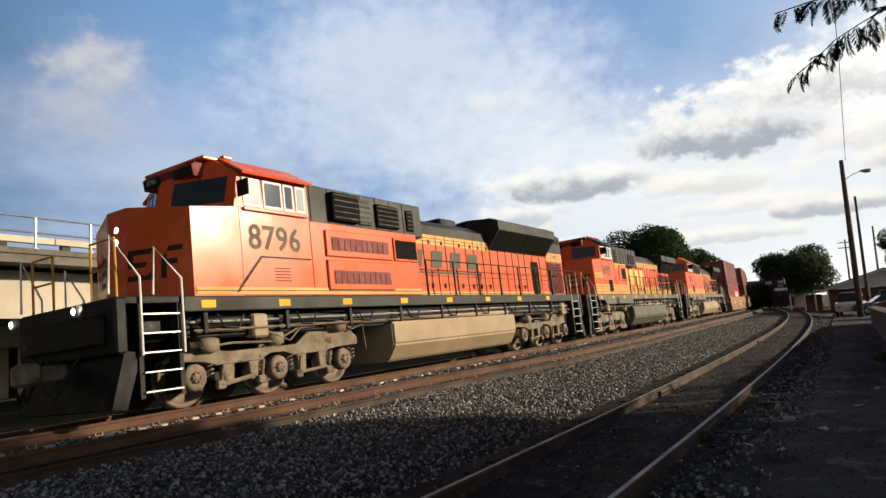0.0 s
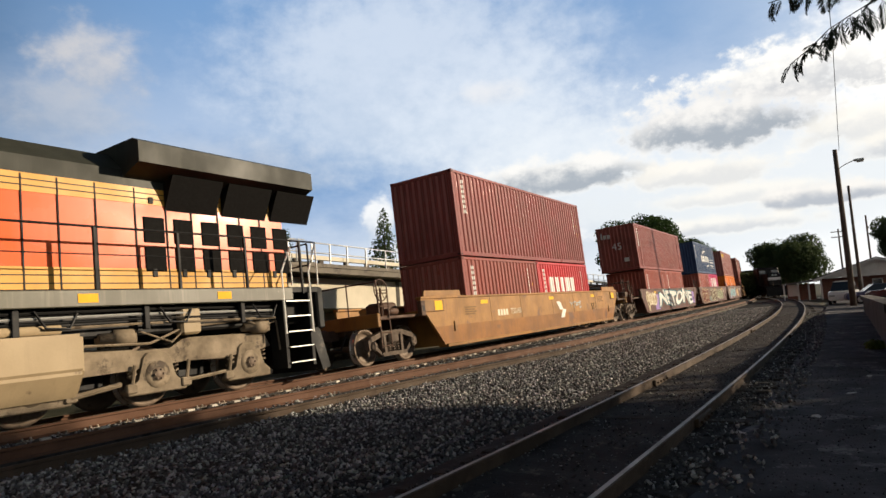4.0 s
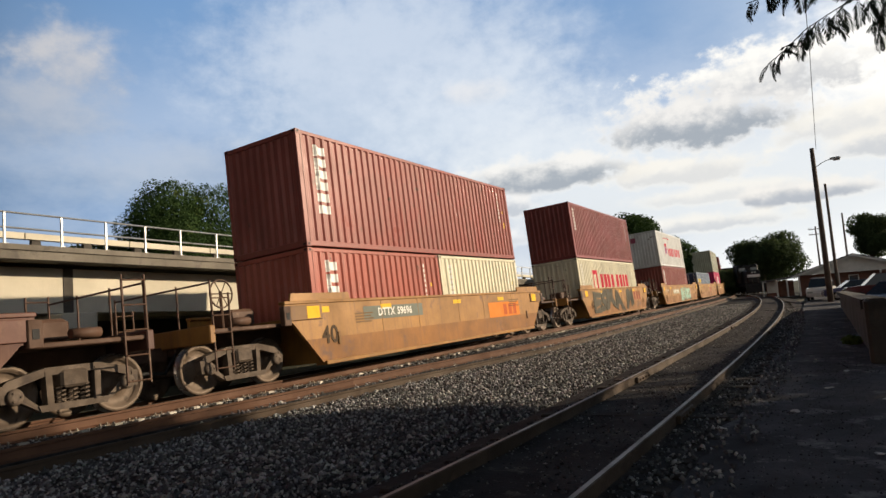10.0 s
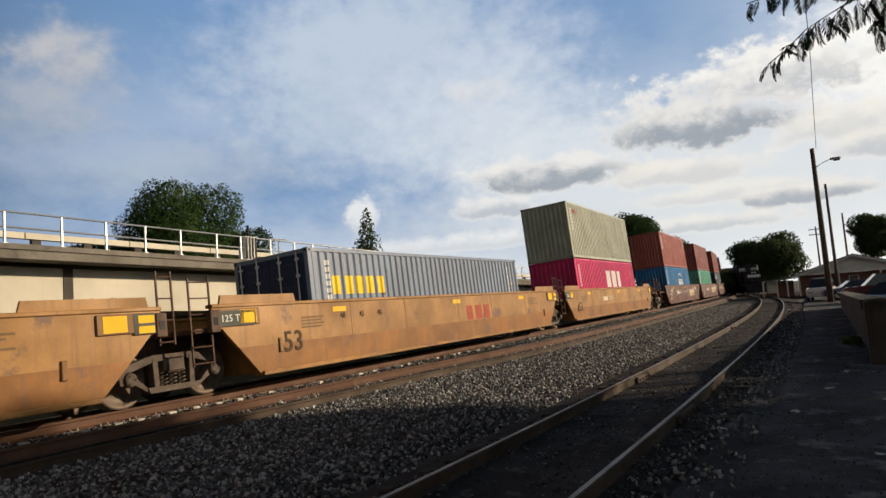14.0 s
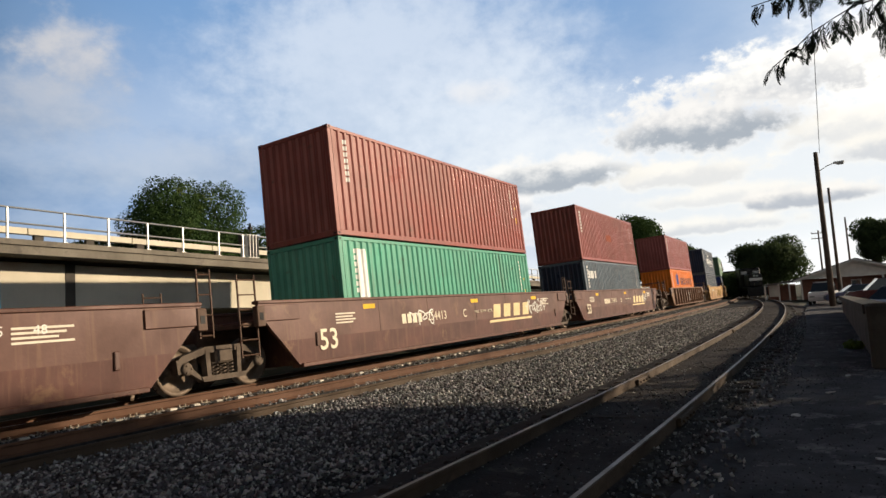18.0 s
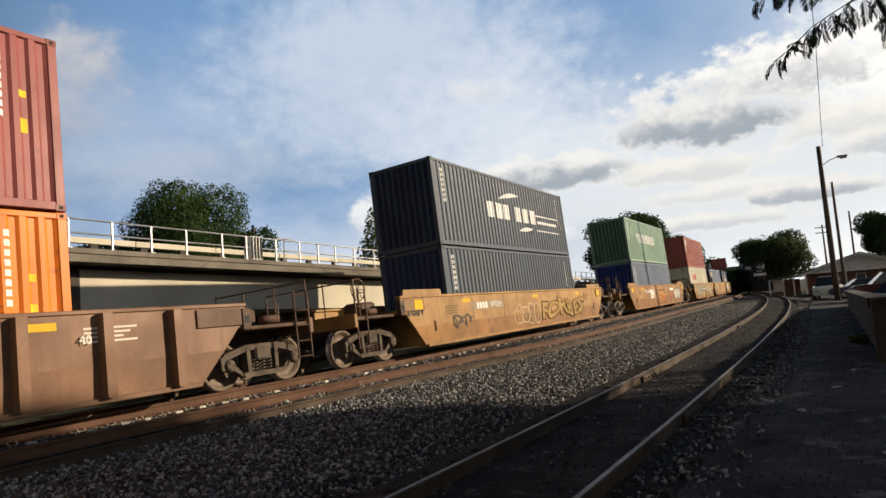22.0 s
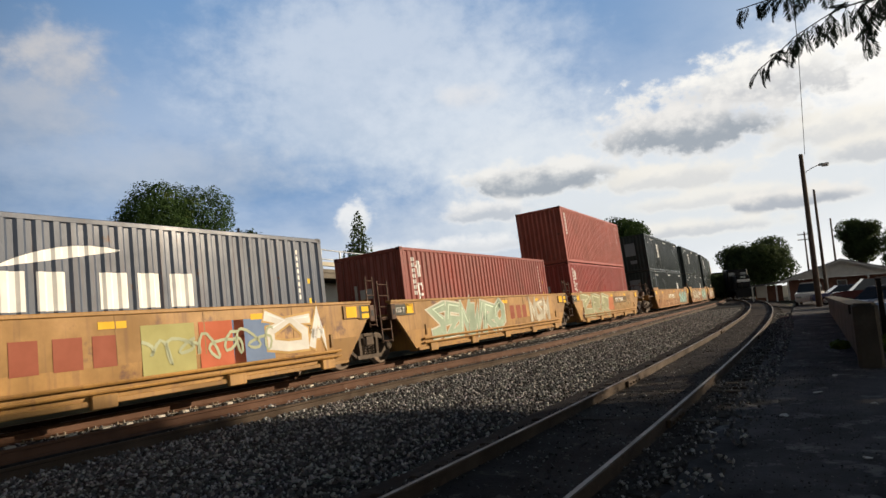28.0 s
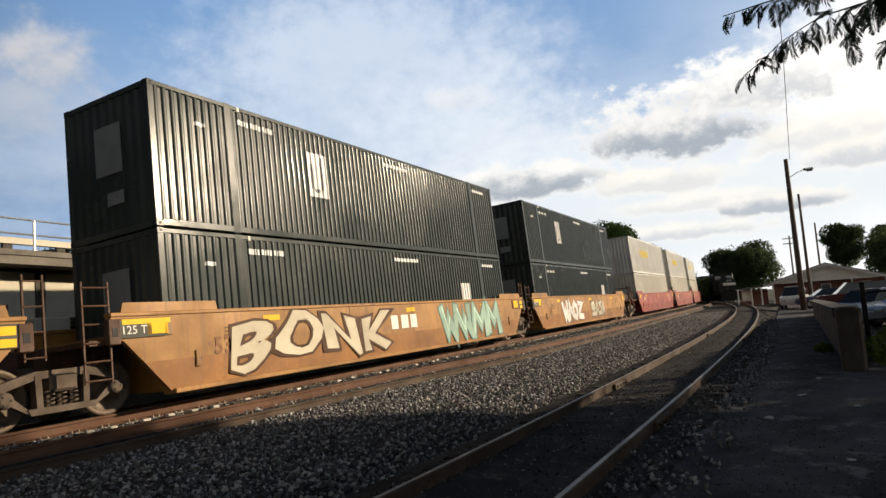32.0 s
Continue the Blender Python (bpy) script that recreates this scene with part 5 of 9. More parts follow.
def box_meshes(L, H, kind):
    def make():
        m = {}
        hw = 1.219 if kind != "53" else 1.295
        pitch = 0.278 if kind != "53" else 0.19
        e = 0.16
        if kind == "53":
            posts = (0.16, 2.02, L - 2.02, L - 0.16)
            brk = []
            for a, b in zip(posts, posts[1:]):
                brk += ribs(a + (0.10 if a > 1 else 0), b - (0.10 if b < L - 1 else 0), pitch, 0.072, 0.020, 0.030, 0.004)
        else:
            brk = ribs(e, L - e, pitch)
        m["brk"] = brk
        m["side"] = panel_mesh("side_panel", brk, 0.15, H - 0.10, -hw + 0.004, (M["box53"] if kind == "53" else M["box"]))
        # front end: ribs across
        eb = ribs(-hw + 0.14, hw - 0.14, 0.25, 0.07, 0.04, 0.04)
        verts, faces = [], []
        for y, d in eb:
            verts += [(0.012 + d, y, 0.15), (0.012 + d, y, H - 0.12)]
        for i in range(len(eb) - 1):
            a = i * 2
            faces.append((a, a + 1, a + 3, a + 2))
        m["front"] = raw("end_panel", verts, faces, (M["box53"] if kind == "53" else M["box"]))
        bm = B()
        for y0, y1 in ((-hw + 0.13, -0.012), (0.012, hw - 0.13)):
            hexa(bm, (-0.03, y0, 0.14), (0.03, y1, H - 0.12), 0.012)
            for k in range(4):
                z = 0.35 + k * (H - 0.75) / 3.4
                hexa(bm, (-0.045, y0 + 0.1, z), (-0.03, y1 - 0.1, z + 0.28), 0.006)
        m["door"] = link_mesh("door", bm, (M["box53"] if kind == "53" else M["box"]))
        bm = B()
        for y in (-hw * 0.76, -hw * 0.3, hw * 0.3, hw * 0.76):
            tube(bm, [(-0.075, y, 0.1), (-0.075, y, H - 0.08)], 0.018, 6)
            for z in (0.3, H * 0.4, H * 0.75, H - 0.25):
                hexa(bm, (-0.085, y - 0.05, z - 0.03), (-0.04, y + 0.05, z + 0.03))
        m["bars"] = link_mesh("locking_bar", bm, M["silver"])
        bm = B()
        hexa(bm, (0.0, -hw, 0.0), (0.15, -hw + 0.13, H), 0.012)
        m["post"] = link_mesh("corner_post", bm, (M["box53"] if kind == "53" else M["box"]))
        bm = B()
        hexa(bm, (0.0, -0.089, 0.0), (0.178, 0.073, 0.118), 0.012)
        hexa(bm, (0.055, -0.0905, 0.035), (0.115, -0.0885, 0.085), 0.0, 1)
        hexa(bm, (-0.0015, -0.05, 0.035), (0.0005, 0.02, 0.085), 0.0, 1)
        m["casting"] = link_mesh("corner_casting", bm, [(M["box53"] if kind == "53" else M["box"]), M["black"]])
        bm = B()
        hexa(bm, (0.15, -hw - 0.002, 0.02), (L - 0.15, -hw + 0.06, 0.155), 0.01)
        m["lower"] = link_mesh("bottom_rail", bm, (M["box53"] if kind == "53" else M["box"]))
        bm = B()
        hexa(bm, (0.15, -hw - 0.001, H - 0.105), (L - 0.15, -hw + 0.06, H - 0.012), 0.01)
        m["upper"] = link_mesh("top_rail", bm, (M["box53"] if kind == "53" else M["box"]))
        bm = B()
        hexa(bm, (0.0, -hw + 0.13, H - 0.125), (0.12, hw - 0.13, H - 0.01), 0.01)
        m["header"] = link_mesh("end_header", bm, (M["box53"] if kind == "53" else M["box"]))
        bm = B()
        hexa(bm, (0.0, -hw + 0.13, 0.0), (0.12, hw - 0.13, 0.15), 0.01)
        m["sill"] = link_mesh("end_sill", bm, (M["box53"] if kind == "53" else M["box"]))
        rb = ribs(0.12, L - 0.12, 0.209, 0.09, 0.014, 0.02)
        verts, faces = [], []
        for x, d in rb:
            verts += [(x, -hw + 0.05, H - 0.012 - d), (x, hw - 0.05, H - 0.012 - d)]
        for i in range(len(rb) - 1):
            a = i * 2
            faces.append((a, a + 1, a + 3, a + 2))
        m["roof"] = raw("roof", verts, faces, (M["box53"] if kind == "53" else M["box"]))
        bm = B()
        hexa(bm, (0.1, -hw + 0.05, 0.03), (L - 0.1, hw - 0.05, 0.14))
        m["floor"] = link_mesh("floor", bm, M["brownsteel"])
        if kind == "53":
            bm = B()
            hexa(bm, (-0.10, -hw - 0.004, 0.0), (0.10, -hw + 0.09, H), 0.012)
            m["mid"] = link_mesh("mid_post", bm, (M["box53"] if kind == "53" else M["box"]))
        return m
    return shared(("box", L, H, kind), make)


def container(L, H, color, label, kind="std", doors_lead=False, group="shipping containers on the train", post=None):
    """A freight container: its leading lower corner at x = 0."""
    c = thing("container", Matrix(), label, "container", group)
    m = box_meshes(L, H, kind)
    hw = 1.219 if kind != "53" else 1.295
    far = Matrix.Translation((L, 0, 0)) @ Matrix.Rotation(math.pi, 4, "Z")
    dark = tuple(v * 0.8 for v in color)

    def p(name, me, at=None, col=None, up=c):
        return part(name, me, None, up, at=at, color=col or color)
    p("side_panel", m["side"])
    p("side_panel", m["side"], far)
    if doors_lead:
        d = p("door", m["door"])
        p("locking_bar", m["bars"], up=d)
        p("end_panel", m["front"], far)
    else:
        p("end_panel", m["front"])
        d = p("door", m["door"], far)
        p("locking_bar", m["bars"], up=d)
    for at in (None, far):
        p("corner_post", m["post"], at, post)
        p("corner_post", m["post"], (at or Matrix()) @ Matrix.Diagonal((1, -1, 1, 1)), post)
        p("bottom_rail", m["lower"], at)
        p("top_rail", m["upper"], at)
        p("end_header", m["header"], at)
        p("end_sill", m["sill"], at)
        for sg in (-1, 1):
            for z in (0.0, H - 0.118):
                mm = Matrix.Translation((-0.004, sg * (hw - 0.082), z)) @ (Matrix.Diagonal((1, -1, 1, 1)) if sg > 0 else Matrix())
                p("corner_casting", m["casting"], (at or Matrix()) @ mm, dark)
    p("roof", m["roof"])
    p("floor", m["floor"])
    if kind == "53":
        for x in (2.02, L - 2.02):
            p("mid_post", m["mid"], Matrix.Translation((x, 0, 0)))
            p("mid_post", m["mid"], far @ Matrix.Translation((x, 0, 0)))
    return c


def on_ribs(brk, shapes, y, material, name, lift=0.004):
    """Paint that follows the ribs: rectangles (x0, x1, z0, z1, slant) cut at the folds."""
    xs = np.array([b[0] for b in brk])
    ds = np.array([b[1] for b in brk])
    verts, faces = [], []
    for x0, x1, z0, z1, sl in shapes:
        cut = sorted({x0, x1, *[float(v) for v in xs if x0 < v < x1]})
        base = len(verts)
        for x in cut:
            d = float(np.interp(x, xs, ds))
            k = (x - x0) / max(1e-6, x1 - x0)
            verts += [(x, y + d - lift, z0 + sl * k), (x, y + d - lift, z1 + sl * k)]
        for i in range(len(cut) - 1):
            a = base + i * 2
            faces.append((a, a + 2, a + 3, a + 1))
    return raw(name, verts, faces, material)


def marks(c, L, H, kind, shapes, color, name="painted_mark", label=""):
    """Paint on a container's side; large marks are single parts, small prints one part."""
    m = box_meshes(L, H, kind)
    hw = 1.219 if kind != "53" else 1.295
    small = name in ("small_print",)
    for q in ([shapes] if small else [[v] for v in shapes]):
        ob = part(name, on_ribs(m["brk"], q, -hw + 0.004, M["decal"], name), None, c, label, color)
        if small:
            tagged(ob, kind="stuff")


def crescent(c, L, H, kind, x0, x1, z, rise, thick, color, label):
    """A painted stroke that swells in its middle and follows the ribs."""
    m = box_meshes(L, H, kind)
    hw = 1.219 if kind != "53" else 1.295
    xs, ds = np.array([b[0] for b in m["brk"]]), np.array([b[1] for b in m["brk"]])
    cut = sorted({x0, x1, *[float(v) for v in xs if x0 < v < x1], *[x0 + (x1 - x0) * k / 24 for k in range(25)]})
    verts, faces = [], []
    for x in cut:
        k = (x - x0) / (x1 - x0)
        mid, half = z + rise * (1 - (1 - k) ** 2), thick * (0.08 + math.sin(math.pi * k) ** 0.8) * 0.5
        y = -hw + float(np.interp(x, xs, ds))
        verts += [(x, y, mid - half), (x, y, mid + half)]
    for i in range(len(cut) - 1):
        faces.append((2 * i, 2 * i + 2, 2 * i + 3, 2 * i + 1))
    part("painted_arc", raw("painted_arc", verts, faces, M["decal"]), None, c, label, color)


def blocks(x, z, n, w, h, gap=0.22, breaks=(), stroke=0.3):
    """Plain upright blocks standing for a painted name."""
    out = []
    for i in range(n):
        if i in breaks:
            x += w * 0.5
        out.append((x, x + w * (0.66 + 0.08 * (i % 2)), z, z + h, 0))
        x += w
    return out


def wheelset_mesh(R):
    def make():
        bm = B()
        tube(bm, [(0, -0.9, 0), (0, 0.9, 0)], 0.085, 12)
        me = link_mesh("axle", bm, M["wheel"])
        bm = B()
        bm.from_mesh(me)
        for sg in (-1, 1):
            prof = [(0.09, sg * 0.82), (0.15, sg * 0.83), (0.18, sg * 0.77), (R * 0.82, sg * 0.74), (R * 0.86, sg * 0.82), (R - 0.004, sg * 0.82), (R, sg * 0.80), (R, sg * 0.705), (R + 0.028, sg * 0.69), (R + 0.026, sg * 0.665), (R * 0.85, sg * 0.66), (R * 0.8, sg * 0.71), (0.18, sg * 0.70), (0.09, sg * 0.66)]
            b2 = B()
            lathe(b2, prof, n=28, mi=[0, 0, 0, 0, 0, 0, 1, 1, 0, 0, 0, 0, 0])
            t = bpy.data.meshes.new("t")
            b2.to_mesh(t)
            b2.free()
            bm.from_mesh(t)
            bpy.data.meshes.remove(t)
        fix(bm)
        return link_mesh("wheelset", bm, [M["wheel"], M["tread"]])
    return shared(("wheelset", R), make)


WHEELS = {0.48: [], 0.53: []}


def wheelset(truck, x, R):
    w = part("wheelset", wheelset_mesh(R), None, truck)
    w.matrix_parent_inverse = Matrix.Translation((x, 0, R))
    WHEELS[R].append(w)

    def cap():
        b = B()
        lathe(b, [(0.05, -0.075), (0.10, -0.07), (0.125, -0.04), (0.125, 0.06)], n=14)
        for k in range(3):
            a = 2.1 * k
            tube(b, [(0.07 * math.cos(a), -0.09, 0.07 * math.sin(a)), (0.07 * math.cos(a), -0.05, 0.07 * math.sin(a))], 0.018, 5)
        return link_mesh("bearing_cap", b, M["oldtruck"])
    for sg in (-1, 1):
        part("bearing_cap", shared("cap", cap), None, truck, at=Matrix.Translation((x, sg * 1.06, R)) @ (Matrix() if sg < 0 else Matrix.Rotation(math.pi, 4, "Z")))


def freight_truck(car, x, R=0.48):
    """Three-piece truck: bolster, two side frames with springs, two wheelsets."""
    def bolster():
        bm = B()
        hexa(bm, (-0.22, -1.12, 0.52), (0.22, 1.12, 0.80), 0.04)
        hexa(bm, (-0.3, -0.3, 0.78), (0.3, 0.3, 0.95), 0.05)
        return link_mesh("truck", bm, M["oldtruck"])

    def frame_mesh():
        bm = B()
        prism(bm, [(-1.08, 0.62), (-0.98, 0.72), (-0.42, 0.86), (0.42, 0.86), (0.98, 0.72), (1.08, 0.62), (0.98, 0.58), (0.40, 0.74), (-0.40, 0.74), (-0.98, 0.58)], -0.07, 0.07)
        prism(bm, [(-0.52, 0.20), (0.52, 0.20), (0.56, 0.30), (-0.56, 0.30)], -0.09, 0.09)
        for sg in (-1, 1):
            prism(bm, [(sg * 0.50, 0.20), (sg * 0.56, 0.31), (sg * 0.90, 0.62), (sg * 1.00, 0.60), (sg * 0.98, 0.50)][::sg], -0.07, 0.07)
            prism(bm, [(sg * 0.32, 0.28), (sg * 0.42, 0.28), (sg * 0.44, 0.80), (sg * 0.34, 0.80)][::sg], -0.08, 0.08)
            prism(bm, [(sg * 1.0, 0.40), (sg * 1.08, 0.40), (sg * 1.10, 0.66), (sg * 0.98, 0.66)][::sg], -0.08, 0.08)
        return link_mesh("side_frame", fix(bm), M["oldtruck"])

    def spring():
        bm = B()
        for k in (-0.19, 0, 0.19):
            pts = [(k + 0.075 * math.cos(a * 0.9), 0.075 * math.sin(a * 0.9), 0.30 + 0.26 * a / 28) for a in range(29)]
            tube(bm, pts, 0.016, 5)
        return link_mesh("spring", bm, M["oldtruck"])
    t = part("truck", shared("bolster", bolster), None, car, at=(x, 0, 0))
    for sg in (-1, 1):
        part("side_frame", shared("sideframe", frame_mesh), None, t, at=(0, sg * 1.0, 0))
        part("spring", shared("spring", spring), None, t, at=(0, sg * 1.0, 0))
    for dx in (-0.89, 0.89):
        wheelset(t, dx, R)
    return t


def ladder(car, x, y, z0, z1, rungs=4, w=0.42, material="brownsteel"):
    def make():
        bm = B()
        for dx in (-w / 2, w / 2):
            tube(bm, [(dx, 0, z0), (dx, 0, z1)], 0.022, 5)
        for k in range(rungs):
            z = z0 + 0.05 + (z1 - z0 - 0.15) * k / (rungs - 1)
            tube(bm, [(-w / 2, -0.02, z), (w / 2, -0.02, z)], 0.014, 5)
        return link_mesh("ladder", bm, M[material])
    return part("ladder", shared(("ladder", z0, z1, rungs, w, material), make), None, car, at=(x, y, 0))


SCRAWL = {}


SIGNS = (
    ((0.0, 0.0), (0.08, 1.0), (0.55, 0.35), (0.95, 1.0), (1.0, 0.02)),
    ((1.0, 0.92), (0.15, 1.0), (0.0, 0.52), (0.8, 0.5), (0.05, 0.0), (1.0, 0.05)),
    ((0.0, 0.0), (0.1, 1.0), (0.9, 0.88), (0.8, 0.5), (0.15, 0.46), (1.0, 0.0)),
    ((0.5, 1.0), (0.05, 0.75), (0.05, 0.25), (0.5, 0.0), (0.95, 0.25), (0.95, 0.75), (0.5, 1.0)),
    ((1.0, 1.0), (0.1, 0.9), (0.85, 0.55), (0.9, 0.1), (0.0, 0.05)),
    ((0.0, 1.0), (0.5, 0.05), (0.55, 0.6), (0.95, 0.0), (1.0, 1.0)),
    ((0.1, 0.0), (0.5, 1.0), (0.95, 0.05), (0.75, 0.42), (0.2, 0.4)),
)


def ribbon(verts, faces, pts, half, y):
    """A flat stroke with mitred corners and square ends."""
    n = len(pts)
    base = len(verts)
    for i, (x, z) in enumerate(pts):
        xa, za = pts[max(0, i - 1)]
        xb, zb = pts[min(n - 1, i + 1)]
        d1 = Vector((x - xa, z - za)) if i else Vector((xb - x, zb - z))
        d2 = Vector((xb - x, zb - z)) if i < n - 1 else d1
        d1.normalize()
        d2.normalize()
        t = d1 + d2
        if t.length < 0.3:
            t = Vector((-d1.y, d1.x)) * 0.3
        t.normalize()
        nx, nz = -t.y, t.x
        m = half / max(0.45, abs(nx * -d1.y + nz * d1.x))
        e = -half * 0.8 if i == 0 else (half * 0.8 if i == n - 1 else 0)
        verts += [(x + t.x * e - nx * m, y, z + t.y * e - nz * m), (x + t.x * e + nx * m, y, z + t.y * e + nz * m)]
        if i:
            b = base + i * 2 - 2
            faces.append((b, b + 2, b + 3, b + 1))


def graffiti(parent, seed, x0, z0, w, h, fill, edge, y=-1.5565, letters_n=6, fat=0.16):
    """Sprayed lettering that nobody can read: thick strokes in one colour over an outline of another."""
    r = random.Random(seed)
    V = [[], [], []]
    F = [[], [], []]
    step = w / letters_n
    fat = min(fat, step * 0.17, h * 0.17)
    for i in range(letters_n):
        s = r.choice(SIGNS)
        flip = r.random() < 0.3
        k = r.uniform(-0.12, 0.12)
        lift = r.uniform(-0.04, 0.06) * h
        pts = []
        for a, b in s:
            a = 1 - a if flip else a
            a, b = a + r.uniform(-0.07, 0.07), b + r.uniform(-0.07, 0.07)
            pts.append((x0 + step * (i + 0.10 + 0.80 * a) + k * b * step, z0 + h * (0.12 + 0.76 * b) + lift))
        ribbon(V[0], F[0], pts, fat + 0.05, y - 0.0002 * i)
        ribbon(V[1], F[1], pts, fat, y - 0.003 - 0.0002 * i)
        q = [(a + fat * 0.3, b + fat * 0.4) for a, b in pts[: 3]]
        ribbon(V[2], F[2], q, fat * 0.14, y - 0.006)
    g = part("sprayed_tag", raw("sprayed_tag", V[0], F[0], M["spray"]), None, parent, "sprayed graffiti outline", edge)
    part("sprayed_fill", raw("sprayed_fill", V[1], F[1], M["spray"]), None, g, "sprayed graffiti filling", fill)
    part("sprayed_shine", raw("sprayed_shine", V[2], F[2], M["spray"]), None, g, "sprayed highlight strokes", tuple(min(0.85, v * 1.5 + 0.12) for v in fill))
    return g


def islands(me, name):
    """The loose pieces of a mesh, each as a mesh of its own, in order along x."""
    bm = B()
    bm.from_mesh(me)
    seen, out = set(), []
    for f in bm.faces:
        if f in seen:
            continue
        seen.add(f)
        heap_, got = [f], []
        while heap_:
            g = heap_.pop()
            got.append(g)
            for v in g.verts:
                for q in v.link_faces:
                    if q not in seen:
                        seen.add(q)
                        heap_.append(q)
        idx, verts, faces = {}, [], []
        for g in got:
            for v in g.verts:
                if v not in idx:
                    idx[v] = len(verts)
                    verts.append(tuple(v.co))
            faces.append([idx[v] for v in g.verts])
        out.append((min(v[0] for v in verts), verts, faces))
    bm.free()
    return [raw(name, v, f, me.materials[0]) for _, v, f in sorted(out, key=lambda q: q[0])]


def tag_word(parent, text, x, z, w, h, fill, edge, y=-1.557):
    """A sprayed word that can be read, fat letters with an outline."""
    me = letters(text, 1.0, M["spray"], 1.0, 0.03)
    me2 = letters(text, 1.0, M["spray"], 1.0, 0.075)
    ph = x * 1.7
    for m in (me, me2):
        for v in m.vertices:
            a, b = v.co.x, v.co.z
            v.co.x = a + 0.10 * math.sin(b * 4.0 + a * 2.3 + ph) + 0.05 * math.sin(a * 7.0 + b * 3.0)
            v.co.z = b + 0.09 * math.sin(a * 3.1 + ph) + 0.05 * math.sin(a * 8.3 + b * 5.0 + ph)
    xs = [v.co.x for v in me.vertices]
    zs = [v.co.z for v in me.vertices]
    k = Matrix.Diagonal((w / (max(xs) - min(xs)), 1, h / (max(zs) - min(zs)), 1))
    outer, inner = islands(me2, "sprayed_letter"), islands(me, "sprayed_fill")
    for n, m in enumerate(outer):
        o = part("sprayed_letter", m, None, parent, "sprayed graffiti letter outline", edge, at=Matrix.Translation((x + w / 2, y - 0.0006 * n, z + h / 2)) @ k)
        if n < len(inner):
            part("sprayed_fill", inner[n], None, o, "sprayed graffiti filling", fill, at=(0, -0.006, 0))


def flat_marks(parent, shapes, color, y=-1.556, name="painted_mark", label=""):
    """Flat painted quads (x0, x1, z0, z1, slant); fine notes stay one part."""
    small = name in ("stencil_note", "owner_mark", "louvre_slot")
    ob = None
    for group in ([shapes] if small else [[v] for v in shapes]):
        verts, faces = [], []
        for x0, x1, z0, z1, *sl in group:
            k = sl[0] if sl else 0
            b = len(verts)
            verts += [(x0, y, z0), (x1, y, z0), (x1 + k, y, z1), (x0 + k, y, z1)]
            faces.append((b, b + 1, b + 2, b + 3))
        ob = part(name, raw(name, verts, faces, M["decal"]), None, parent, label, color)
        if small:
            tagged(ob, kind="stuff")
    return ob


def balloon(parent, seed, x0, z0, w, h, n, line, fill=None, width=0.035, y=-1.559):
    """Round fat graffiti signs: closed swollen outlines with an inner stroke, filled or empty."""
    r = random.Random(seed)
    step = w / n
    for i in range(n):
        cx, cz = x0 + step * (i + 0.5), z0 + h * (0.5 + r.uniform(-0.05, 0.05))
        p1, p2, k1, k2 = r.uniform(0, 6.28), r.uniform(0, 6.28), r.uniform(0.08, 0.22), r.uniform(0.05, 0.15)
        loop = []
        for j in range(37):
            a = 2 * math.pi * j / 36
            q = 1 + k1 * math.sin(2 * a + p1) + k2 * math.sin(3 * a + p2) + 0.06 * math.sin(5 * a + p1)
            loop.append((cx + step * 0.62 * q * math.cos(a), cz + h * 0.47 * min(1.12, q) * math.sin(a)))
        V, F = [], []
        ribbon(V, F, loop, width, y - 0.0008 * i)
        dx, dz = r.uniform(-0.1, 0.1) * step, r.uniform(-0.1, 0.1) * h
        inner = [(cx + dx + step * 0.16 * math.cos(a * 0.7 + p1), cz + dz + h * 0.24 * math.sin(a * 0.7 + p1)) for a in range(r.choice((5, 7, 9)))]
        ribbon(V, F, inner, width * 0.8, y - 0.0008 * i)
        ob = part("sprayed_outline", raw("sprayed_outline", V, F, M["spray"]), None, parent, "sprayed balloon outline", line)
        if fill:
            V = [(cx, y + 0.0015 - 0.0008 * i, cz)] + [(a, y + 0.0015 - 0.0008 * i, b) for a, b in loop]
            part("sprayed_fill", raw("sprayed_fill", V, [(0, k, k + 1) for k in range(1, len(loop))], M["spray"]), None, ob, "sprayed balloon filling", fill)


def word(parent, text, x, z, size, color, y=-1.557, name="lettering", label="", bold=0.0):
    return part(name, letters(text, size, M["decal"], 1.05, bold), None, parent, label, color, at=(x, y, z))


ORANGE, BROWN, GOLD, REDC = (0.37, 0.180, 0.042), (0.118, 0.046, 0.031), (0.43, 0.235, 0.068), (0.30, 0.055, 0.04)


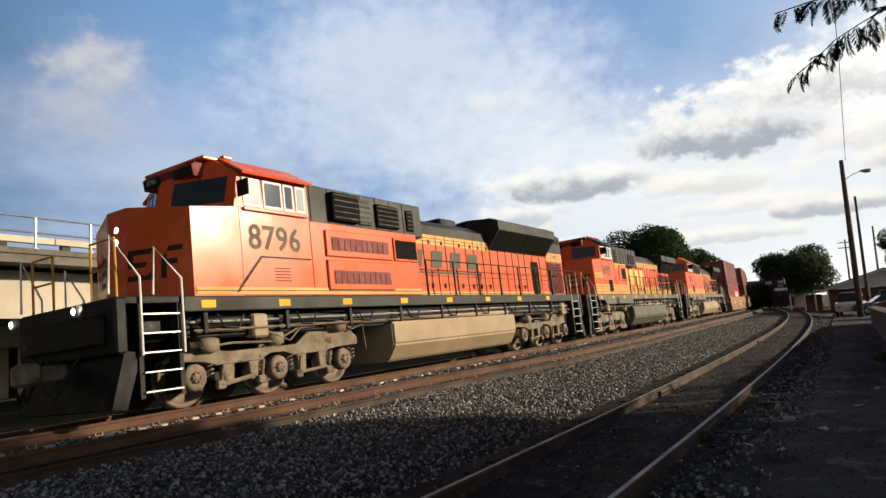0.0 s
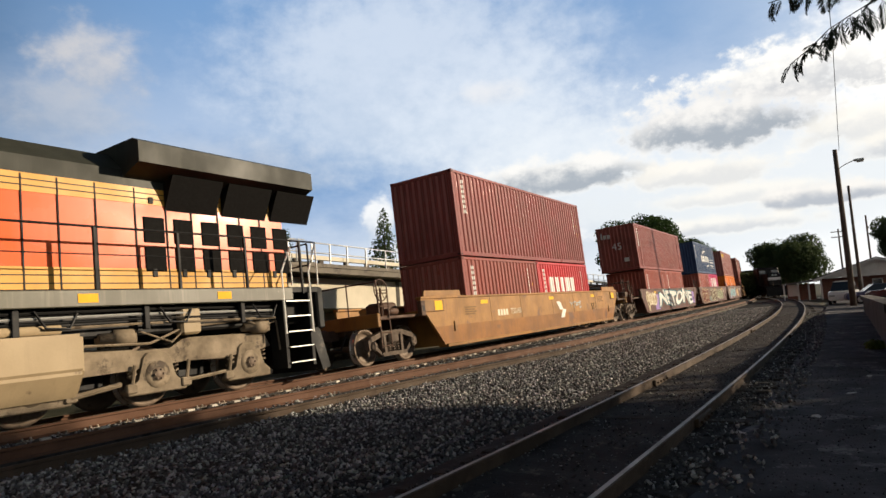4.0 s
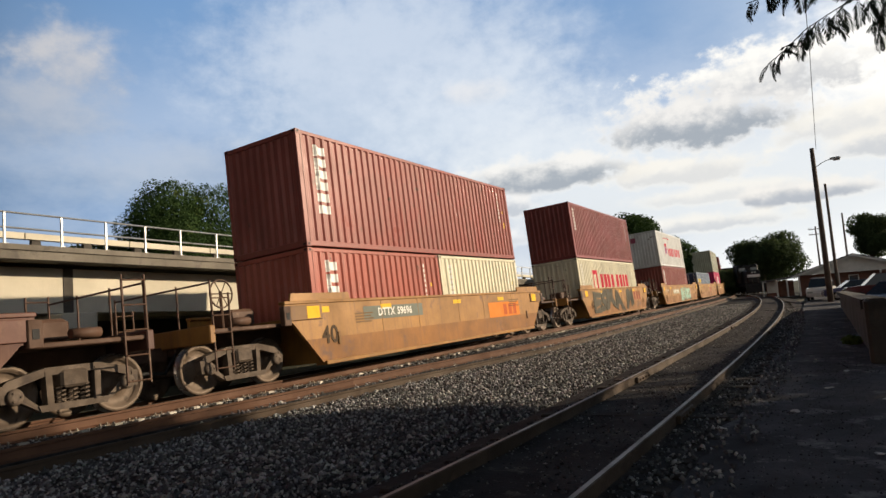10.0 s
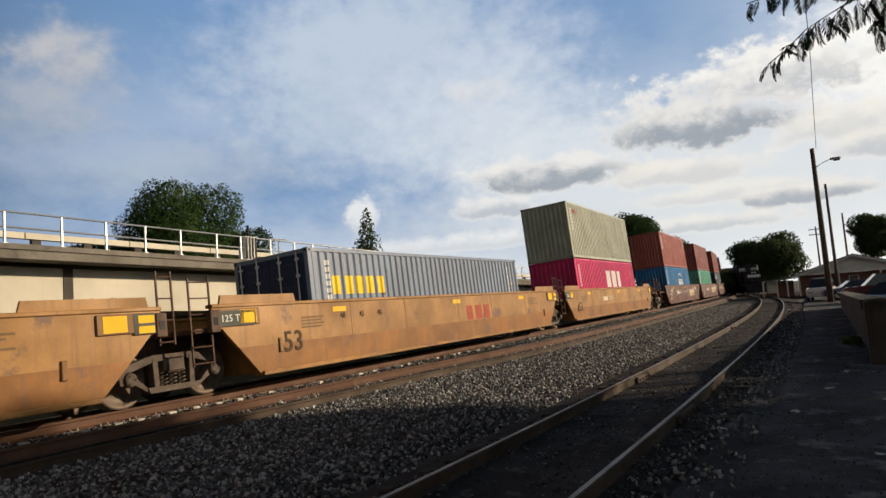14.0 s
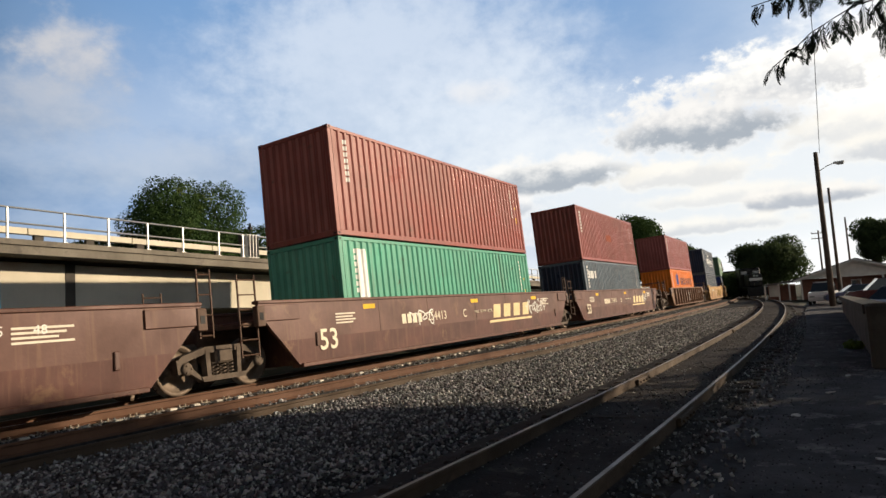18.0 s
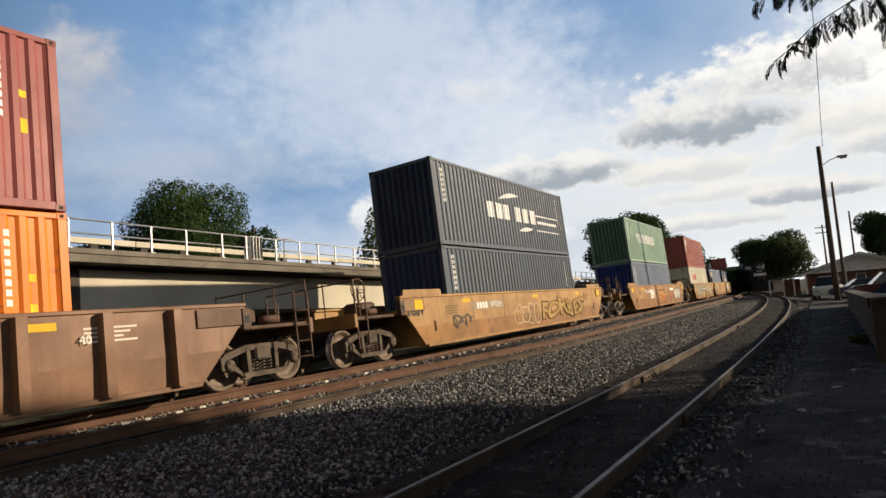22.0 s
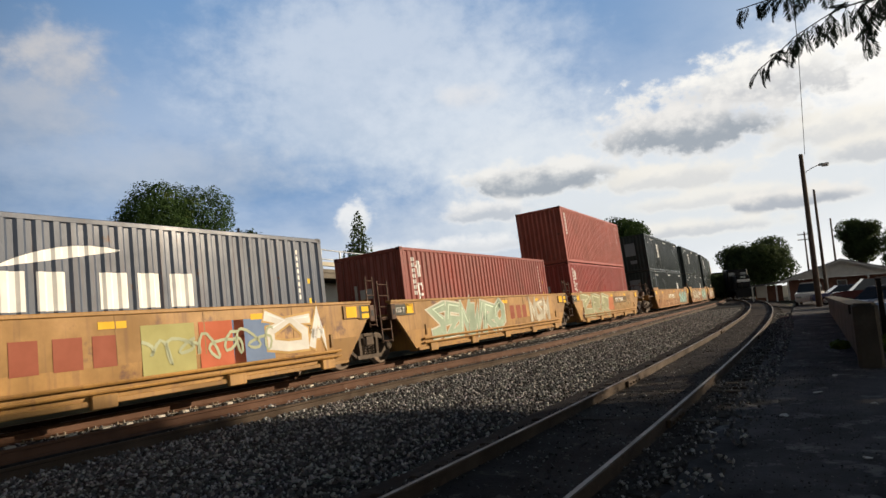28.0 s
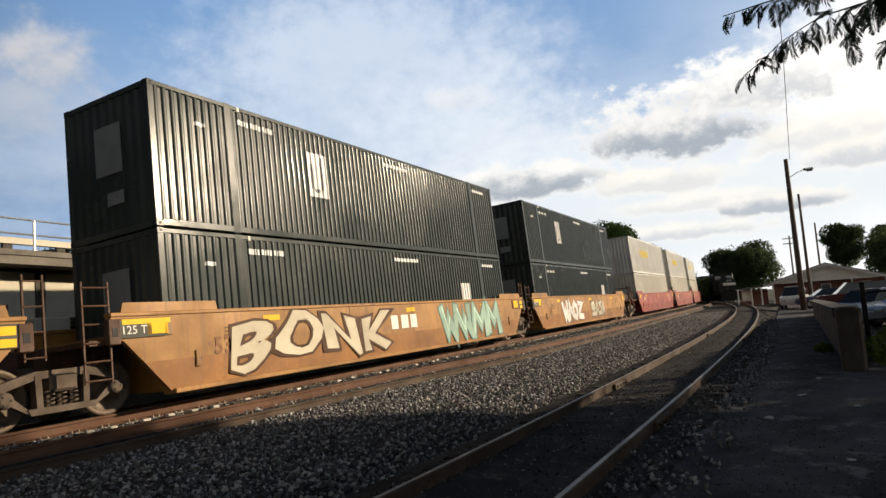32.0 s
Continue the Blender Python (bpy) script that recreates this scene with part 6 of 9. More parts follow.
def well_unit(Lw, color, label, style="smooth", lead="art", tail="art", own_tail=False, group="well cars"):
    """One well of a container car. x = 0 at the leading end of the well, Lw at its other end."""
    c = thing("well_car", Matrix(), label, "well car", group)
    zt, zb = 1.60, 0.26
    ya = 1.55
    ends = [1.15, 1.15]
    # lower side colour: grime plus the inward fold's shade, painted darker
    grime_shade = (0.098, 0.032, 0.022) if style == "brown" else color if style in ("ribbed", "yellow") else (color[0] * 0.78, color[1] * 0.68, color[2] * 0.62)
    fold = 0.80
    xf = -0.95 + 0.90 * (1.20 - fold) / (1.20 - zb)
    for sg in (-1, 1):
        def wall(sg=sg):
            bm = B()
            a, b = sorted((sg * ya, sg * (ya - 0.09)))
            prism(bm, [(-ends[0], 1.20), (-0.95, 1.20), (xf, fold), (Lw - xf, fold), (Lw + 0.95, 1.20), (Lw + ends[1], 1.20), (Lw + ends[1], zt), (-ends[0], zt)], a, b)
            return link_mesh("side_wall", fix(bm), M["car"])
        part("side_wall", shared(("wall", Lw, sg), wall), None, c, color=color)

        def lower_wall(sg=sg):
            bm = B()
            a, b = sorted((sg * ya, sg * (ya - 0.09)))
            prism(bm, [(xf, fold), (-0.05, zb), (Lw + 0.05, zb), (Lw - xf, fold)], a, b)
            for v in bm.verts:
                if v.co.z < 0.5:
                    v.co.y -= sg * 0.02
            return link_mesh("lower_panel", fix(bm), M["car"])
        part("lower_panel", shared(("lower_wall", Lw, sg), lower_wall), None, c, "lower side panel that leans inwards, colour darkened for grime and shade", grime_shade)

        def chord(sg=sg):
            bm = B()
            y0, y1 = sorted((sg * (ya + 0.03), sg * (ya - 0.16)))
            hexa(bm, (-ends[0] - 0.02, y0, zt), (Lw + ends[1] + 0.02, y1, zt + 0.07), 0.012)
            return link_mesh("top_chord", bm, M["car"])
        part("top_chord", shared(("chord", Lw, sg), chord), None, c, color=color)

        def lower(sg=sg):
            bm = B()
            y0, y1 = sorted((sg * (ya + 0.035), sg * (ya - 0.3)))
            hexa(bm, (0.0, y0, zb - 0.06), (Lw, y1, zb + 0.03), 0.012)
            return link_mesh("bottom_chord", bm, M["car"])
        part("bottom_chord", shared(("lower", Lw, sg), lower), None, c, color=tuple(v * 0.9 for v in color))
    if style == "smooth":
        # raised clearance shields over the ends of the well
        for xa, xb in ((-0.95, 1.15), (Lw - 1.15, Lw + 0.95)):
            bm = B()
            prism(bm, [(xa, zt + 0.06), (xb, zt + 0.06), (xb - 0.05, zt + 0.24), (xa + 0.05, zt + 0.24)], -ya + 0.02, -ya + 0.07)
            part("shield", fix(bm), M["car"], c, "", color)
    if style in ("ribbed", "yellow"):
        n = 13 if style == "ribbed" else 0
        for k in range(n):
            x = 0.5 + (Lw - 1.0) * k / (n - 1)
            bm = B()
            prism(bm, [(x - 0.08, -ya - 0.15), (x + 0.08, -ya - 0.15), (x + 0.10, -ya), (x - 0.10, -ya)], zb + 0.02, zt, "z")
            part("rib", fix(bm), M["car"], c, "", color)
    if style == "yellow":
        for z, r in ((0.52, 0.035), (0.40, 0.028)):
            bm = B()
            tube(bm, [(0.3, -ya - 0.06, z), (Lw - 0.3, -ya - 0.06, z)], r, 6)
            part("brake_pipe", bm, M["car"], c, "", color)
        for k in range(5):
            x = 0.8 + (Lw - 1.6) * k / 4
            bm = B()
            hexa(bm, (x - 0.22, -ya - 0.09, 0.14), (x + 0.22, -ya - 0.005, 0.36), 0.015)
            part("bracket", bm, M["car"], c, "", color)
    # floor of the well
    bm = B()
    for k in range(5):
        x = 0.1 + (Lw - 0.5) * k / 4
        hexa(bm, (x, -ya + 0.1, zb), (x + 0.4, ya - 0.1, zb + 0.08))
    part("floor_beam", bm, M["brownsteel"], c)
    for side, xe, sg in (("lead", 0.0, -1), ("tail", Lw, 1)):
        kind = lead if side == "lead" else tail
        dep = 1.15
        bm = B()
        x0, x1 = sorted((xe + sg * 0.0, xe + sg * dep))
        hexa(bm, (x0, -ya + 0.1, 1.20), (x1, ya - 0.1, 1.30), 0.01)
        hexa(bm, (xe - 0.06, -ya + 0.09, zb), (xe + 0.06, ya - 0.09, 1.25), 0.0)
        part("end_platform", bm, M["car"], c, "", tuple(v * 0.85 for v in color))
        bm = B()
        x0, x1 = sorted((xe, xe + sg * (3.0 if kind == "end" else 1.7)))
        hexa(bm, (x0, -0.32, 0.80), (x1, 0.32, 1.22), 0.03)
        part("centre_sill", bm, M["brownsteel"], c)
        # marker plate on the slant of the corner
        bm = B()
        x0, x1 = sorted((xe - sg * 0.02, xe + sg * 1.02))
        hexa(bm, (x0, -ya - 0.035, 1.24), (x1, -ya - 0.004, 1.57), 0.01)
        part("corner_plate", bm, M["car"], c, "", tuple(v * 0.62 for v in color) if style != "brown" else color)
        if kind == "end":
            truck_x = xe + sg * 1.95
            freight_truck(c, truck_x)
            bm = B()
            x0, x1 = sorted((xe + sg * 1.1, xe + sg * 3.05))
            hexa(bm, (x0, -1.45, 1.14), (x1, 1.45, 1.22), 0.015)
            part("walkway", bm, M["brownsteel"], c)
            bm = B()
            x0, x1 = sorted((xe + sg * 2.98, xe + sg * 3.12))
            hexa(bm, (x0, -1.5, 0.95), (x1, 1.5, 1.30), 0.02)
            part("end_sill", bm, M["car"], c, "", tuple(v * 0.8 for v in color))
            for yy in (-1.48, 1.48):
                ladder(c, xe + sg * 2.8, yy, 0.42, 2.25 if (sg > 0) == (style != "ribbed") else 1.9, 5)
            bm = B()
            for yy in (-1.46, -0.5, 0.5, 1.46):
                tube(bm, [(xe + sg * 3.0, yy, 1.25), (xe + sg * 3.0, yy, 2.15)], 0.02, 5)
            tube(bm, [(xe + sg * 3.0, -1.46, 2.1), (xe + sg * 3.0, 1.46, 2.1)], 0.02, 5)
            part("end_rail", bm, M["brownsteel"], c)
            bm = B()
            x0, x1 = xe + sg * 3.0, xe + sg * 3.78
            prism(bm, [(min(x0, x1), 0.74), (max(x0, x1), 0.74), (max(x0, x1), 1.0), (min(x0, x1), 1.0)], -0.09, 0.09)
            hexa(bm, (xe + sg * 3.62 - 0.16, -0.2, 0.70), (xe + sg * 3.62 + 0.16, 0.2, 1.04), 0.05)
            part("coupler", fix(bm), M["brownsteel"], c)
            bm = B()
            tube(bm, [(xe + sg * 3.0, -0.35, 0.85), (xe + sg * 3.3, -0.38, 0.50), (xe + sg * 3.7, -0.36, 0.55)], 0.03, 6)
            part("brake_hose", bm, M["rubber"], c)
            # brake gear on the platform
            bm = B()
            hexa(bm, (xe + sg * 1.7 - 0.35, -0.9, 1.24), (xe + sg * 1.7 + 0.35, -0.3, 1.62), 0.06)
            tube(bm, [(xe + sg * 2.1 - 0.24, -1.2, 1.34), (xe + sg * 2.1 + 0.24, -1.2, 1.34)], 0.085, 10)
            part("brake_gear", bm, M["brownsteel"], c)
            if sg < 0:
                bm = B()
                tube(bm, [(xe + sg * 2.6 + 0.28 * math.cos(a * 0.4488), -1.30, 1.9 + 0.28 * math.sin(a * 0.4488)) for a in range(15)], 0.018, 5)
                for a in range(3):
                    tube(bm, [(xe + sg * 2.6 + 0.28 * math.cos(a * 1.05), -1.30, 1.9 + 0.28 * math.sin(a * 1.05)), (xe + sg * 2.6 - 0.28 * math.cos(a * 1.05), -1.30, 1.9 - 0.28 * math.sin(a * 1.05))], 0.012, 4)
                tube(bm, [(xe + sg * 2.6, -1.28, 1.2), (xe + sg * 2.6, -1.28, 1.95)], 0.03, 6)
                part("hand_brake", bm, M["brownsteel"], c, "round hand brake wheel")
        else:
            if side == "lead":
                freight_truck(c, xe - 1.7)
                for yy in (-1.46, 1.46):
                    ladder(c, xe - 1.35, yy, 0.55, 2.2, 6, 0.46)
                bm = B()
                hexa(bm, (xe - 1.5, -1.46, 1.15), (xe - 1.15, 1.46, 1.24), 0.01)
                part("step_grating", bm, M["brownsteel"], c)
            else:
                for yy in (-1.46,):
                    ladder(c, xe + 1.32, yy, 1.0, 2.3, 4, 0.3)
    # upright weld seams, slotted brackets and placards near the corners
    for k in range(1, 6) if style != "ribbed" else ():
        x = Lw * k / 6 + 0.3 * (k % 2)
        bm = B()
        hexa(bm, (x - 0.012, -ya - 0.006, fold), (x + 0.012, -ya + 0.002, zt))
        part("weld_seam", bm, M["car"], c, "", tuple(v * 0.8 for v in color))
    for x in (0.55, Lw - 0.55):
        bm = B()
        hexa(bm, (x - 0.05, -ya - 0.03, 0.62), (x + 0.05, -ya + 0.002, 0.92), 0.012)
        hexa(bm, (x - 0.03, -ya - 0.034, 0.65), (x + 0.03, -ya - 0.028, 0.89), 0.0)
        part("slot_bracket", bm, M["car"], c, "", tuple(v * 0.7 for v in color))
    for sg, xe in ((-1, 0.0), (1, Lw)):
        bm = B()
        x0, x1 = sorted((xe + sg * 1.02, xe + sg * 1.24))
        hexa(bm, (x0, -ya - 0.06, 1.14), (x1, -ya + 0.08, 1.56), 0.015)
        b = part("jacking_bracket", bm, M["brownsteel"], c, "pale steel bracket with a slot")
        bm = B()
        hexa(bm, ((x0 + x1) / 2 - 0.05, -ya - 0.066, 1.27), ((x0 + x1) / 2 + 0.05, -ya - 0.058, 1.42))
        part("slot", bm, M["black"], b)
        if style in ("smooth", "yellow"):
            x0, x1 = sorted((xe + sg * 0.08, xe + sg * 0.50))
            flat_marks(c, [(x0, x1, 1.27, 1.54)], (0.80, 0.44, 0.03), y=-ya - 0.040, name="placard", label="bright yellow placard")
    # stencilled notes
    note = (0.62, 0.56, 0.46) if sum(color) < 0.5 else (0.16, 0.10, 0.05)
    rows = []
    for k in range(4):
        rows.append((1.25, 2.0 - 0.1 * (k % 2), 1.28 - k * 0.07, 1.315 - k * 0.07))
        rows.append((Lw - 2.1, Lw - 1.2 - 0.12 * (k % 3), 1.36 - k * 0.07, 1.395 - k * 0.07))
    flat_marks(c, rows, note, name="stencil_note", label="unreadable stencilled notes")
    flat_marks(c, [(2.35, 2.85, 1.38, 1.50), (Lw * 0.5, Lw * 0.5 + 0.5, 1.38, 1.50), (Lw - 3.0, Lw - 2.5, 1.38, 1.50)], (0.70, 0.42, 0.04), name="reflector", label="yellow reflective strip")
    return c

# ---- locomotives: x = 0 at the leading coupler face ----


def loco_truck(loco, x, emd=True):
    """Three-axle truck with a cast frame, bearing boxes, brake rigging and dampers."""
    AX = (-2.05, 0.0, 2.05)

    def base():
        bm = B()
        hexa(bm, (-2.3, -0.8, 0.75), (2.3, 0.8, 1.05), 0.05)
        for a in (-1.0, 1.0):
            hexa(bm, (a - 0.35, -0.75, 0.35), (a + 0.35, 0.75, 0.8), 0.08)
        return link_mesh("truck", bm, M["black"])

    def side():
        bm = B()
        if emd:
            prism(bm, [(-2.72, 0.84), (-2.55, 0.97), (-1.55, 1.0), (-1.2, 0.93), (0.55, 0.95), (0.95, 1.22), (2.35, 1.22), (2.62, 1.02), (2.62, 0.84), (1.85, 0.82), (1.35, 0.76), (0.45, 0.74), (0.2, 0.86), (-0.2, 0.86), (-0.45, 0.72), (-1.55, 0.70), (-1.85, 0.82)], -0.12, 0.10)
            for a in (-1.25, -0.62, 0.72, 1.38):
                prism(bm, [(a - 0.11, 0.36), (a + 0.11, 0.36), (a + 0.15, 0.80), (a - 0.15, 0.80)], -0.10, 0.06)
        else:
            prism(bm, [(-2.62, 0.72), (-2.35, 0.96), (-1.75, 0.96), (-1.5, 1.04), (-0.5, 1.02), (-0.3, 0.94), (0.3, 0.94), (0.6, 1.12), (2.5, 1.10), (2.66, 0.80), (2.2, 0.72), (1.7, 0.72), (1.45, 0.66), (0.6, 0.70), (-0.6, 0.64), (-1.5, 0.62)], -0.10, 0.08)
            for a in AX:
                prism(bm, [(a - 0.56, 0.22), (a + 0.56, 0.22), (a + 0.60, 0.30), (a + 0.34, 0.46), (a + 0.26, 0.84), (a + 0.16, 0.92), (a - 0.16, 0.92), (a - 0.26, 0.84), (a - 0.34, 0.46), (a - 0.60, 0.30)], -0.14, 0.04)
        bmesh.ops.bevel(bm, geom=bm.edges[:], offset=0.018, segments=1, affect="EDGES")
        return link_mesh("side_frame", fix(bm), M["truck"])

    def gear():
        bm = B()
        for a in (-1.5, -0.5, 0.55, 1.5):
            tube(bm, [(a, -0.02, 0.30), (a + 0.07, -0.04, 0.72)], 0.03, 6)
            hexa(bm, (a - 0.10, -0.06, 0.26), (a + 0.10, 0.04, 0.42), 0.02)
        tube(bm, [(-1.5, -0.03, 0.34), (-0.7, -0.05, 0.44)], 0.045, 6)
        tube(bm, [(0.5, -0.03, 0.36), (1.4, -0.05, 0.42)], 0.035, 6)
        tube(bm, [(-2.0, -0.14, 1.04), (-1.3, -0.14, 1.10), (-0.2, -0.15, 1.06), (0.5, -0.14, 1.30), (1.9, -0.14, 1.36), (2.3, -0.13, 1.2), (2.72, -0.12, 1.3), (2.78, -0.12, 0.7)], 0.022, 5)
        tube(bm, [(-0.4, -0.16, 1.28), (0.2, -0.18, 1.05), (0.6, -0.16, 1.34)], 0.018, 5)
        return link_mesh("brake_rigging", bm, M["truck"])

    def cylinder():
        bm = B()
        tube(bm, [(-0.30, 0, 0), (-0.06, 0, 0), (-0.05, 0, 0), (0.28, 0, 0)], [0.09, 0.10, 0.145, 0.145], 12)
        hexa(bm, (0.26, -0.10, -0.12), (0.34, 0.10, 0.12), 0.02)
        return link_mesh("brake_cylinder", bm, M["truck"])

    def journal():
        bm = B()
        lathe(bm, [(0.12, -0.03), (0.235, -0.03), (0.25, 0.02), (0.25, 0.16), (0.12, 0.16)], n=14)
        return link_mesh("journal_box", fix(bm), M["truck"])

    def cap():
        bm = B()
        lathe(bm, [(0.012, -0.05), (0.10, -0.045), (0.13, 0.02), (0.17, 0.03)], n=12)
        for k in range(6):
            a = k * math.pi / 3
            hexa(bm, (0.085 * math.cos(a) - 0.016, -0.065, 0.085 * math.sin(a) - 0.016), (0.085 * math.cos(a) + 0.016, -0.04, 0.085 * math.sin(a) + 0.016))
        return link_mesh("bearing_cap", fix(bm), M["wheel"])

    def coil():
        bm = B()
        tube(bm, [(0.07 * math.cos(a * 0.9), 0.07 * math.sin(a * 0.9), 0.50 + 0.28 * a / 24) for a in range(25)], 0.02, 5)
        return link_mesh("coil_spring", bm, M["truck"])
    t = part("truck", shared("ltruck", base), None, loco, at=(x, 0, 0))
    for sg in (-1, 1):
        turn = Matrix.Translation((0, sg * 1.06, 0)) @ (Matrix() if sg < 0 else Matrix.Rotation(math.pi, 4, "Z"))
        part("side_frame", shared(("lside", emd), side), None, t, at=turn)
        part("brake_rigging", shared("lgear", gear), None, t, at=Matrix.Translation((0, sg * 0.12, 0)) @ turn)
        for a, z in ((-1.9, 1.09), (-0.25, 1.12), (1.75, 1.30)) if emd else ((-2.1, 1.02), (-0.75, 1.20), (2.2, 1.22)):
            part("brake_cylinder", shared("lcyl", cylinder), None, t, at=turn @ Matrix.Translation((a, -0.16, z)))
        for a in AX:
            part("journal_box", shared("ljb", journal), None, t, at=turn @ Matrix.Translation((a, -0.12, 0.53)))
            part("bearing_cap", shared("lcap", cap), None, t, at=turn @ Matrix.Translation((a, -0.14, 0.53)))
            for dx in (-0.40, 0.40):
                part("coil_spring", shared("lcoil", coil), None, t, at=turn @ Matrix.Translation((a + dx, -0.02, 0.0)))
    for a in AX:
        wheelset(t, a, 0.53)
    return t


def locomotive(kind, livery, number, label, LEN=22.5):
    o = thing("locomotive", Matrix(), label, "locomotive", "locomotives at the head of the train")
    her = livery == "heritage"
    Y = 1.5
    emd = kind == "emd"
    cab_r, cabin = 5.75, 10.0 if emd else (8.0 if her else 9.9)
    up_end = 10.7 if emd else (11.3 if her else 11.0)
    fx = 0.3 if emd else 0.0
    deck = 1.98
    hood_end = LEN - 1.2 if emd else LEN - 1.35
    hw = 0.98

    def P(name, bm, m, label="", up=o):
        return part(name, fix(bm), M[m] if isinstance(m, str) else m, up, label)

    # underframe, walkway edge, platforms
    bm = B()
    hexa(bm, (1.0, -1.25, 1.22), (LEN - 1.0, 1.25, 1.72), 0.04)
    P("underframe", bm, "black")
    for sg in (-1, 1):
        bm = B()
        y0, y1 = sorted((sg * (Y + 0.04), sg * (Y - 0.12)))
        hexa(bm, (2.35, y0, 1.70), (LEN - (1.25 if emd else 1.75), y1, deck - 0.02), 0.012)
        sill = P("side_sill", bm, "green" if emd else "olive", "dark green walkway edge" if emd else "dusty dark green walkway edge")
    flat_marks(sill, [(x, x + 0.32, 1.76, 1.90) for x in (2.7, 4.6, 6.6, 8.9, 11.2, 13.6, 16.0, 18.6)], (0.75, 0.40, 0.03), y=-Y - 0.046, name="reflector", label="yellow reflective patches")
    bm = B()
    hexa(bm, (0.95 + fx, -Y, deck - 0.12), (LEN - 0.95, Y, deck), 0.01)
    P("walkway", bm, "black")
    for sg, xe in ((-1, fx), (1, LEN)):
        s = -sg
        bm = B()
        a, b = sorted((xe + s * 0.78, xe + s * 1.0))
        hexa(bm, (a, -1.5, 1.05), (b, 1.5, deck), 0.04)
        prism(bm, [(xe + s * 0.95, 0.16), (xe + s * 1.25, 1.05), (xe + s * 0.95, 1.1), (xe + s * 0.70, 0.2)][::s], -1.45, 1.45)
        P("pilot", bm, "black", "black pilot plow")
        bm = B()
        a, b = sorted((xe, xe + s * 0.8))
        hexa(bm, (a + 0.1, -0.1, 0.76), (b, 0.1, 1.02), 0.03)
        hexa(bm, (xe + s * 0.16 - 0.16, -0.22, 0.70), (xe + s * 0.16 + 0.16, 0.22, 1.08), 0.06)
        P("coupler", bm, "truck")
        for yy in (-0.5, 0.45, 0.7):
            bm = B()
            tube(bm, [(xe + s * 0.8, yy, 1.15), (xe + s * 0.5, yy, 0.75), (xe + s * 0.35, yy * 0.9, 0.45), (xe + s * 0.25, yy * 0.7, 0.62)], 0.028, 6)
            P("air_hose", bm, "rubber")
        for yy in (-1, 1):
            # corner steps with white edges, and their grab irons
            bm = B()
            for k in range(5):
                z = 0.38 + k * 0.32
                a, b = sorted((xe + s * 1.25, xe + s * 1.95))
                hexa(bm, (a, min(yy * 1.05, yy * 1.50), z), (b, max(yy * 1.05, yy * 1.50), z + 0.035), 0.006)
            st = P("steps", bm, "black")
            bm = B()
            for k in range(5):
                z = 0.38 + k * 0.32
                a, b = sorted((xe + s * 1.25, xe + s * 1.95))
                hexa(bm, (a, min(yy * 1.50, yy * 1.53), z + 0.008), (b, max(yy * 1.50, yy * 1.53), z + 0.03))
            P("step_edge", bm, "silver", "bright step edges", st)
            bm = B()
            for xx in (1.22, 1.98):
                a, b = sorted((xe + s * xx - 0.04, xe + s * xx + 0.04))
                hexa(bm, (a, min(yy * 1.05, yy * 1.48), 0.30), (b, max(yy * 1.05, yy * 1.48), deck - 0.1))
            P("step_side", bm, "black", "", st)
            for xx, top in ((1.22, 3.0), (2.02, 2.85)):
                bm = B()
                tube(bm, [(xe + s * xx, yy * 1.53, 1.0), (xe + s * xx, yy * 1.53, 2.3), (xe + s * (xx - 0.42), yy * 1.40, top), (xe + s * (xx - 0.45), yy * 1.36, deck + 0.05)], 0.02, 6)
                P("grab_iron", bm, "white")
        paint = "yellow" if s > 0 else "black"
        for yy in (-1.3, -0.6, 0.6, 1.3):
            bm = B()
            tube(bm, [(xe + s * 0.95, yy, deck), (xe + s * 0.95, yy, deck + 1.0)], 0.022, 6)
            P("end_post", bm, paint)
        for yy in ((-1.3, -0.6), (0.6, 1.3)):
            for h in (1.0, 0.52):
                bm = B()
                tube(bm, [(xe + s * 0.95, yy[0], deck + h), (xe + s * 0.95, yy[1], deck + h)], 0.02, 6)
                P("end_handrail", bm, paint)

    # nose and lower cab
    nz = 3.62
    n0 = 1.80 + fx * 0.8
    nc = 2.36 + (0.25 if emd else -0.04)
    bm = B()
    prof = [(n0, -0.30), (nc, -Y), (3.75, -Y), (3.75, Y), (nc, Y), (n0, 0.30)]
    lo = [bm.verts.new((x, y, deck)) for x, y in prof]
    hi = [bm.verts.new((x + (0.10 if i in (0, 5) else 0.0), y, nz + (0.02 if x < 3 else 0.14) + (0.16 if abs(y) < 1 else 0))) for i, (x, y) in enumerate(prof)]
    for i in range(6):
        bm.faces.new((lo[i], lo[(i + 1) % 6], hi[(i + 1) % 6], hi[i]))
    bm.faces.new(lo[::-1])
    bm.faces.new(hi)
    nose = P("nose", bm, "orange")
    bm = B()
    hexa(bm, (3.75, -Y, deck), (cab_r, Y, 3.76), 0.015)
    P("cab_body", bm, "orange")
    # upper cab with slanted front
    bm = B()
    sec = [(-Y, 3.76), (-Y + 0.03, 4.50), (-0.95, 4.84), (0.95, 4.84), (Y - 0.03, 4.50), (Y, 3.76)]

    def front(y, z):
        """The cab's front is bent: its middle stands forward of the corners."""
        return 3.64 + (z - 3.76) * 0.24 - 0.55 * min(1.0, (Y - abs(y)) / 1.25)
    fr = [bm.verts.new((front(y, z), y, z)) for y, z in sec]
    mid = [bm.verts.new((front(0.2, 4.86), y, 4.86)) for y in (-0.25, 0.25)]
    low = [bm.verts.new((front(0.2, 3.76), y, 3.76)) for y in (-0.25, 0.25)]
    bk = [bm.verts.new((cab_r, y, z)) for y, z in sec]
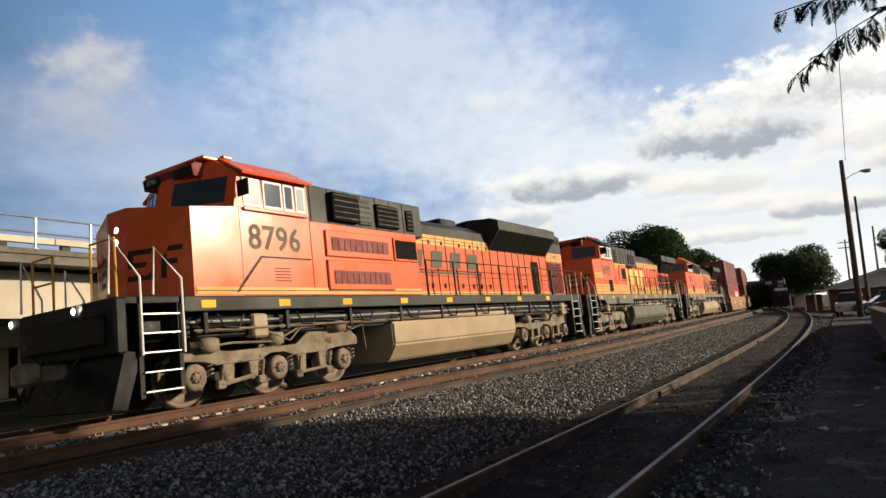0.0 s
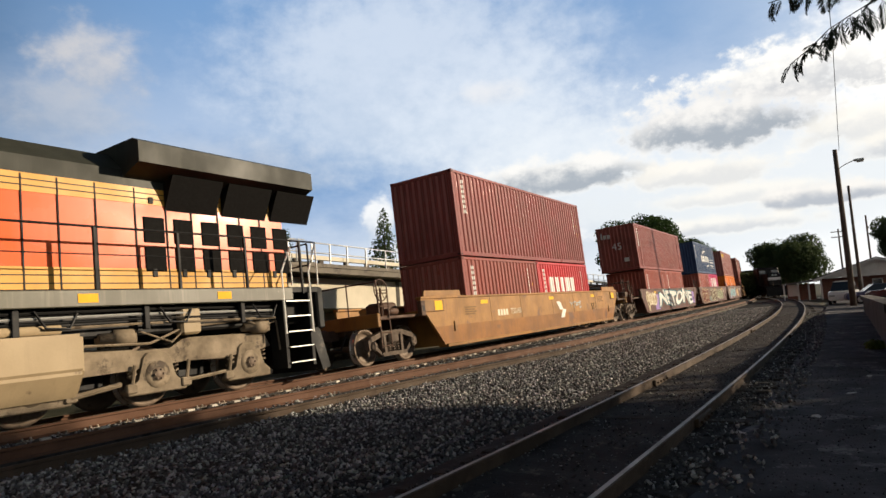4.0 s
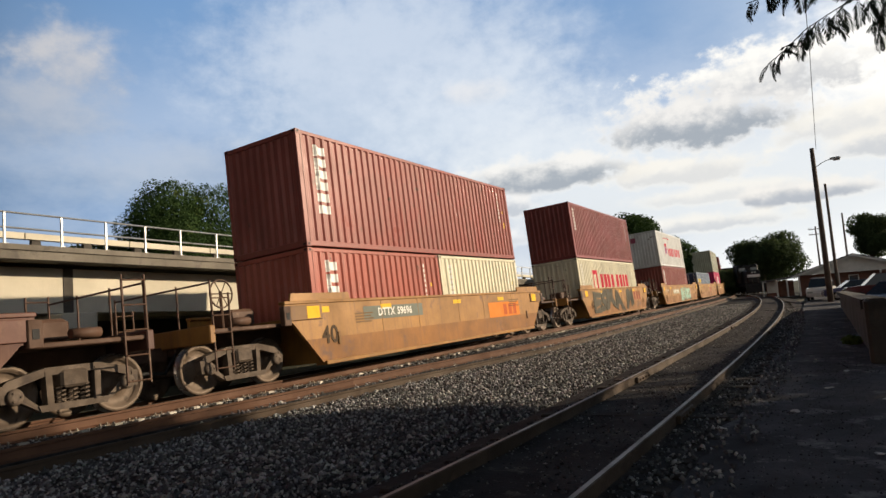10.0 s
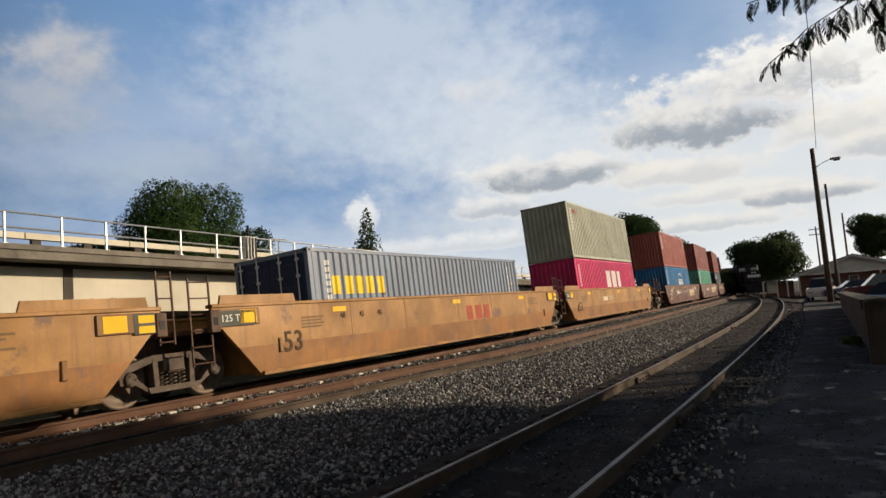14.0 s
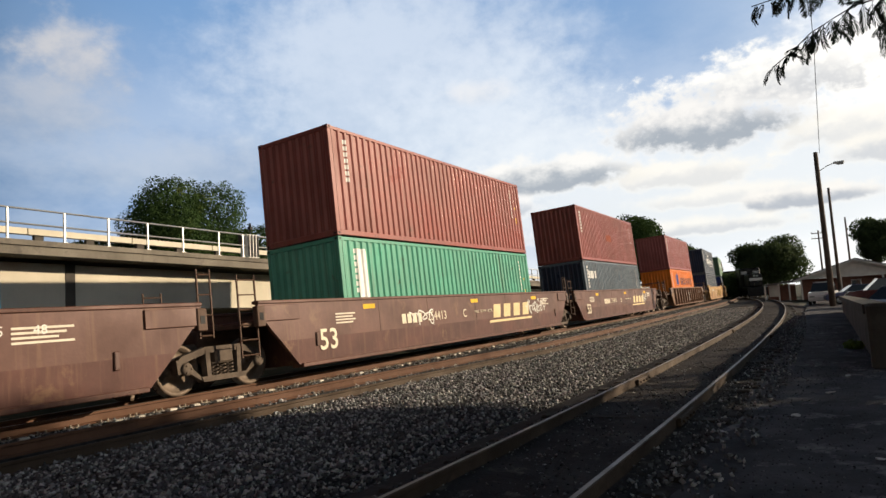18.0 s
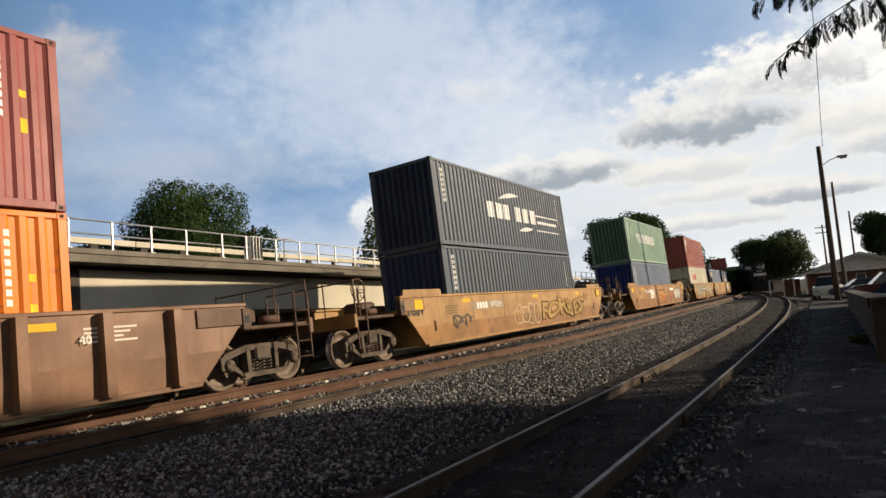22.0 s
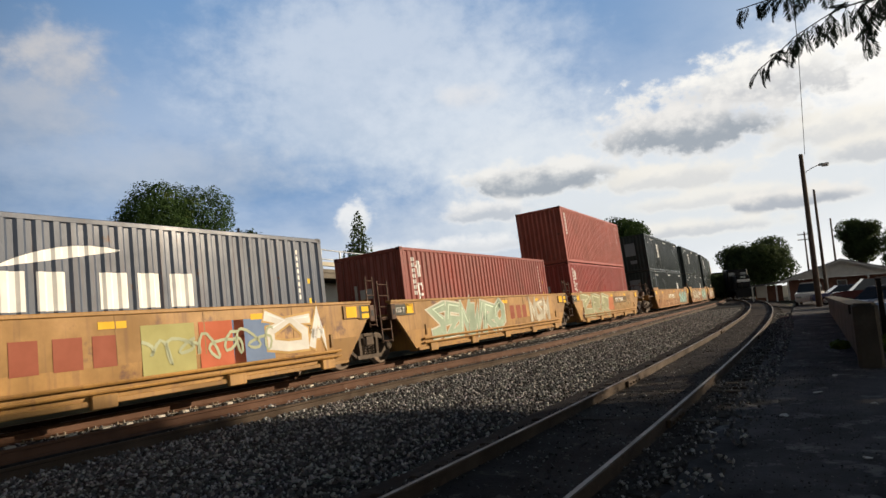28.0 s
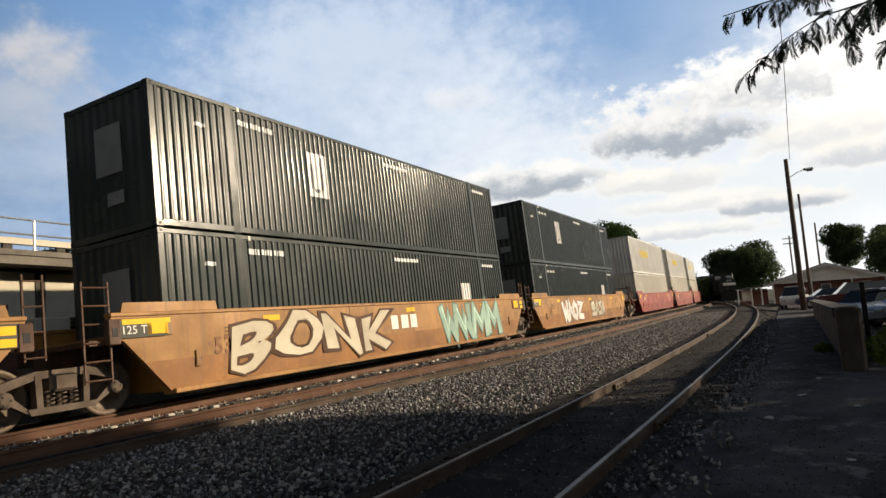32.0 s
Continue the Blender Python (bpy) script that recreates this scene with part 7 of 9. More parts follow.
    for i in range(5):
        bm.faces.new((fr[i], fr[i + 1], bk[i + 1], bk[i]))
    bm.faces.new((fr[0], fr[1], fr[2], mid[0], low[0]))
    bm.faces.new((low[0], mid[0], mid[1], low[1]))
    bm.faces.new((low[1], mid[1], fr[3], fr[4], fr[5]))
    bm.faces.new((fr[2], fr[3], mid[1], mid[0]))
    bm.faces.new(bk)
    bm.faces.new((fr[0], bk[0], bk[-1], fr[-1], low[1], low[0]))
    cabu = P("cab", bm, "orange")
    bm = B()
    for sg in (-1, 1):
        prism(bm, [(sg * (Y + 0.12), 4.44), (sg * 0.95, 4.86), (sg * 0.95, 4.91), (sg * (Y + 0.14), 4.49)][::sg], 3.80, cab_r + 0.05, "x")
    hexa(bm, (3.42, -0.96, 4.83), (cab_r + 0.05, 0.96, 4.91), 0.02)
    P("cab_roof", bm, "orange" if not her else "green")
    for k in range(4 if not emd else 1):
        bm = B()
        hexa(bm, (3.9 + k * 0.5, -1.0, 4.90), (4.12 + k * 0.5, -0.86, 4.98), 0.02)
        P("roof_fitting", bm, "orange")
    # windscreens, side windows with pale frames
    for y0, y1 in ((-1.30, -0.27), (0.27, 1.30)):
        bm = B()
        q = [(y0, 3.88), (y1, 3.88), (y1, 4.42), (y0, 4.42)]
        v0 = [bm.verts.new((front(y, z) - 0.02, y, z)) for y, z in q]
        v1 = [bm.verts.new((front(y, z) + 0.02, y, z)) for y, z in q]
        bm.faces.new(v0)
        bm.faces.new(v1[::-1])
        for i in range(4):
            bm.faces.new((v0[i], v0[(i + 1) % 4], v1[(i + 1) % 4], v1[i]))
        P("windscreen", bm, "glass", "dark windscreen", cabu)
        bm = B()
        tube(bm, [(front(0.8, 4.5) - 0.05, (y0 + y1) / 2, 4.46), (front(0.8, 4.1) - 0.05, (y0 + y1) / 2 + 0.1, 4.05)], 0.012, 4)
        P("wiper", bm, "black", "", cabu)
    for sg in (-1, 1):
        for k, (xa, xb) in enumerate(((3.88, 4.34), (4.42, 4.96), (5.0, 5.30), (5.36, 5.66))):
            bm = B()
            y0, y1 = sorted((sg * (Y - 0.06), sg * (Y + 0.012)))
            hexa(bm, (xa, y0, 3.80), (xb, y1, 4.40), 0.01)
            fr_ = P("window_frame", bm, "white", "pale window frame", cabu)
            bm = B()
            y0, y1 = sorted((sg * (Y + 0.004), sg * (Y + 0.018)))
            hexa(bm, (xa + 0.045, y0, 3.86), (xb - 0.045, y1, 4.35), 0.004)
            # outer panes are tinted pale: the sky's reflection is put into their colour
            P("pane", bm, "paleglass" if k in (0, 3) else "glass", "", fr_)
        bm = B()
        y0, y1 = sorted((sg * (Y - 0.02), sg * (Y + 0.06)))
        hexa(bm, (3.85, y0, 3.70), (5.65, y1, 3.77), 0.015)
        P("arm_rest", bm, "orange", "", cabu)
        bm = B()
        y0, y1 = sorted((sg * (Y + 0.02), sg * (Y + 0.34)))
        hexa(bm, (3.72, y0, 3.95), (3.76, y1, 4.28), 0.01)
        P("mirror", bm, "black", "", cabu)
    # brow over the windscreens, with a black number board on each side of the middle
    bm = B()
    prism(bm, [(3.30, 4.50), (3.26, 4.72), (3.42, 4.84), (3.80, 4.86), (3.80, 4.50)], -0.80, 0.80)
    P("brow", bm, "redgrille", "", cabu)
    for ya_, yb_ in ((-0.74, -0.22), (0.22, 0.74)):
        bm = B()
        hexa(bm, (3.245, ya_, 4.52), (3.31, yb_, 4.71), 0.01)
        nb = P("number_board", bm, "black", "black number board", cabu)
    word(nb, number, 0, 0, 0.15, (0.5, 0.5, 0.47), name="numerals").matrix_basis = Matrix.Translation((3.238, 0.48, 4.615)) @ Matrix.Rotation(-math.pi / 2, 4, "Z")
    # headlights on the nose, ditch lights on the platform
    for zz in (3.18, 3.42):
        bm = B()
        lathe(bm, [(0.03, -0.03), (0.10, -0.02), (0.12, 0.03)], n=14)
        h = part("headlight", fix(bm), M["silver"], o, at=Matrix.Translation((n0 + 0.02 + (zz - deck) * 0.06, 0.0, zz)) @ Matrix.Rotation(-math.pi / 2, 4, "Z"))
        bm = B()
        lathe(bm, [(0.02, -0.035), (0.06, -0.034), (0.06, -0.02)], n=12)
        part("bulb", fix(bm), M["lampglow"] if not her and emd else M["paleglass"], h)
    for yy in (-0.98, 0.98):
        bm = B()
        lathe(bm, [(0.03, -0.04), (0.10, -0.03), (0.11, 0.06)], n=14)
        h = part("ditch_light", fix(bm), M["silver"], o, at=Matrix.Translation((0.75, yy, 1.80)) @ Matrix.Rotation(-math.pi / 2, 4, "Z"))
        bm = B()
        lathe(bm, [(0.02, -0.045), (0.055, -0.044), (0.06, -0.03)], n=12)
        part("bulb", fix(bm), M["lampglow"] if emd else M["paleglass"], h)
    # cabinet behind the cab
    ct = 3.66 if emd else 3.62
    bm = B()
    hexa(bm, (cab_r, -Y, deck), (cabin, Y, ct), 0.015)
    P("equipment_cabinet", bm, "orange")
    bm = B()
    hexa(bm, (cab_r, -1.28, ct), (up_end, 1.28, 4.60), 0.03)
    P("upper_cabinet", bm, "green", "dark green upper cabinet")
    if emd:
        for za, zb in ((2.10, 2.80), (2.88, 3.50)):
            bm = B()
            hexa(bm, (cab_r + 0.45, -Y - 0.05, za), (cab_r + 3.0, -Y + 0.01, zb), 0.02)
            d = P("vent_door", bm, "orange")
            bm = B()
            hexa(bm, (cab_r + 0.62, -Y - 0.054, za + 0.14), (cab_r + 2.82, -Y - 0.045, za + 0.46))
            P("louvre", bm, "redgrille", "red-brown louvred vent", d)
            for k in range(20):
                bm = B()
                xx = cab_r + 0.66 + k * 0.107
                hexa(bm, (xx, -Y - 0.064, za + 0.145), (xx + 0.03, -Y - 0.05, za + 0.415))
                P("vane", bm, "redgrille", "", d) if k % 2 == 0 else bm.free()
        bm = B()
        hexa(bm, (cab_r + 3.10, -Y - 0.04, 2.88), (cabin - 0.05, -Y + 0.01, 3.50), 0.015)
        v = P("air_intake", bm, "orange")
        bm = B()
        hexa(bm, (cab_r + 3.16, -Y - 0.046, 2.94), (cabin - 0.11, -Y - 0.038, 3.44))
        P("grille", bm, "mesh", "black mesh grille", v)
        # angled access panel below the cab
        for pts in (((3.55, 2.05), (3.62, 2.05), (4.30, 2.78), (4.23, 2.78)), ((4.23, 2.76), (5.70, 2.76), (5.70, 2.79), (4.25, 2.79))):
            bm = B()
            prism(bm, pts, -Y - 0.012, -Y - 0.002)
            P("panel_seam", bm, "black")
        flat_marks(o, [(4.60, 5.05, 2.28 + k * 0.065, 2.30 + k * 0.065) for k in range(5)], (0.16, 0.05, 0.03), y=-Y - 0.004, name="louvre_slot")
    elif her:
        bm = B()
        hexa(bm, (cab_r + 0.75, -Y - 0.03, 2.72), (cab_r + 2.05, -Y + 0.01, 3.50), 0.015)
        v = P("air_intake", bm, "orange")
        bm = B()
        hexa(bm, (cab_r + 1.2, -Y - 0.036, 2.80), (cab_r + 1.98, -Y - 0.028, 3.36))
        P("grille", bm, "mesh", "black mesh grille", v)
    if not emd and not her:
        bm = B()
        hexa(bm, (cab_r + 0.02, -1.292, ct + 0.01), (up_end - 0.02, -1.27, ct + 0.27))
        b = P("stripe", bm, "yellow", "yellow painted band")
        for z in (ct + 0.10, ct + 0.19):
            bm = B()
            hexa(bm, (cab_r + 0.02, -1.296, z - 0.009), (up_end - 0.02, -1.288, z + 0.009))
            P("pinstripe", bm, "green", "", b)
    # dark fittings on the upper cabinet: blower housings, grilles, window-like screens
    for k, (xa, xb, zz, dep) in enumerate(((0.95, 1.95, 0.70, 0.14), (2.05, 2.55, 0.66, 0.05), (2.75, 3.75, 0.62, 0.07), (4.15, 4.5, 0.60, 0.04)) if not her else ((0.25, 1.35, 0.66, 0.04), (3.75, 5.05, 0.52, 0.03))):
        bm = B()
        hexa(bm, (cab_r + xa, -1.28 - dep, ct + 0.14), (cab_r + xb, -1.26, ct + 0.14 + zz), 0.02)
        f = P("blower_housing", bm, "green" if k == 1 and not her else "mesh", "")
        for q in range(5):
            bm = B()
            z = ct + 0.20 + q * (zz - 0.14) / 4
            hexa(bm, (cab_r + xa + 0.05, -1.295 - dep, z), (cab_r + xb - 0.05, -1.275 - dep, z + 0.03))
            P("slat", bm, "black", "", f)
    for k in range(int((up_end - cab_r) / 0.62)):
        xx = cab_r + 0.3 + k * 0.62
        bm = B()
        hexa(bm, (xx, -1.295, ct + 0.02), (xx + 0.025, -1.275, 4.58))
        P("panel_seam", bm, "black")
    # long hood
    rad0, rad1 = (15.3, 20.45) if emd else (LEN - 5.1, LEN - 0.8)
    bm = B()
    rt = 4.40 if emd else 4.50
    sec = [(-hw, deck), (-hw, 4.16), (-0.62, rt), (0.62, rt), (hw, 4.16), (hw, deck)]
    prism(bm, sec, cabin, hood_end, "x")
    hood = P("hood", bm, "orange")
    bm = B()
    zc = 3.88 if not her else 4.0
    prism(bm, [(-hw - 0.008, zc), (-hw - 0.008, 4.165), (-0.625, rt + 0.01), (0.625, rt + 0.01), (hw + 0.008, 4.165), (hw + 0.008, zc)], cabin + 0.02, hood_end + 0.008, "x")
    P("hood_top", bm, "green", "dark green hood roof", hood)
    # yellow bands with dark lines
    def band(x0, x1, z0, z1, y, nlines=2):
        bm = B()
        hexa(bm, (x0, -y - 0.010, z0), (x1, -y + 0.004, z1))
        b = P("stripe", bm, "yellow", "yellow painted band")
        for k in range(nlines):
            z = z0 + (z1 - z0) * (k + 1) / (nlines + 1)
            bm = B()
            hexa(bm, (x0, -y - 0.013, z - 0.009), (x1, -y - 0.008, z + 0.009))
            P("pinstripe", bm, "green", "", b)
    band(cabin, rad0 if emd else hood_end, zc - 0.30, zc, hw, 2)
    if emd:
        # raised tail behind the radiator, with small louvres high on its side
        bm = B()
        prism(bm, [(-hw - 0.016, 3.82), (-hw - 0.016, 4.56), (-0.80, 4.70), (0.80, 4.70), (hw + 0.016, 4.56), (hw + 0.016, 3.82)], rad1 - 0.05, hood_end + 0.014, "x")
        tail = P("hood_tail", bm, "green", "dark green tail box", hood)
        for k in range(4):
            for j in range(5):
                bm = B()
                xa, za = rad1 + 0.28 + k * 0.36, 4.24 + j * 0.05
                prism(bm, [(-hw - 0.042, za), (-hw - 0.012, za + 0.035), (-hw - 0.012, za)], xa, xa + 0.24, "x")
                P("louvre", bm, "mesh", "", tail)
        band(rad1 - 0.05, hood_end + 0.01, 3.46, 3.81, hw + 0.006, 2)
        for k in range(4):
            bm = B()
            za = 2.5 + k * 0.5
            tube(bm, [(hood_end, -0.86, za), (hood_end + 0.10, -0.86, za), (hood_end + 0.10, -0.52, za), (hood_end, -0.52, za)], 0.014, 5)
            P("grab_iron", bm, "black", "", hood)
    if her:
        band(cabin, hood_end, deck + 0.02, deck + 0.50, hw, 3)
        band(nc + 0.04, cabin, deck + 0.02, deck + 0.50, Y, 3)
        band(nc + 0.06, 3.72, 2.78, 3.04, Y, 2)
        band(cab_r, cabin, ct - 0.28, ct - 0.02, Y, 2)
    else:
        band(nc + 0.04, cabin, deck + 0.03, deck + (0.17 if emd else 0.42), Y, 1 if emd else 2)
        band(cabin, hood_end, deck + 0.03, deck + (0.17 if emd else 0.42), hw, 1 if emd else 2)
    if not emd:
        # deep sill under the cab and the equipment cabinet, with a jacking pad
        bm = B()
        prism(bm, [(3.35, 1.72), (3.6, 1.50), (8.3 if her else 9.6, 1.50), (8.5 if her else 9.9, 1.72)], -Y - 0.035, -Y + 0.06)
        P("sill_skirt", bm, "olive", "dusty dark green skirt")
        bm = B()
        hexa(bm, (5.3, -Y - 0.07, 1.52), (5.75, -Y - 0.03, 1.80), 0.02)
        P("jacking_pad", bm, "green")
        for x in (3.72, 5.74, 7.2, 8.6)[: 3 if her else 4]:
            bm = B()
            hexa(bm, (x, -Y - 0.008, deck + 0.02), (x + 0.02, -Y + 0.002, 3.0))
            P("panel_seam", bm, "black")
        bm = B()
        hexa(bm, (4.55, -Y - 0.03, 2.12), (5.10, -Y + 0.01, 2.70), 0.015)
        d = P("vent_door", bm, "mesh", "black vent opening")
    # hood doors: seams, latches and hinges
    xx = cabin + 0.55
    r = random.Random(LEN * 10 + len(number))
    while xx < hood_end - 0.3:
        bm = B()
        hexa(bm, (xx, -hw - 0.018, deck + 0.06), (xx + 0.022, -hw - 0.004, zc - 0.02))
        P("door_seam", bm, "black", "", hood)
        if r.random() < 0.7:
            bm = B()
            hexa(bm, (xx + 0.28, -hw - 0.03, 2.25), (xx + 0.38, -hw - 0.004, 2.40), 0.01)
            P("latch", bm, "black", "", hood)
            bm = B()
            hexa(bm, (xx + 0.28, -hw - 0.03, 3.60), (xx + 0.38, -hw - 0.004, 3.72), 0.01)
            P("latch", bm, "black", "", hood)
        xx += r.choice((0.55, 0.62, 0.72))
    # radiator section
    bm = B()
    if emd:
        for sg in (-1, 1):
            prism(bm, [(sg * hw, 3.62), (sg * 1.50, 4.28), (sg * 1.50, 4.60), (sg * 1.2, 4.74), (sg * 0.2, 4.76), (sg * 0.2, 3.62)][::sg], rad0, rad1, "x")
        rad = P("radiator", bm, "green", "flared dark green radiator housing")
        for sg in (-1, 1):
            bm = B()
            a, b = Vector((0, sg * (hw + 0.03), 3.66)), Vector((0, sg * 1.50, 4.26))
            q = [bm.verts.new((x, p.y + sg * 0.008, p.z - 0.008)) for x in (rad0 + 0.12, rad1 - 0.12) for p in (a, b)]
            bm.faces.new((q[0], q[2], q[3], q[1]))
            P("radiator_screen", bm, "mesh", "black slanted radiator screen", rad)
            for k in range(1, 4):
                bm = B()
                xa = rad0 + (rad1 - rad0) * k / 4
                q = [bm.verts.new((x, p.y + sg * d, p.z - d)) for d in (0.004, 0.022) for x in (xa - 0.02, xa + 0.02) for p in (a, b)]
                for f in ((0, 1, 3, 2), (4, 6, 7, 5), (0, 4, 5, 1), (2, 3, 7, 6), (0, 2, 6, 4), (1, 5, 7, 3)):
                    bm.faces.new([q[i] for i in f])
                P("screen_rib", bm, "green", "", rad)
    else:
        prism(bm, [(-1.50, 4.20), (-1.50, 4.58), (-1.34, 4.66), (1.34, 4.66), (1.50, 4.58), (1.50, 4.20), (hw, 4.02), (-hw, 4.02)], rad0, rad1, "x")
        rad = P("radiator", bm, "green", "overhanging dark green radiator wing")
        for sg in (-1, 1):
            for k in range(3):
                bm = B()
                xa = rad0 + 0.8 + k * 1.3
                prism(bm, [(sg * (hw + 0.01), 3.50), (sg * 1.30, 4.12), (sg * (hw - 0.02), 4.12)][::sg], xa, xa + 1.15, "x")
                P("radiator_screen", bm, "mesh", "black slanted radiator screen", rad)
    # roof: fans, exhaust stack, horn
    for k in range(3 if emd else 1):
        bm = B()
        xc = (rad0 + 1.0 + k * 1.8) if emd else rad0 + 2.5
        b2 = B()
        lathe(b2, [(0.72, -0.05), (0.74, 0.05), (0.68, 0.08)], n=20)
        b2.transform(Matrix.Translation((xc, 0, 4.80)) @ Matrix.Rotation(math.pi / 2, 4, "X"))
        bm.free()
        P("roof_fan", b2, "black")
    bm = B()
    hexa(bm, (13.3, -0.35, 4.30), (14.4, 0.35, 4.72), 0.06)
    P("exhaust_stack", bm, "black")
    bm = B()
    for k in range(3):
        tube(bm, [(10.4 + 0.03 * k, -0.3 + 0.16 * k, 4.55), (10.0 - 0.05 * k, -0.3 + 0.16 * k, 4.58)], [0.03, 0.09], 8)
    hexa(bm, (10.3, -0.4, 4.36), (10.5, 0.2, 4.50), 0.02)
    P("horn", bm, "black")
    # openings in the tail of the hood
    if emd:
        bm = B()
        hexa(bm, (18.8, -hw - 0.02, 2.06), (19.5, -hw + 0.01, 3.36), 0.01)
        P("open_door", bm, "mesh", "open dark hood doorway", hood)
        bm = B()
        hexa(bm, (20.5, -hw - 0.025, 2.08), (22.0, -hw + 0.01, 3.40), 0.01)
        g = P("rear_grille", bm, "redgrille", "red louvred rear grille", hood)
        for k in range(10):
            bm = B()
            hexa(bm, (20.54 + k * 0.15, -hw - 0.05, 2.10), (20.58 + k * 0.15, -hw - 0.02, 3.38))
            P("vane", bm, "redgrille", "", g)
    else:
        for k in range(6):
            for z0, z1 in ((2.35, 2.80), (2.88, 3.35)):
                bm = B()
                xa = rad0 + 0.35 + k * 0.62
                hexa(bm, (xa, -hw - 0.022, z0), (xa + 0.42, -hw + 0.01, z1), 0.01)
                P("vent", bm, "mesh", "", hood)
    # side handrails
    for sg in (-1, 1):
        xs = [cabin + 0.35 + k * 1.52 for k in range(int((hood_end - cabin - 0.2) / 1.52) + 1)]
        for x in xs:
            bm = B()
            hexa(bm, (x - 0.03, sg * 1.50 - 0.025, deck - 0.15), (x + 0.03, sg * 1.50 + 0.025, deck + 1.0), 0.01)
            P("stanchion", bm, "black")
        bm = B()
        tube(bm, [(xs[0], sg * 1.5, deck + 1.0), (hood_end + 0.4, sg * 1.5, deck + 1.0)], 0.02, 6)
        P("side_handrail", bm, "black")
        bm = B()
        tube(bm, [(xs[0], sg * 1.5, deck + 0.55), (hood_end + 0.4, sg * 1.5, deck + 0.55)], 0.010, 5)
        P("side_handrail", bm, "black")
    # fuel tank, air tanks and pipes under the sill
    t0, t1 = (8.5, 15.7) if emd else (8.4, 16.1)
    bm = B()
    prism(bm, [(-1.50, 1.30), (-1.50, 0.72), (-1.22, 0.30), (1.22, 0.30), (1.50, 0.72), (1.50, 1.30)], t0, t1, "x")
    bmesh.ops.bevel(bm, geom=[e for e in bm.edges], offset=0.05, segments=2, affect="EDGES")
    P("fuel_tank", bm, "olive" if her else "tank", "grey-green fuel tank" if her else "dusty tan fuel tank")
    bm = B()
    tube(bm, [(t0 + 0.3, -1.36, 1.385), (t1 - 0.3, -1.36, 1.385)], 0.075, 10)
    P("air_reservoir", bm, "tank", "dusty tan air reservoir")
    for k in range(4):
        bm = B()
        z = 1.36 + 0.08 * k
        tube(bm, [(2.6, -1.42 + 0.05 * k, z), (5.5, -1.42 + 0.05 * k, z + 0.05 * (k % 2)), (t0, -1.42, z), (t1 + 1.0, -1.40, z + 0.04), (LEN - 2.2, -1.42 + 0.04 * k, z)], 0.022, 5)
        P("air_pipe", bm, ("truck", "black", "silver", "black")[k])
    for k in range(9):
        bm = B()
        x = 2.8 + k * 2.05
        hexa(bm, (x, -1.46, 1.30), (x + 0.10, -1.36, 1.70), 0.01)
        tube(bm, [(x + 0.3, -1.44, 1.66), (x + 0.45, -1.48, 1.40), (x + 0.8, -1.46, 1.38), (x + 0.95, -1.42, 1.62)], 0.02, 5)
        P("hanger", bm, "black")
    for x in (4.0, LEN - 3.0 if emd else LEN - 4.4):
        bm = B()
        hexa(bm, (x, -1.40, 1.16), (x + 0.42, -1.12, 1.64), 0.04)
        P("sand_box", bm, "tank", "pale sand box")
    loco_truck(o, 4.8 if emd else 5.0, emd)
    loco_truck(o, 19.0 if emd else LEN - 4.8, emd)
    # painted number and plain shapes for the owner's mark
    g = (0.13, 0.12, 0.09)
    word(o, number, 4.68 if emd else 4.36, 3.15 if emd else 3.18, 0.71 if emd else 0.62, g, y=-Y - 0.004, name="road_number", label="dark grey road number", bold=0.012)
    if her:
        q = []
        for i in range(4):
            x = 9.35 + i * 1.15
            q += [(x, x + 0.78, 2.56, 3.52)]
        flat_marks(o, q, (0.74, 0.50, 0.14), y=-hw - 0.02, name="painted_mark", label="large plain yellow block")
    else:
        q = []
        for i in range(4):
            x = cabin + (0.9 if not emd else 0.3) + i * 1.12
            q += [(x, x + 0.62, 2.88, 3.40, 0.14)]
        q += [(cabin + 0.6, cabin + 4.6, 2.70, 2.76, 0.0)]
        flat_marks(o, q, (0.11, 0.10, 0.075), y=-hw - 0.02, name="painted_mark", label="dark slanted owner's mark shapes")
    # owner's mark on both cheeks of the nose
    q = [(0.35, 0.80, 2.86, 2.96), (0.35, 0.45, 2.70, 2.86), (0.35, 0.80, 2.62, 2.72), (0.70, 0.80, 2.46, 2.62), (0.35, 0.80, 2.38, 2.48),
         (0.95, 1.05, 2.38, 2.96), (1.05, 1.35, 2.86, 2.96), (1.05, 1.25, 2.62, 2.72)]
    for sg in (-1, 1):
        verts, faces = [], []
        for a, b, z0, z1 in q:
            k = len(verts)
            for aa, zz in ((a, z0), (b, z0), (b, z1), (a, z1)):
                f = (aa - 0.30) / (Y - 0.30)
                verts.append((n0 + (nc - n0) * f + 0.10 * (1 - f) * (zz - deck) / (nz - deck) - 0.02, sg * aa, zz))
            faces.append((k, k + 1, k + 2, k + 3))
        part("nose_mark", raw("nose_mark", verts, faces, M["decal"]), None, o, "dark owner's mark shapes", (0.05, 0.03, 0.02))
    return o

# ---- the train, from its head backwards: places along the line at the clip's start ----
TRAIN = []      # (thing, place of its x = 0, places of its two pivots)


def car(ob, s, p0, p1):
    TRAIN.append((ob, s, p0, p1, Matrix()))
    return ob


car(locomotive("emd", "swoosh", "8796", "orange and dark green diesel locomotive with lit headlights leading the train", 23.4), 5.0, 4.5, 17.9)
car(locomotive("ge", "heritage", "5099", "orange diesel locomotive with broad yellow bands and dark green roof", 22.3), 27.6, 4.5, 17.6)
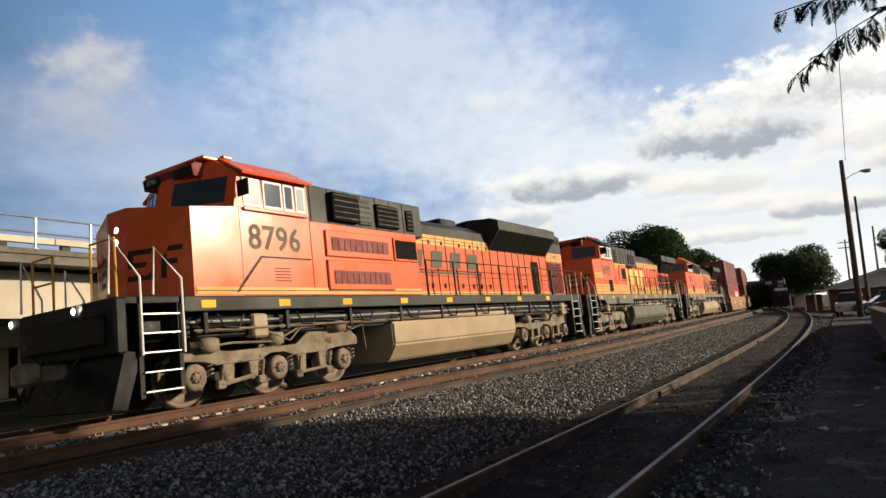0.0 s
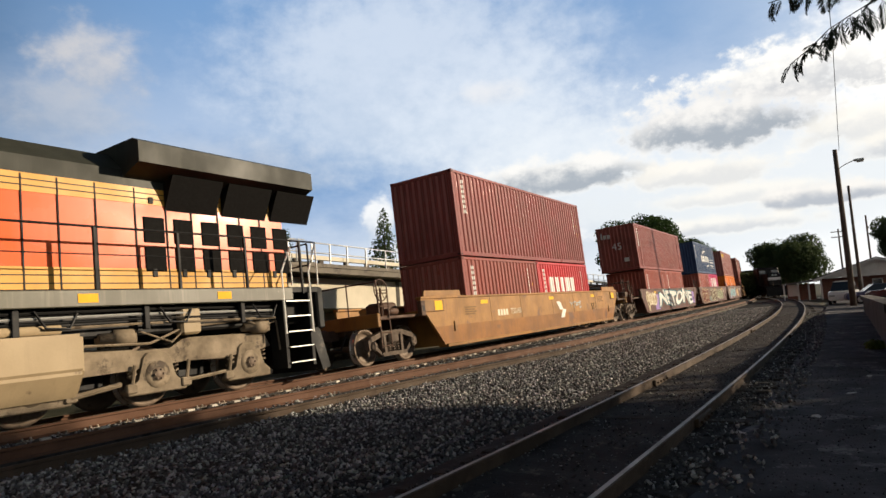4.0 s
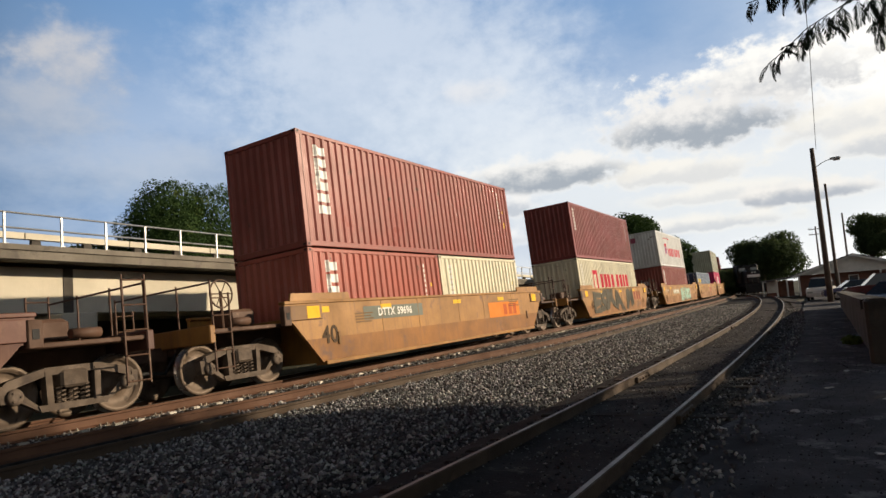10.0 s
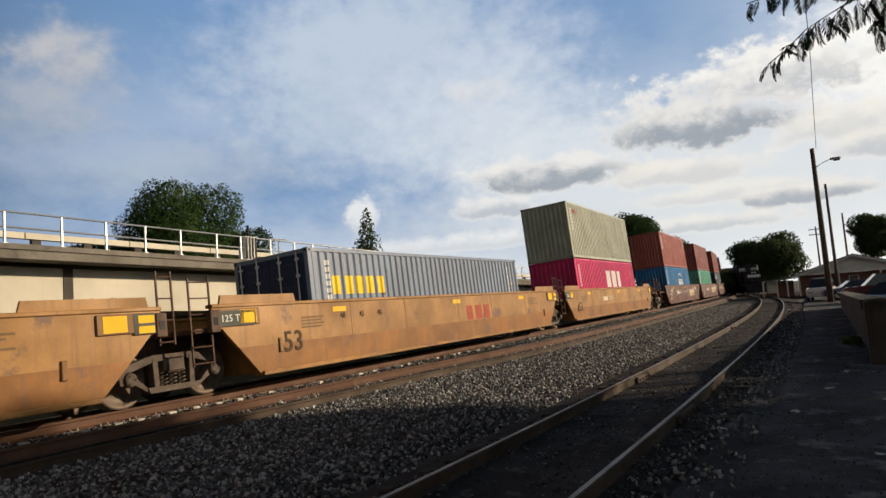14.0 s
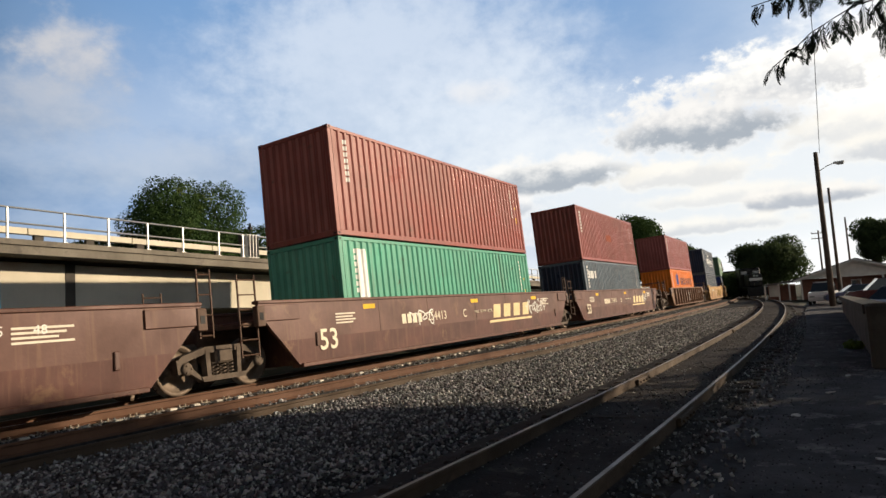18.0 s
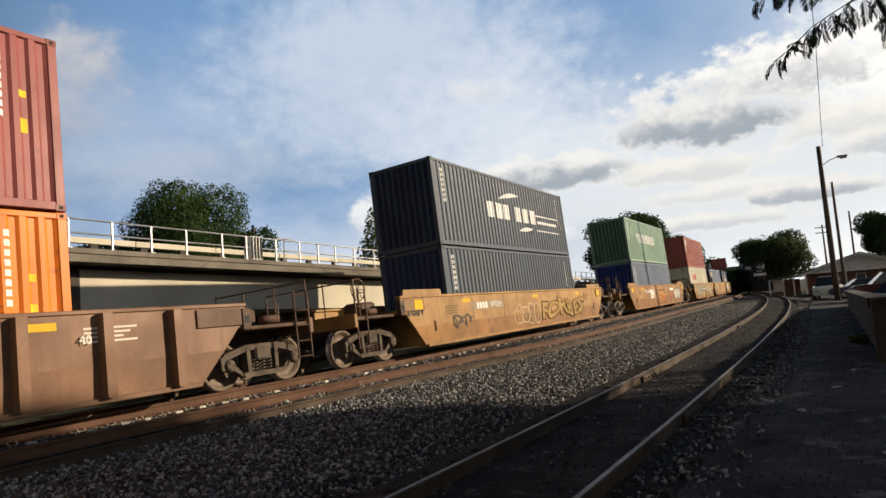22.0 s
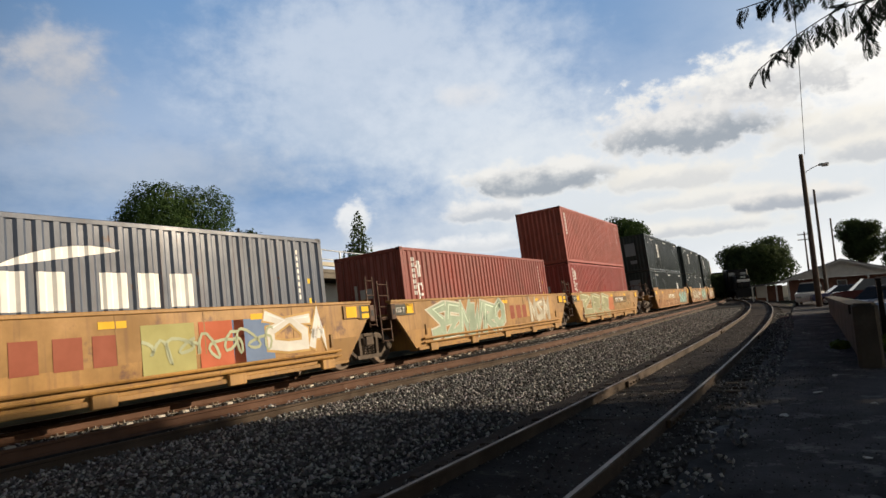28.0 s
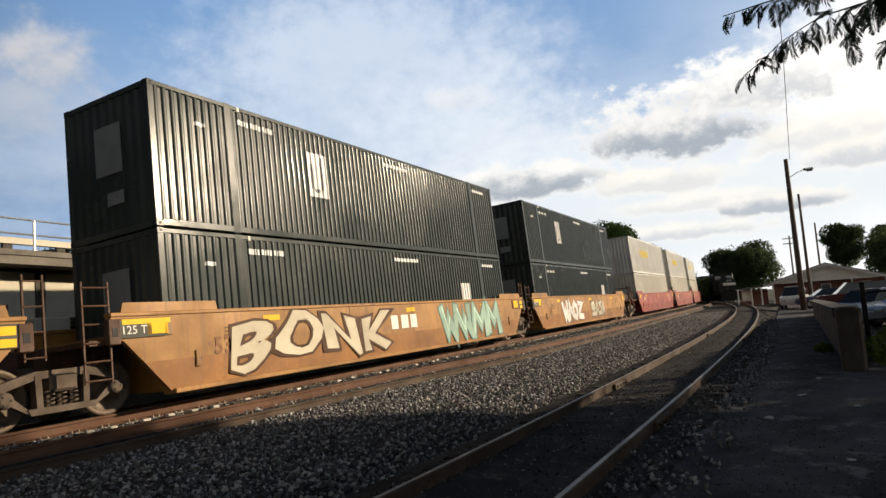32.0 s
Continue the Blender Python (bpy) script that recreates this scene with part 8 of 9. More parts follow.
car(locomotive("ge", "swoosh", "8161", "orange diesel locomotive with tan fuel tank and dark roof", 22.3), 49.9, 4.5, 17.6)

RUST, MAROON, BRICK = (0.275, 0.075, 0.058), (0.235, 0.058, 0.050), (0.37, 0.098, 0.068)
CREAM, WHITE_, NAVY, SLATE = (0.70, 0.65, 0.48), (0.68, 0.68, 0.65), (0.026, 0.062, 0.145), (0.088, 0.106, 0.130)
PINK, ORNG, BLUE, GREEN_ = (0.62, 0.035, 0.14), (0.80, 0.21, 0.018), (0.026, 0.18, 0.38), (0.09, 0.34, 0.23)
GREY53, TAN, SAGE, STEEL = (0.042, 0.051, 0.048), (0.42, 0.42, 0.32), (0.27, 0.40, 0.29), (0.20, 0.24, 0.31)
RED = (0.52, 0.045, 0.05)
F40, F20, F45, F53 = 12.192, 6.058, 13.716, 16.154
HC, LO = 2.896, 2.591
FLOOR = 0.38


def stack(unit, s_unit, Lw, boxes, p0, p1):
    """Containers standing in the well of a car; each rides with it."""
    for ob, dx, z in boxes:
        TRAIN.append((ob, s_unit, p0, p1, Matrix.Translation((dx, 0, z))))


def brand(c, L, H, kind, x, z, n, w, h, col, breaks=(), label="", stroke=0.3):
    marks(c, L, H, kind, blocks(x, z, n, w, h, 0.22, breaks, stroke), col, "painted_mark", label)


def small_prints(c, L, H, kind="std", col=(0.75, 0.73, 0.68), tag=True):
    """Code columns near both ends, and a hazard tag."""
    q = [(0.62, 0.74, H - 0.42 - 0.17 * k, H - 0.30 - 0.17 * k, 0) for k in range(7)]
    q += [(L - 0.95, L - 0.85, H - 0.42 - 0.15 * k, H - 0.32 - 0.15 * k, 0) for k in range(8)]
    marks(c, L, H, kind, q, col, "small_print", "small pale code marks")
    if tag:
        marks(c, L, H, kind, [(L - 0.62, L - 0.50, H * 0.42, H * 0.50, 0), (L - 0.62, L - 0.50, H * 0.62, H * 0.66, 0)], (0.75, 0.50, 0.04), "tag", "yellow hazard tag")


def end_marks(c, H, q, col, label="pale marks on the container end"):
    verts, faces = [], []
    for a, b, z0, z1 in q:
        k = len(verts)
        verts += [(-0.006, a, z0), (-0.006, b, z0), (-0.006, b, z1), (-0.006, a, z1)]
        faces.append((k, k + 3, k + 2, k + 1))
    part("end_mark", raw("end_mark", verts, faces, M["decal"]), None, c, label, col)


# s: leading corner of the load; wells; styles. Each row: s of the load, well length, colour, style, (lead, tail) ends, label
WELLS = (
    (78.5, 16.3, ORANGE, "smooth", "end", "end", "faded orange well car with painted tags"),
    (102.06, 16.3, BROWN, "brown", "end", "art", "brown well car with large white and violet graffiti"),
    (122.2, 16.3, BROWN, "brown", "art", "art", "brown well car with cream scrawled graffiti"),
    (141.7, 16.3, BROWN, "brown", "art", "end", "brown well car with turquoise graffiti letters"),
    (163.5, 12.5, ORANGE, "smooth", "end", "end", "short orange well car with grime"),
    (183.6, 12.5, ORANGE, "smooth", "end", "end", "short orange well car with dark scrawl"),
    (205.5, 16.3, ORANGE, "smooth", "end", "art", "clean orange well car with pale green graffiti"),
    (225.2, 16.3, ORANGE, "smooth", "art", "art", "clean orange well car"),
    (244.9, 16.3, ORANGE, "smooth", "art", "end", "orange well car with stencilled numbers"),
    (268.6, 16.3, BROWN, "brown", "end", "art", "brown well car with white scrawl"),
    (288.6, 16.3, BROWN, "brown", "art", "art", "brown well car with white scrawl and cream mark"),
    (308.3, 16.3, BROWN, "brown", "art", "end", "brown well car with stencilled clearance notes"),
    (332.4, 16.3, (0.235, 0.120, 0.062), "ribbed", "end", "end", "old brown well car with upright ribs"),
    (356.4, 16.3, GOLD, "smooth", "end", "end", "orange well car with white outlined graffiti"),
    (380.55, 16.3, ORANGE, "smooth", "end", "end", "orange well car with black scrawl"),
    (402.8, 12.5, GOLD, "yellow", "end", "art", "yellow well car covered in grey graffiti"),
    (418.55, 12.5, GOLD, "yellow", "art", "art", "yellow well car with white graffiti"),
    (434.3, 12.5, GOLD, "yellow", "art", "art", "yellow well car with white and teal graffiti"),
    (450.05, 12.5, GOLD, "yellow", "art", "art", "yellow well car with pale green graffiti"),
    (465.8, 12.5, GOLD, "yellow", "art", "end", "yellow well car with cream graffiti"),
    (486.4, 16.3, ORANGE, "smooth", "end", "art", "orange well car with teal graffiti"),
    (506.35, 16.3, ORANGE, "smooth", "art", "art", "orange well car with cream graffiti letters"),
    (526.1, 16.3, ORANGE, "smooth", "art", "end", "orange well car with white graffiti"),
    (549.4, 16.3, REDC, "smooth", "end", "art", "plain red well car under white containers"),
    (569.1, 16.3, REDC, "smooth", "art", "art", "plain red well car under white containers"),
    (588.8, 16.3, REDC, "smooth", "art", "end", "plain red well car under white containers"),
)


def two20(c1, c2, H=LO):
    return [(F20, H, c1), (F20, H, c2)]


LOADS = (
    ([(F20, LO, RUST, "rust brown short container"), (F20, LO, RED, "red short container with white letter shapes")], (F40, HC, MAROON, "maroon corrugated container")),
    ([(F20, LO, BRICK, "brick red short container"), (F20, LO, BRICK, "brick red short container")], (14.0, HC, RUST, "long rust brown container with pale 45")),
    ([(F20, LO, BRICK, "orange brown short container"), (F20, LO, PINK, "pink short container with white letter shapes")], (F40, HC, NAVY, "navy blue container with white letter shapes")),
    ([(F20, LO, ORNG, "orange short container with blue marks"), (F20, LO, ORNG, "orange short container with blue marks")], (F40, HC, (0.33, 0.125, 0.105), "mauve brown container with yellow letter shapes")),
    ([(F20, LO, BRICK, "rust red short container"), (F20, LO, CREAM, "cream short container")], (F40, HC, RUST, "rust brown container with white code marks")),
    ([(F40, HC, CREAM, "cream container with red letter shapes")], (F40, HC, MAROON, "maroon corrugated container")),
    ([(F40, HC, RUST, "rust brown container with white letter shapes")], (F40, HC, WHITE_, "white container with red letter shapes")),
    ([(F40, LO, STEEL, "grey blue container with yellow letter shapes")], None),
    ([(F40, HC, PINK, "magenta container with white letter shapes")], (F40, HC, TAN, "faded olive container")),
    ([(F40, HC, BLUE, "blue container with white emblem shapes")], (F40, HC, BRICK, "rust red corrugated container")),
    ([(F40, HC, GREEN_, "green container with a white label column")], (F40, HC, RUST, "rust brown corrugated container")),
    ([(F40, HC, (0.115, 0.145, 0.17), "bleached slate blue container with white marks")], (F40, HC, RUST, "rust brown container with white code column")),
    ([(F40, HC, ORNG, "orange container with blue letter shapes")], (F40, HC, (0.31, 0.088, 0.078), "faded red brown corrugated container")),
    ([(F40, HC, SLATE, "slate grey corrugated container")], (F40, HC, SLATE, "slate grey container with white letter shapes")),
    ([(F40, HC, STEEL, "pale blue grey container with navy end")], (F40, HC, SAGE, "faded green container with white letter shapes")),
    ([(F40, HC, CREAM, "cream container with red letter shapes")], (F40, HC, BRICK, "rust red container with a white label")),
    ([(F40, HC, STEEL, "blue grey container with yellow marks")], None),
    ([(F40, HC, (0.075, 0.095, 0.135), "dark slate container with white letter shapes")], None),
    ([(F40, HC, RUST, "rust red container with white letter shapes")], None),
    ([(F40, HC, (0.34, 0.075, 0.06), "rust red container with white letter shapes")], (F40, HC, BRICK, "orange brown corrugated container")),
    ([(F53, HC, GREY53, "long dark green grey container")], (F53, HC, GREY53, "long dark grey container with pale emblem")),
    ([(F53, HC, GREY53, "long dark green grey container")], (F53, HC, GREY53, "long dark grey container with pale emblem")),
    ([(F53, HC, GREY53, "long dark green grey container")], (F53, HC, GREY53, "long dark grey container with pale emblem")),
    ([(F53, HC, (0.66, 0.62, 0.52), "long cream container")], (F53, HC, (0.68, 0.66, 0.60), "long white container")),
    ([(F53, HC, (0.66, 0.62, 0.52), "long cream container")], (F53, HC, (0.68, 0.66, 0.60), "long white container")),
    ([(F53, HC, (0.66, 0.62, 0.52), "long cream container")], (F53, HC, (0.68, 0.66, 0.60), "long white container")),
)
UNITS, BOXES = [], []
for (s, Lw, col, style, lead, tail, label), (low, top) in zip(WELLS, LOADS):
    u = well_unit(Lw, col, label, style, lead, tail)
    total = sum(b[0] for b in low) + 0.076 * (len(low) - 1)
    su = s + total / 2 - Lw / 2
    p0 = -1.95 if lead == "end" else -1.7
    p1 = Lw + (1.95 if tail == "end" else 1.7)
    TRAIN.append((u, su, p0, p1, Matrix()))
    UNITS.append(u)
    put = []
    x = s - su
    lows = []
    for L, H, c, lb in low:
        k = "53" if L == F53 else "std"
        ob = container(L, H, c, lb + " standing in a well car", k, L == F40 and low[0][1] == LO and top is None)
        lows.append((ob, L, H, k))
        put.append((ob, x, FLOOR))
        x += L + 0.076
    tops = None
    if top:
        L, H, c, lb = top
        k = "53" if L == F53 else "std"
        ob = container(L, H, c, lb + " stacked on another", k)
        tops = (ob, L, H, k)
        put.append((ob, s - su + total / 2 - L / 2, FLOOR + low[0][1] + 0.02))
    stack(u, su, Lw, put, p0, p1)
    BOXES.append((lows, tops))

# ---- paint on the cars and their loads ----


def scribble(parent, seed, x0, z0, w, h, color, loops=7, width=0.022, y=-1.5625):
    """A looping sprayed line."""
    r = random.Random(seed)
    pts = []
    for i in range(loops * 10 + 1):
        k = i / (loops * 10)
        a = 2 * math.pi * k * loops
        amp = 0.5 + 0.28 * math.sin(3.1 * k * loops + seed)
        pts.append((x0 + w * k + math.sin(a) * w / loops * (0.45 + 0.25 * math.sin(seed + i * 0.17)), z0 + h * 0.5 + h * 0.5 * amp * math.cos(a + 0.6 * math.sin(a * 0.5 + seed))))
    verts, faces = [], []
    for i, (x, z) in enumerate(pts):
        xa, za = pts[max(0, i - 1)]
        xb, zb = pts[min(len(pts) - 1, i + 1)]
        d = math.hypot(xb - xa, zb - za) or 1
        nx, nz = -(zb - za) / d * width, (xb - xa) / d * width
        verts += [(x - nx, y, z - nz), (x + nx, y, z + nz)]
        if i:
            b = len(verts) - 4
            faces.append((b, b + 2, b + 3, b + 1))
    part("sprayed_line", raw("sprayed_line", verts, faces, M["spray"]), None, parent, "looping sprayed line", color)


INK, CHALK, TEAL, VIOLET = (0.03, 0.03, 0.035), (0.72, 0.70, 0.64), (0.16, 0.42, 0.40), (0.27, 0.19, 0.40)
MINT, BUTTER, SOOT = (0.33, 0.48, 0.38), (0.66, 0.56, 0.36), (0.11, 0.10, 0.09)


def boxed(u, x, z, w, h, color):
    flat_marks(u, [(x, x + w, z, z + h)], color, y=-1.5555, name="paint_patch", label="painted patch")


def mark53(u, x, color, size=0.52, z=0.72):
    word(u, "53", x, z, size, color, name="size_number", label="painted well length number", bold=0.008)


def digits(u, text, x, z, size, color, bars=4, mark=""):
    if mark:
        word(u, mark, x - size * 1.45, z, size, color, name="reporting_mark", label="stencilled reporting mark", bold=0.006)
        word(u, text, x + size * 0.33 * len(text), z, size, color, name="car_number", label="stencilled car number", bold=0.006)
        return
    flat_marks(u, [(x - size * 0.75 * (bars - k) - 0.25 * size, x - size * 0.75 * (bars - k) + 0.30 * size, z - size * 0.36, z + size * 0.36) for k in range(bars)], color, y=-1.558, name="owner_mark", label="bars for owner's letters")
    word(u, text, x + size * 0.33 * len(text), z, size, color, name="car_number", label="stencilled car number")


U = UNITS
LT, DK = (0.70, 0.62, 0.48), (0.07, 0.045, 0.025)
# A
mark53(U[0], 13.4, DK, 0.42, 0.95)
flat_marks(U[0], [(9.2, 9.6, 0.62, 0.95, 0.3), (9.2, 9.6, 0.95, 1.28, -0.3)], CHALK, label="pale arrow shape")
scribble(U[0], 3, 10.4, 0.9, 1.4, 0.4, (0.45, 0.50, 0.50), 4)
digits(U[0], "750103", 4.4, 1.05, 0.28, LT)
# B
tag_word(U[1], "NETONE", 3.3, 0.30, 11.8, 1.28, CHALK, (0.05, 0.16, 0.20))
boxed(U[1], 2.3, 0.34, 1.2, 0.95, VIOLET)
boxed(U[1], 15.2, 0.45, 0.9, 0.9, VIOLET)
balloon(U[1], 20, 0.2, 0.62, 2.5, 0.80, 4, (0.66, 0.58, 0.42), (0.33, 0.25, 0.15), 0.05)
mark53(U[1], 0.62, BUTTER, 0.40, 0.46)
digits(U[1], "21118", 4.9, 1.02, 0.34, INK)
# C
graffiti(U[2], 41, 0.3, 0.32, 3.6, 1.15, (0.15, 0.05, 0.035), (0.66, 0.56, 0.34), letters_n=4)
digits(U[2], "21118", 3.0, 1.10, 0.30, CHALK)
balloon(U[2], 44, 5.3, 0.36, 4.4, 1.08, 5, (0.62, 0.60, 0.44), (0.12, 0.075, 0.05), 0.028)
balloon(U[2], 45, 4.5, 0.36, 0.8, 0.42, 2, (0.25, 0.34, 0.32), (0.20, 0.26, 0.24), 0.025)
balloon(U[2], 46, 10.0, 0.44, 3.8, 0.92, 5, (0.60, 0.60, 0.44), (0.19, 0.20, 0.12), 0.024)
# D
tag_word(U[3], "ANLOE", 1.8, 0.36, 6.8, 1.10, (0.24, 0.46, 0.52), (0.62, 0.66, 0.66))
boxed(U[3], 1.9, 0.34, 1.2, 0.5, (0.25, 0.25, 0.45))
mark53(U[3], 0.65, LT, 0.56, 0.78)
boxed(U[3], 8.4, 0.62, 0.5, 0.55, (0.45, 0.10, 0.16))
balloon(U[3], 9, 10.3, 0.38, 2.2, 1.0, 2, (0.30, 0.20, 0.12), (0.66, 0.47, 0.27), 0.04)
scribble(U[3], 60, 13.6, 1.05, 1.0, 0.3, CHALK, 4, 0.02)
mark53(U[3], 15.0, CHALK, 0.26, 1.35)
# E, F
boxed(U[4], 1.6, 1.12, 2.8, 0.34, (0.17, 0.18, 0.15))
digits(U[4], "59696", 3.0, 1.29, 0.28, CHALK, mark="DTTX")
word(U[4], "40", 0.25, 0.85, 0.56, DK, name="size_number", label="painted well length number", bold=0.01)
boxed(U[4], -0.8, 1.38, 1.1, 0.14, (0.75, 0.45, 0.04))
boxed(U[4], 8.7, 0.80, 2.6, 0.52, (0.62, 0.20, 0.035))
flat_marks(U[4], blocks(9.9, 0.86, 3, 0.42, 0.38), (0.42, 0.10, 0.03), label="red-brown owner's mark shapes")
tag_word(U[5], "ESKA", 0.6, 0.30, 6.2, 1.28, (0.085, 0.078, 0.058), (0.12, 0.10, 0.07))
word(U[5], "40", 0.65, 0.85, 0.56, DK, name="size_number", label="painted well length number", bold=0.01)
tag_word(U[5], "M", 7.6, 0.34, 1.8, 1.2, (0.085, 0.078, 0.058), (0.12, 0.10, 0.07))
flat_marks(U[5], blocks(9.6, 0.86, 3, 0.66, 0.54), (0.26, 0.075, 0.045), label="red-brown owner's mark shapes")
digits(U[5], "458715", 2.9, 1.32, 0.27, CHALK)
# G, H, I
mark53(U[6], 0.45, DK, 0.66, 0.66)
boxed(U[6], 3.55, 0.92, 3.0, 0.40, (0.36, 0.30, 0.20))
digits(U[6], "766160", 5.0, 1.12, 0.36, CHALK, mark="DTTX")
graffiti(U[6], 15, 7.2, 0.36, 5.2, 1.0, MINT, (0.10, 0.20, 0.19), letters_n=6)
boxed(U[6], 12.3, 0.55, 0.5, 0.75, (0.50, 0.24, 0.20))
scribble(U[6], 61, 0.3, 1.1, 1.2, 0.3, CHALK, 4, 0.014)
for u in (U[7], U[8]):
    mark53(u, 0.95, DK, 0.60, 0.80)
flat_marks(U[7], blocks(9.0, 0.82, 3, 0.62, 0.46), (0.32, 0.08, 0.05), label="red-brown owner's mark shapes")
for k, n in enumerate(("40", "45", "48")):
    word(U[7], n, 4.2 - 0.75 * k, 1.28, 0.2, DK, name="position_mark", label="small stencilled loading mark")
digits(U[8], "766160", 6.0, 1.1, 0.30, LT)
# J, K, L
for i, u in enumerate((U[9], U[10], U[11])):
    mark53(u, 0.95, LT, 0.66, 0.72)
    digits(u, ("254415", "254413", "254415")[i], (5.2, 5.2, 5.0)[i], 1.05, 0.36, LT)
    word(u, "WELL LD LMT 118,200", 9.0, 1.08, 0.13, LT, name="load_note", label="stencilled load limit")
    word(u, ("A", "C", "B")[i], (7.65, 7.65, 7.3)[i], 1.05, 0.36, LT, name="unit_letter", label="stencilled unit letter")
    x = (10.6, 9.7, 10.2)[i]
    sc = (0.95, 1.1, 0.95)[i]
    q = []
    for k in range(4):
        a = x + k * 0.78 * sc
        q += [(a, a + 0.52 * sc, 0.82, 0.82 + 0.42 * sc, 0.12 * sc)]
    q += [(x - 0.3 * sc, x + 3.1 * sc, 0.66, 0.74, 0.05)]
    flat_marks(u, q, (0.66, 0.52, 0.30), label="cream slanted owner's mark shapes")
    word(u, "40", 13.0, 1.30, 0.20, CHALK, name="position_mark", label="small stencilled loading mark")
    word(u, "20", 13.0, 1.10, 0.18, CHALK, name="position_mark")
    word(u, "45", 14.0, 1.34, 0.20, CHALK, name="position_mark")
    word(u, "48", 14.6, 1.34, 0.20, CHALK, name="position_mark")
for k, (u, x) in enumerate(((U[9], 3.6), (U[9], 12.4), (U[10], 4.4), (U[10], 12.6), (U[10], 13.4), (U[11], 12.9))):
    scribble(u, 70 + k, x, 0.75, 1.3, 0.6, CHALK, 4, 0.022)
word(U[11], "S-2054-11 REEFER CLEARANCE", 14.2, 1.72, 0.15, CHALK, y=-1.585, name="clearance_note", label="stencilled clearance note")
# M .. O
balloon(U[12], 80, 6.5, 0.48, 2.5, 0.85, 4, CHALK, None, 0.022, y=-1.60)
scribble(U[12], 82, 11.9, 0.75, 0.7, 0.5, CHALK, 5, 0.018, y=-1.60)
word(U[12], "40", 14.2, 1.2, 0.2, CHALK, y=-1.60, name="position_mark")
balloon(U[13], 90, 6.3, 0.42, 2.4, 0.75, 4, (0.66, 0.50, 0.32), None, 0.018)
tag_word(U[13], "FORBES", 8.8, 0.40, 5.4, 0.88, (0.42, 0.27, 0.10), (0.10, 0.055, 0.025))
scribble(U[13], 93, -0.9, 1.0, 0.9, 0.45, SOOT, 4, 0.03)
scribble(U[13], 94, 1.6, 0.55, 1.3, 0.55, SOOT, 4, 0.03)
boxed(U[13], 2.9, 1.12, 2.4, 0.26, (0.30, 0.24, 0.16))
digits(U[13], "470254", 4.2, 1.25, 0.28, CHALK)
scribble(U[13], 98, 14.0, 0.7, 1.2, 0.45, (0.62, 0.40, 0.22), 5, 0.018)
graffiti(U[14], 21, 7.2, 0.42, 2.2, 0.75, (0.50, 0.21, 0.06), INK, letters_n=3)
graffiti(U[14], 22, 4.6, 0.80, 1.2, 0.55, CHALK, (0.5, 0.3, 0.2), letters_n=2)
balloon(U[14], 23, 13.2, 0.46, 2.2, 0.92, 4, INK, (0.70, 0.66, 0.58), 0.028)
boxed(U[14], 11.4, 1.22, 1.5, 0.16, CHALK)
scribble(U[14], 99, 10.3, 0.5, 2.4, 0.7, (0.36, 0.14, 0.12), 5, 0.035)
boxed(U[14], 11.3, 0.62, 0.35, 0.42, (0.40, 0.07, 0.03))
digits(U[14], "475986", 3.6, 1.25, 0.26, CHALK, mark="DTTX")
mark53(U[14], 14.9, DK, 0.34, 1.0)
# P .. U: the yellow set
graffiti(U[15], 25, 0.7, 0.52, 4.0, 0.95, (0.34, 0.30, 0.22), (0.13, 0.12, 0.10), letters_n=5)
graffiti(U[15], 26, 6.8, 0.60, 4.8, 0.85, (0.42, 0.35, 0.22), (0.18, 0.15, 0.10), letters_n=7)
boxed(U[15], 4.5, 0.85, 2.2, 0.42, (0.09, 0.10, 0.08))
digits(U[15], "750888", 5.4, 1.06, 0.32, CHALK, mark="DTTX")
for i, u in enumerate((U[16], U[17], U[18])):
    flat_marks(u, blocks((4.2, 4.9, 6.9)[i], 0.78, 3, 0.62, 0.50), (0.28, 0.09, 0.055), label="red-brown owner's mark shapes")
graffiti(U[16], 27, 0.8, 0.60, 3.0, 0.8, (0.50, 0.40, 0.25), (0.18, 0.13, 0.10), letters_n=4)
graffiti(U[17], 28, 1.0, 0.50, 3.4, 1.0, CHALK, INK, letters_n=3)
for k, (x, c) in enumerate(((7.0, (0.36, 0.34, 0.14)), (8.2, (0.45, 0.12, 0.06)), (9.0, (0.16, 0.22, 0.34)))):
    boxed(U[17], x, 0.55, 1.1, 0.85, c)
graffiti(U[17], 29, 9.9, 0.62, 1.9, 0.85, CHALK, (0.55, 0.36, 0.14), letters_n=3)
for k in range(3):
    scribble(U[17], 110 + k, 7.0 + 1.0 * k, 0.6, 1.1, 0.7, (0.45, 0.48, 0.32), 3, 0.03)
graffiti(U[18], 30, 0.9, 0.46, 5.4, 1.0, (0.36, 0.44, 0.33), (0.62, 0.60, 0.50), letters_n=6)
graffiti(U[18], 32, 9.0, 0.6, 2.2, 0.8, (0.50, 0.46, 0.36), (0.4, 0.3, 0.2), letters_n=3)
graffiti(U[19], 33, 0.4, 0.34, 5.2, 1.2, (0.36, 0.36, 0.22), (0.50, 0.48, 0.38), letters_n=3, fat=0.26)
boxed(U[19], 5.5, 0.62, 1.25, 0.72, (0.42, 0.15, 0.07))
for k in range(4):
    scribble(U[19], 130 + k, 6.6 + 1.15 * k, 0.36, 1.3, 0.95, (0.36, 0.26, 0.13), 2, 0.035)
boxed(U[19], 6.8, 0.95, 3.4, 0.40, (0.13, 0.09, 0.05))
digits(U[19], "750888", 8.1, 1.15, 0.30, CHALK, mark="DTTX")
for u in U[15:20]:
    word(u, "125 T", -0.78, 1.38, 0.19, CHALK, y=-1.594, name="truck_mark", label="stencilled truck capacity")
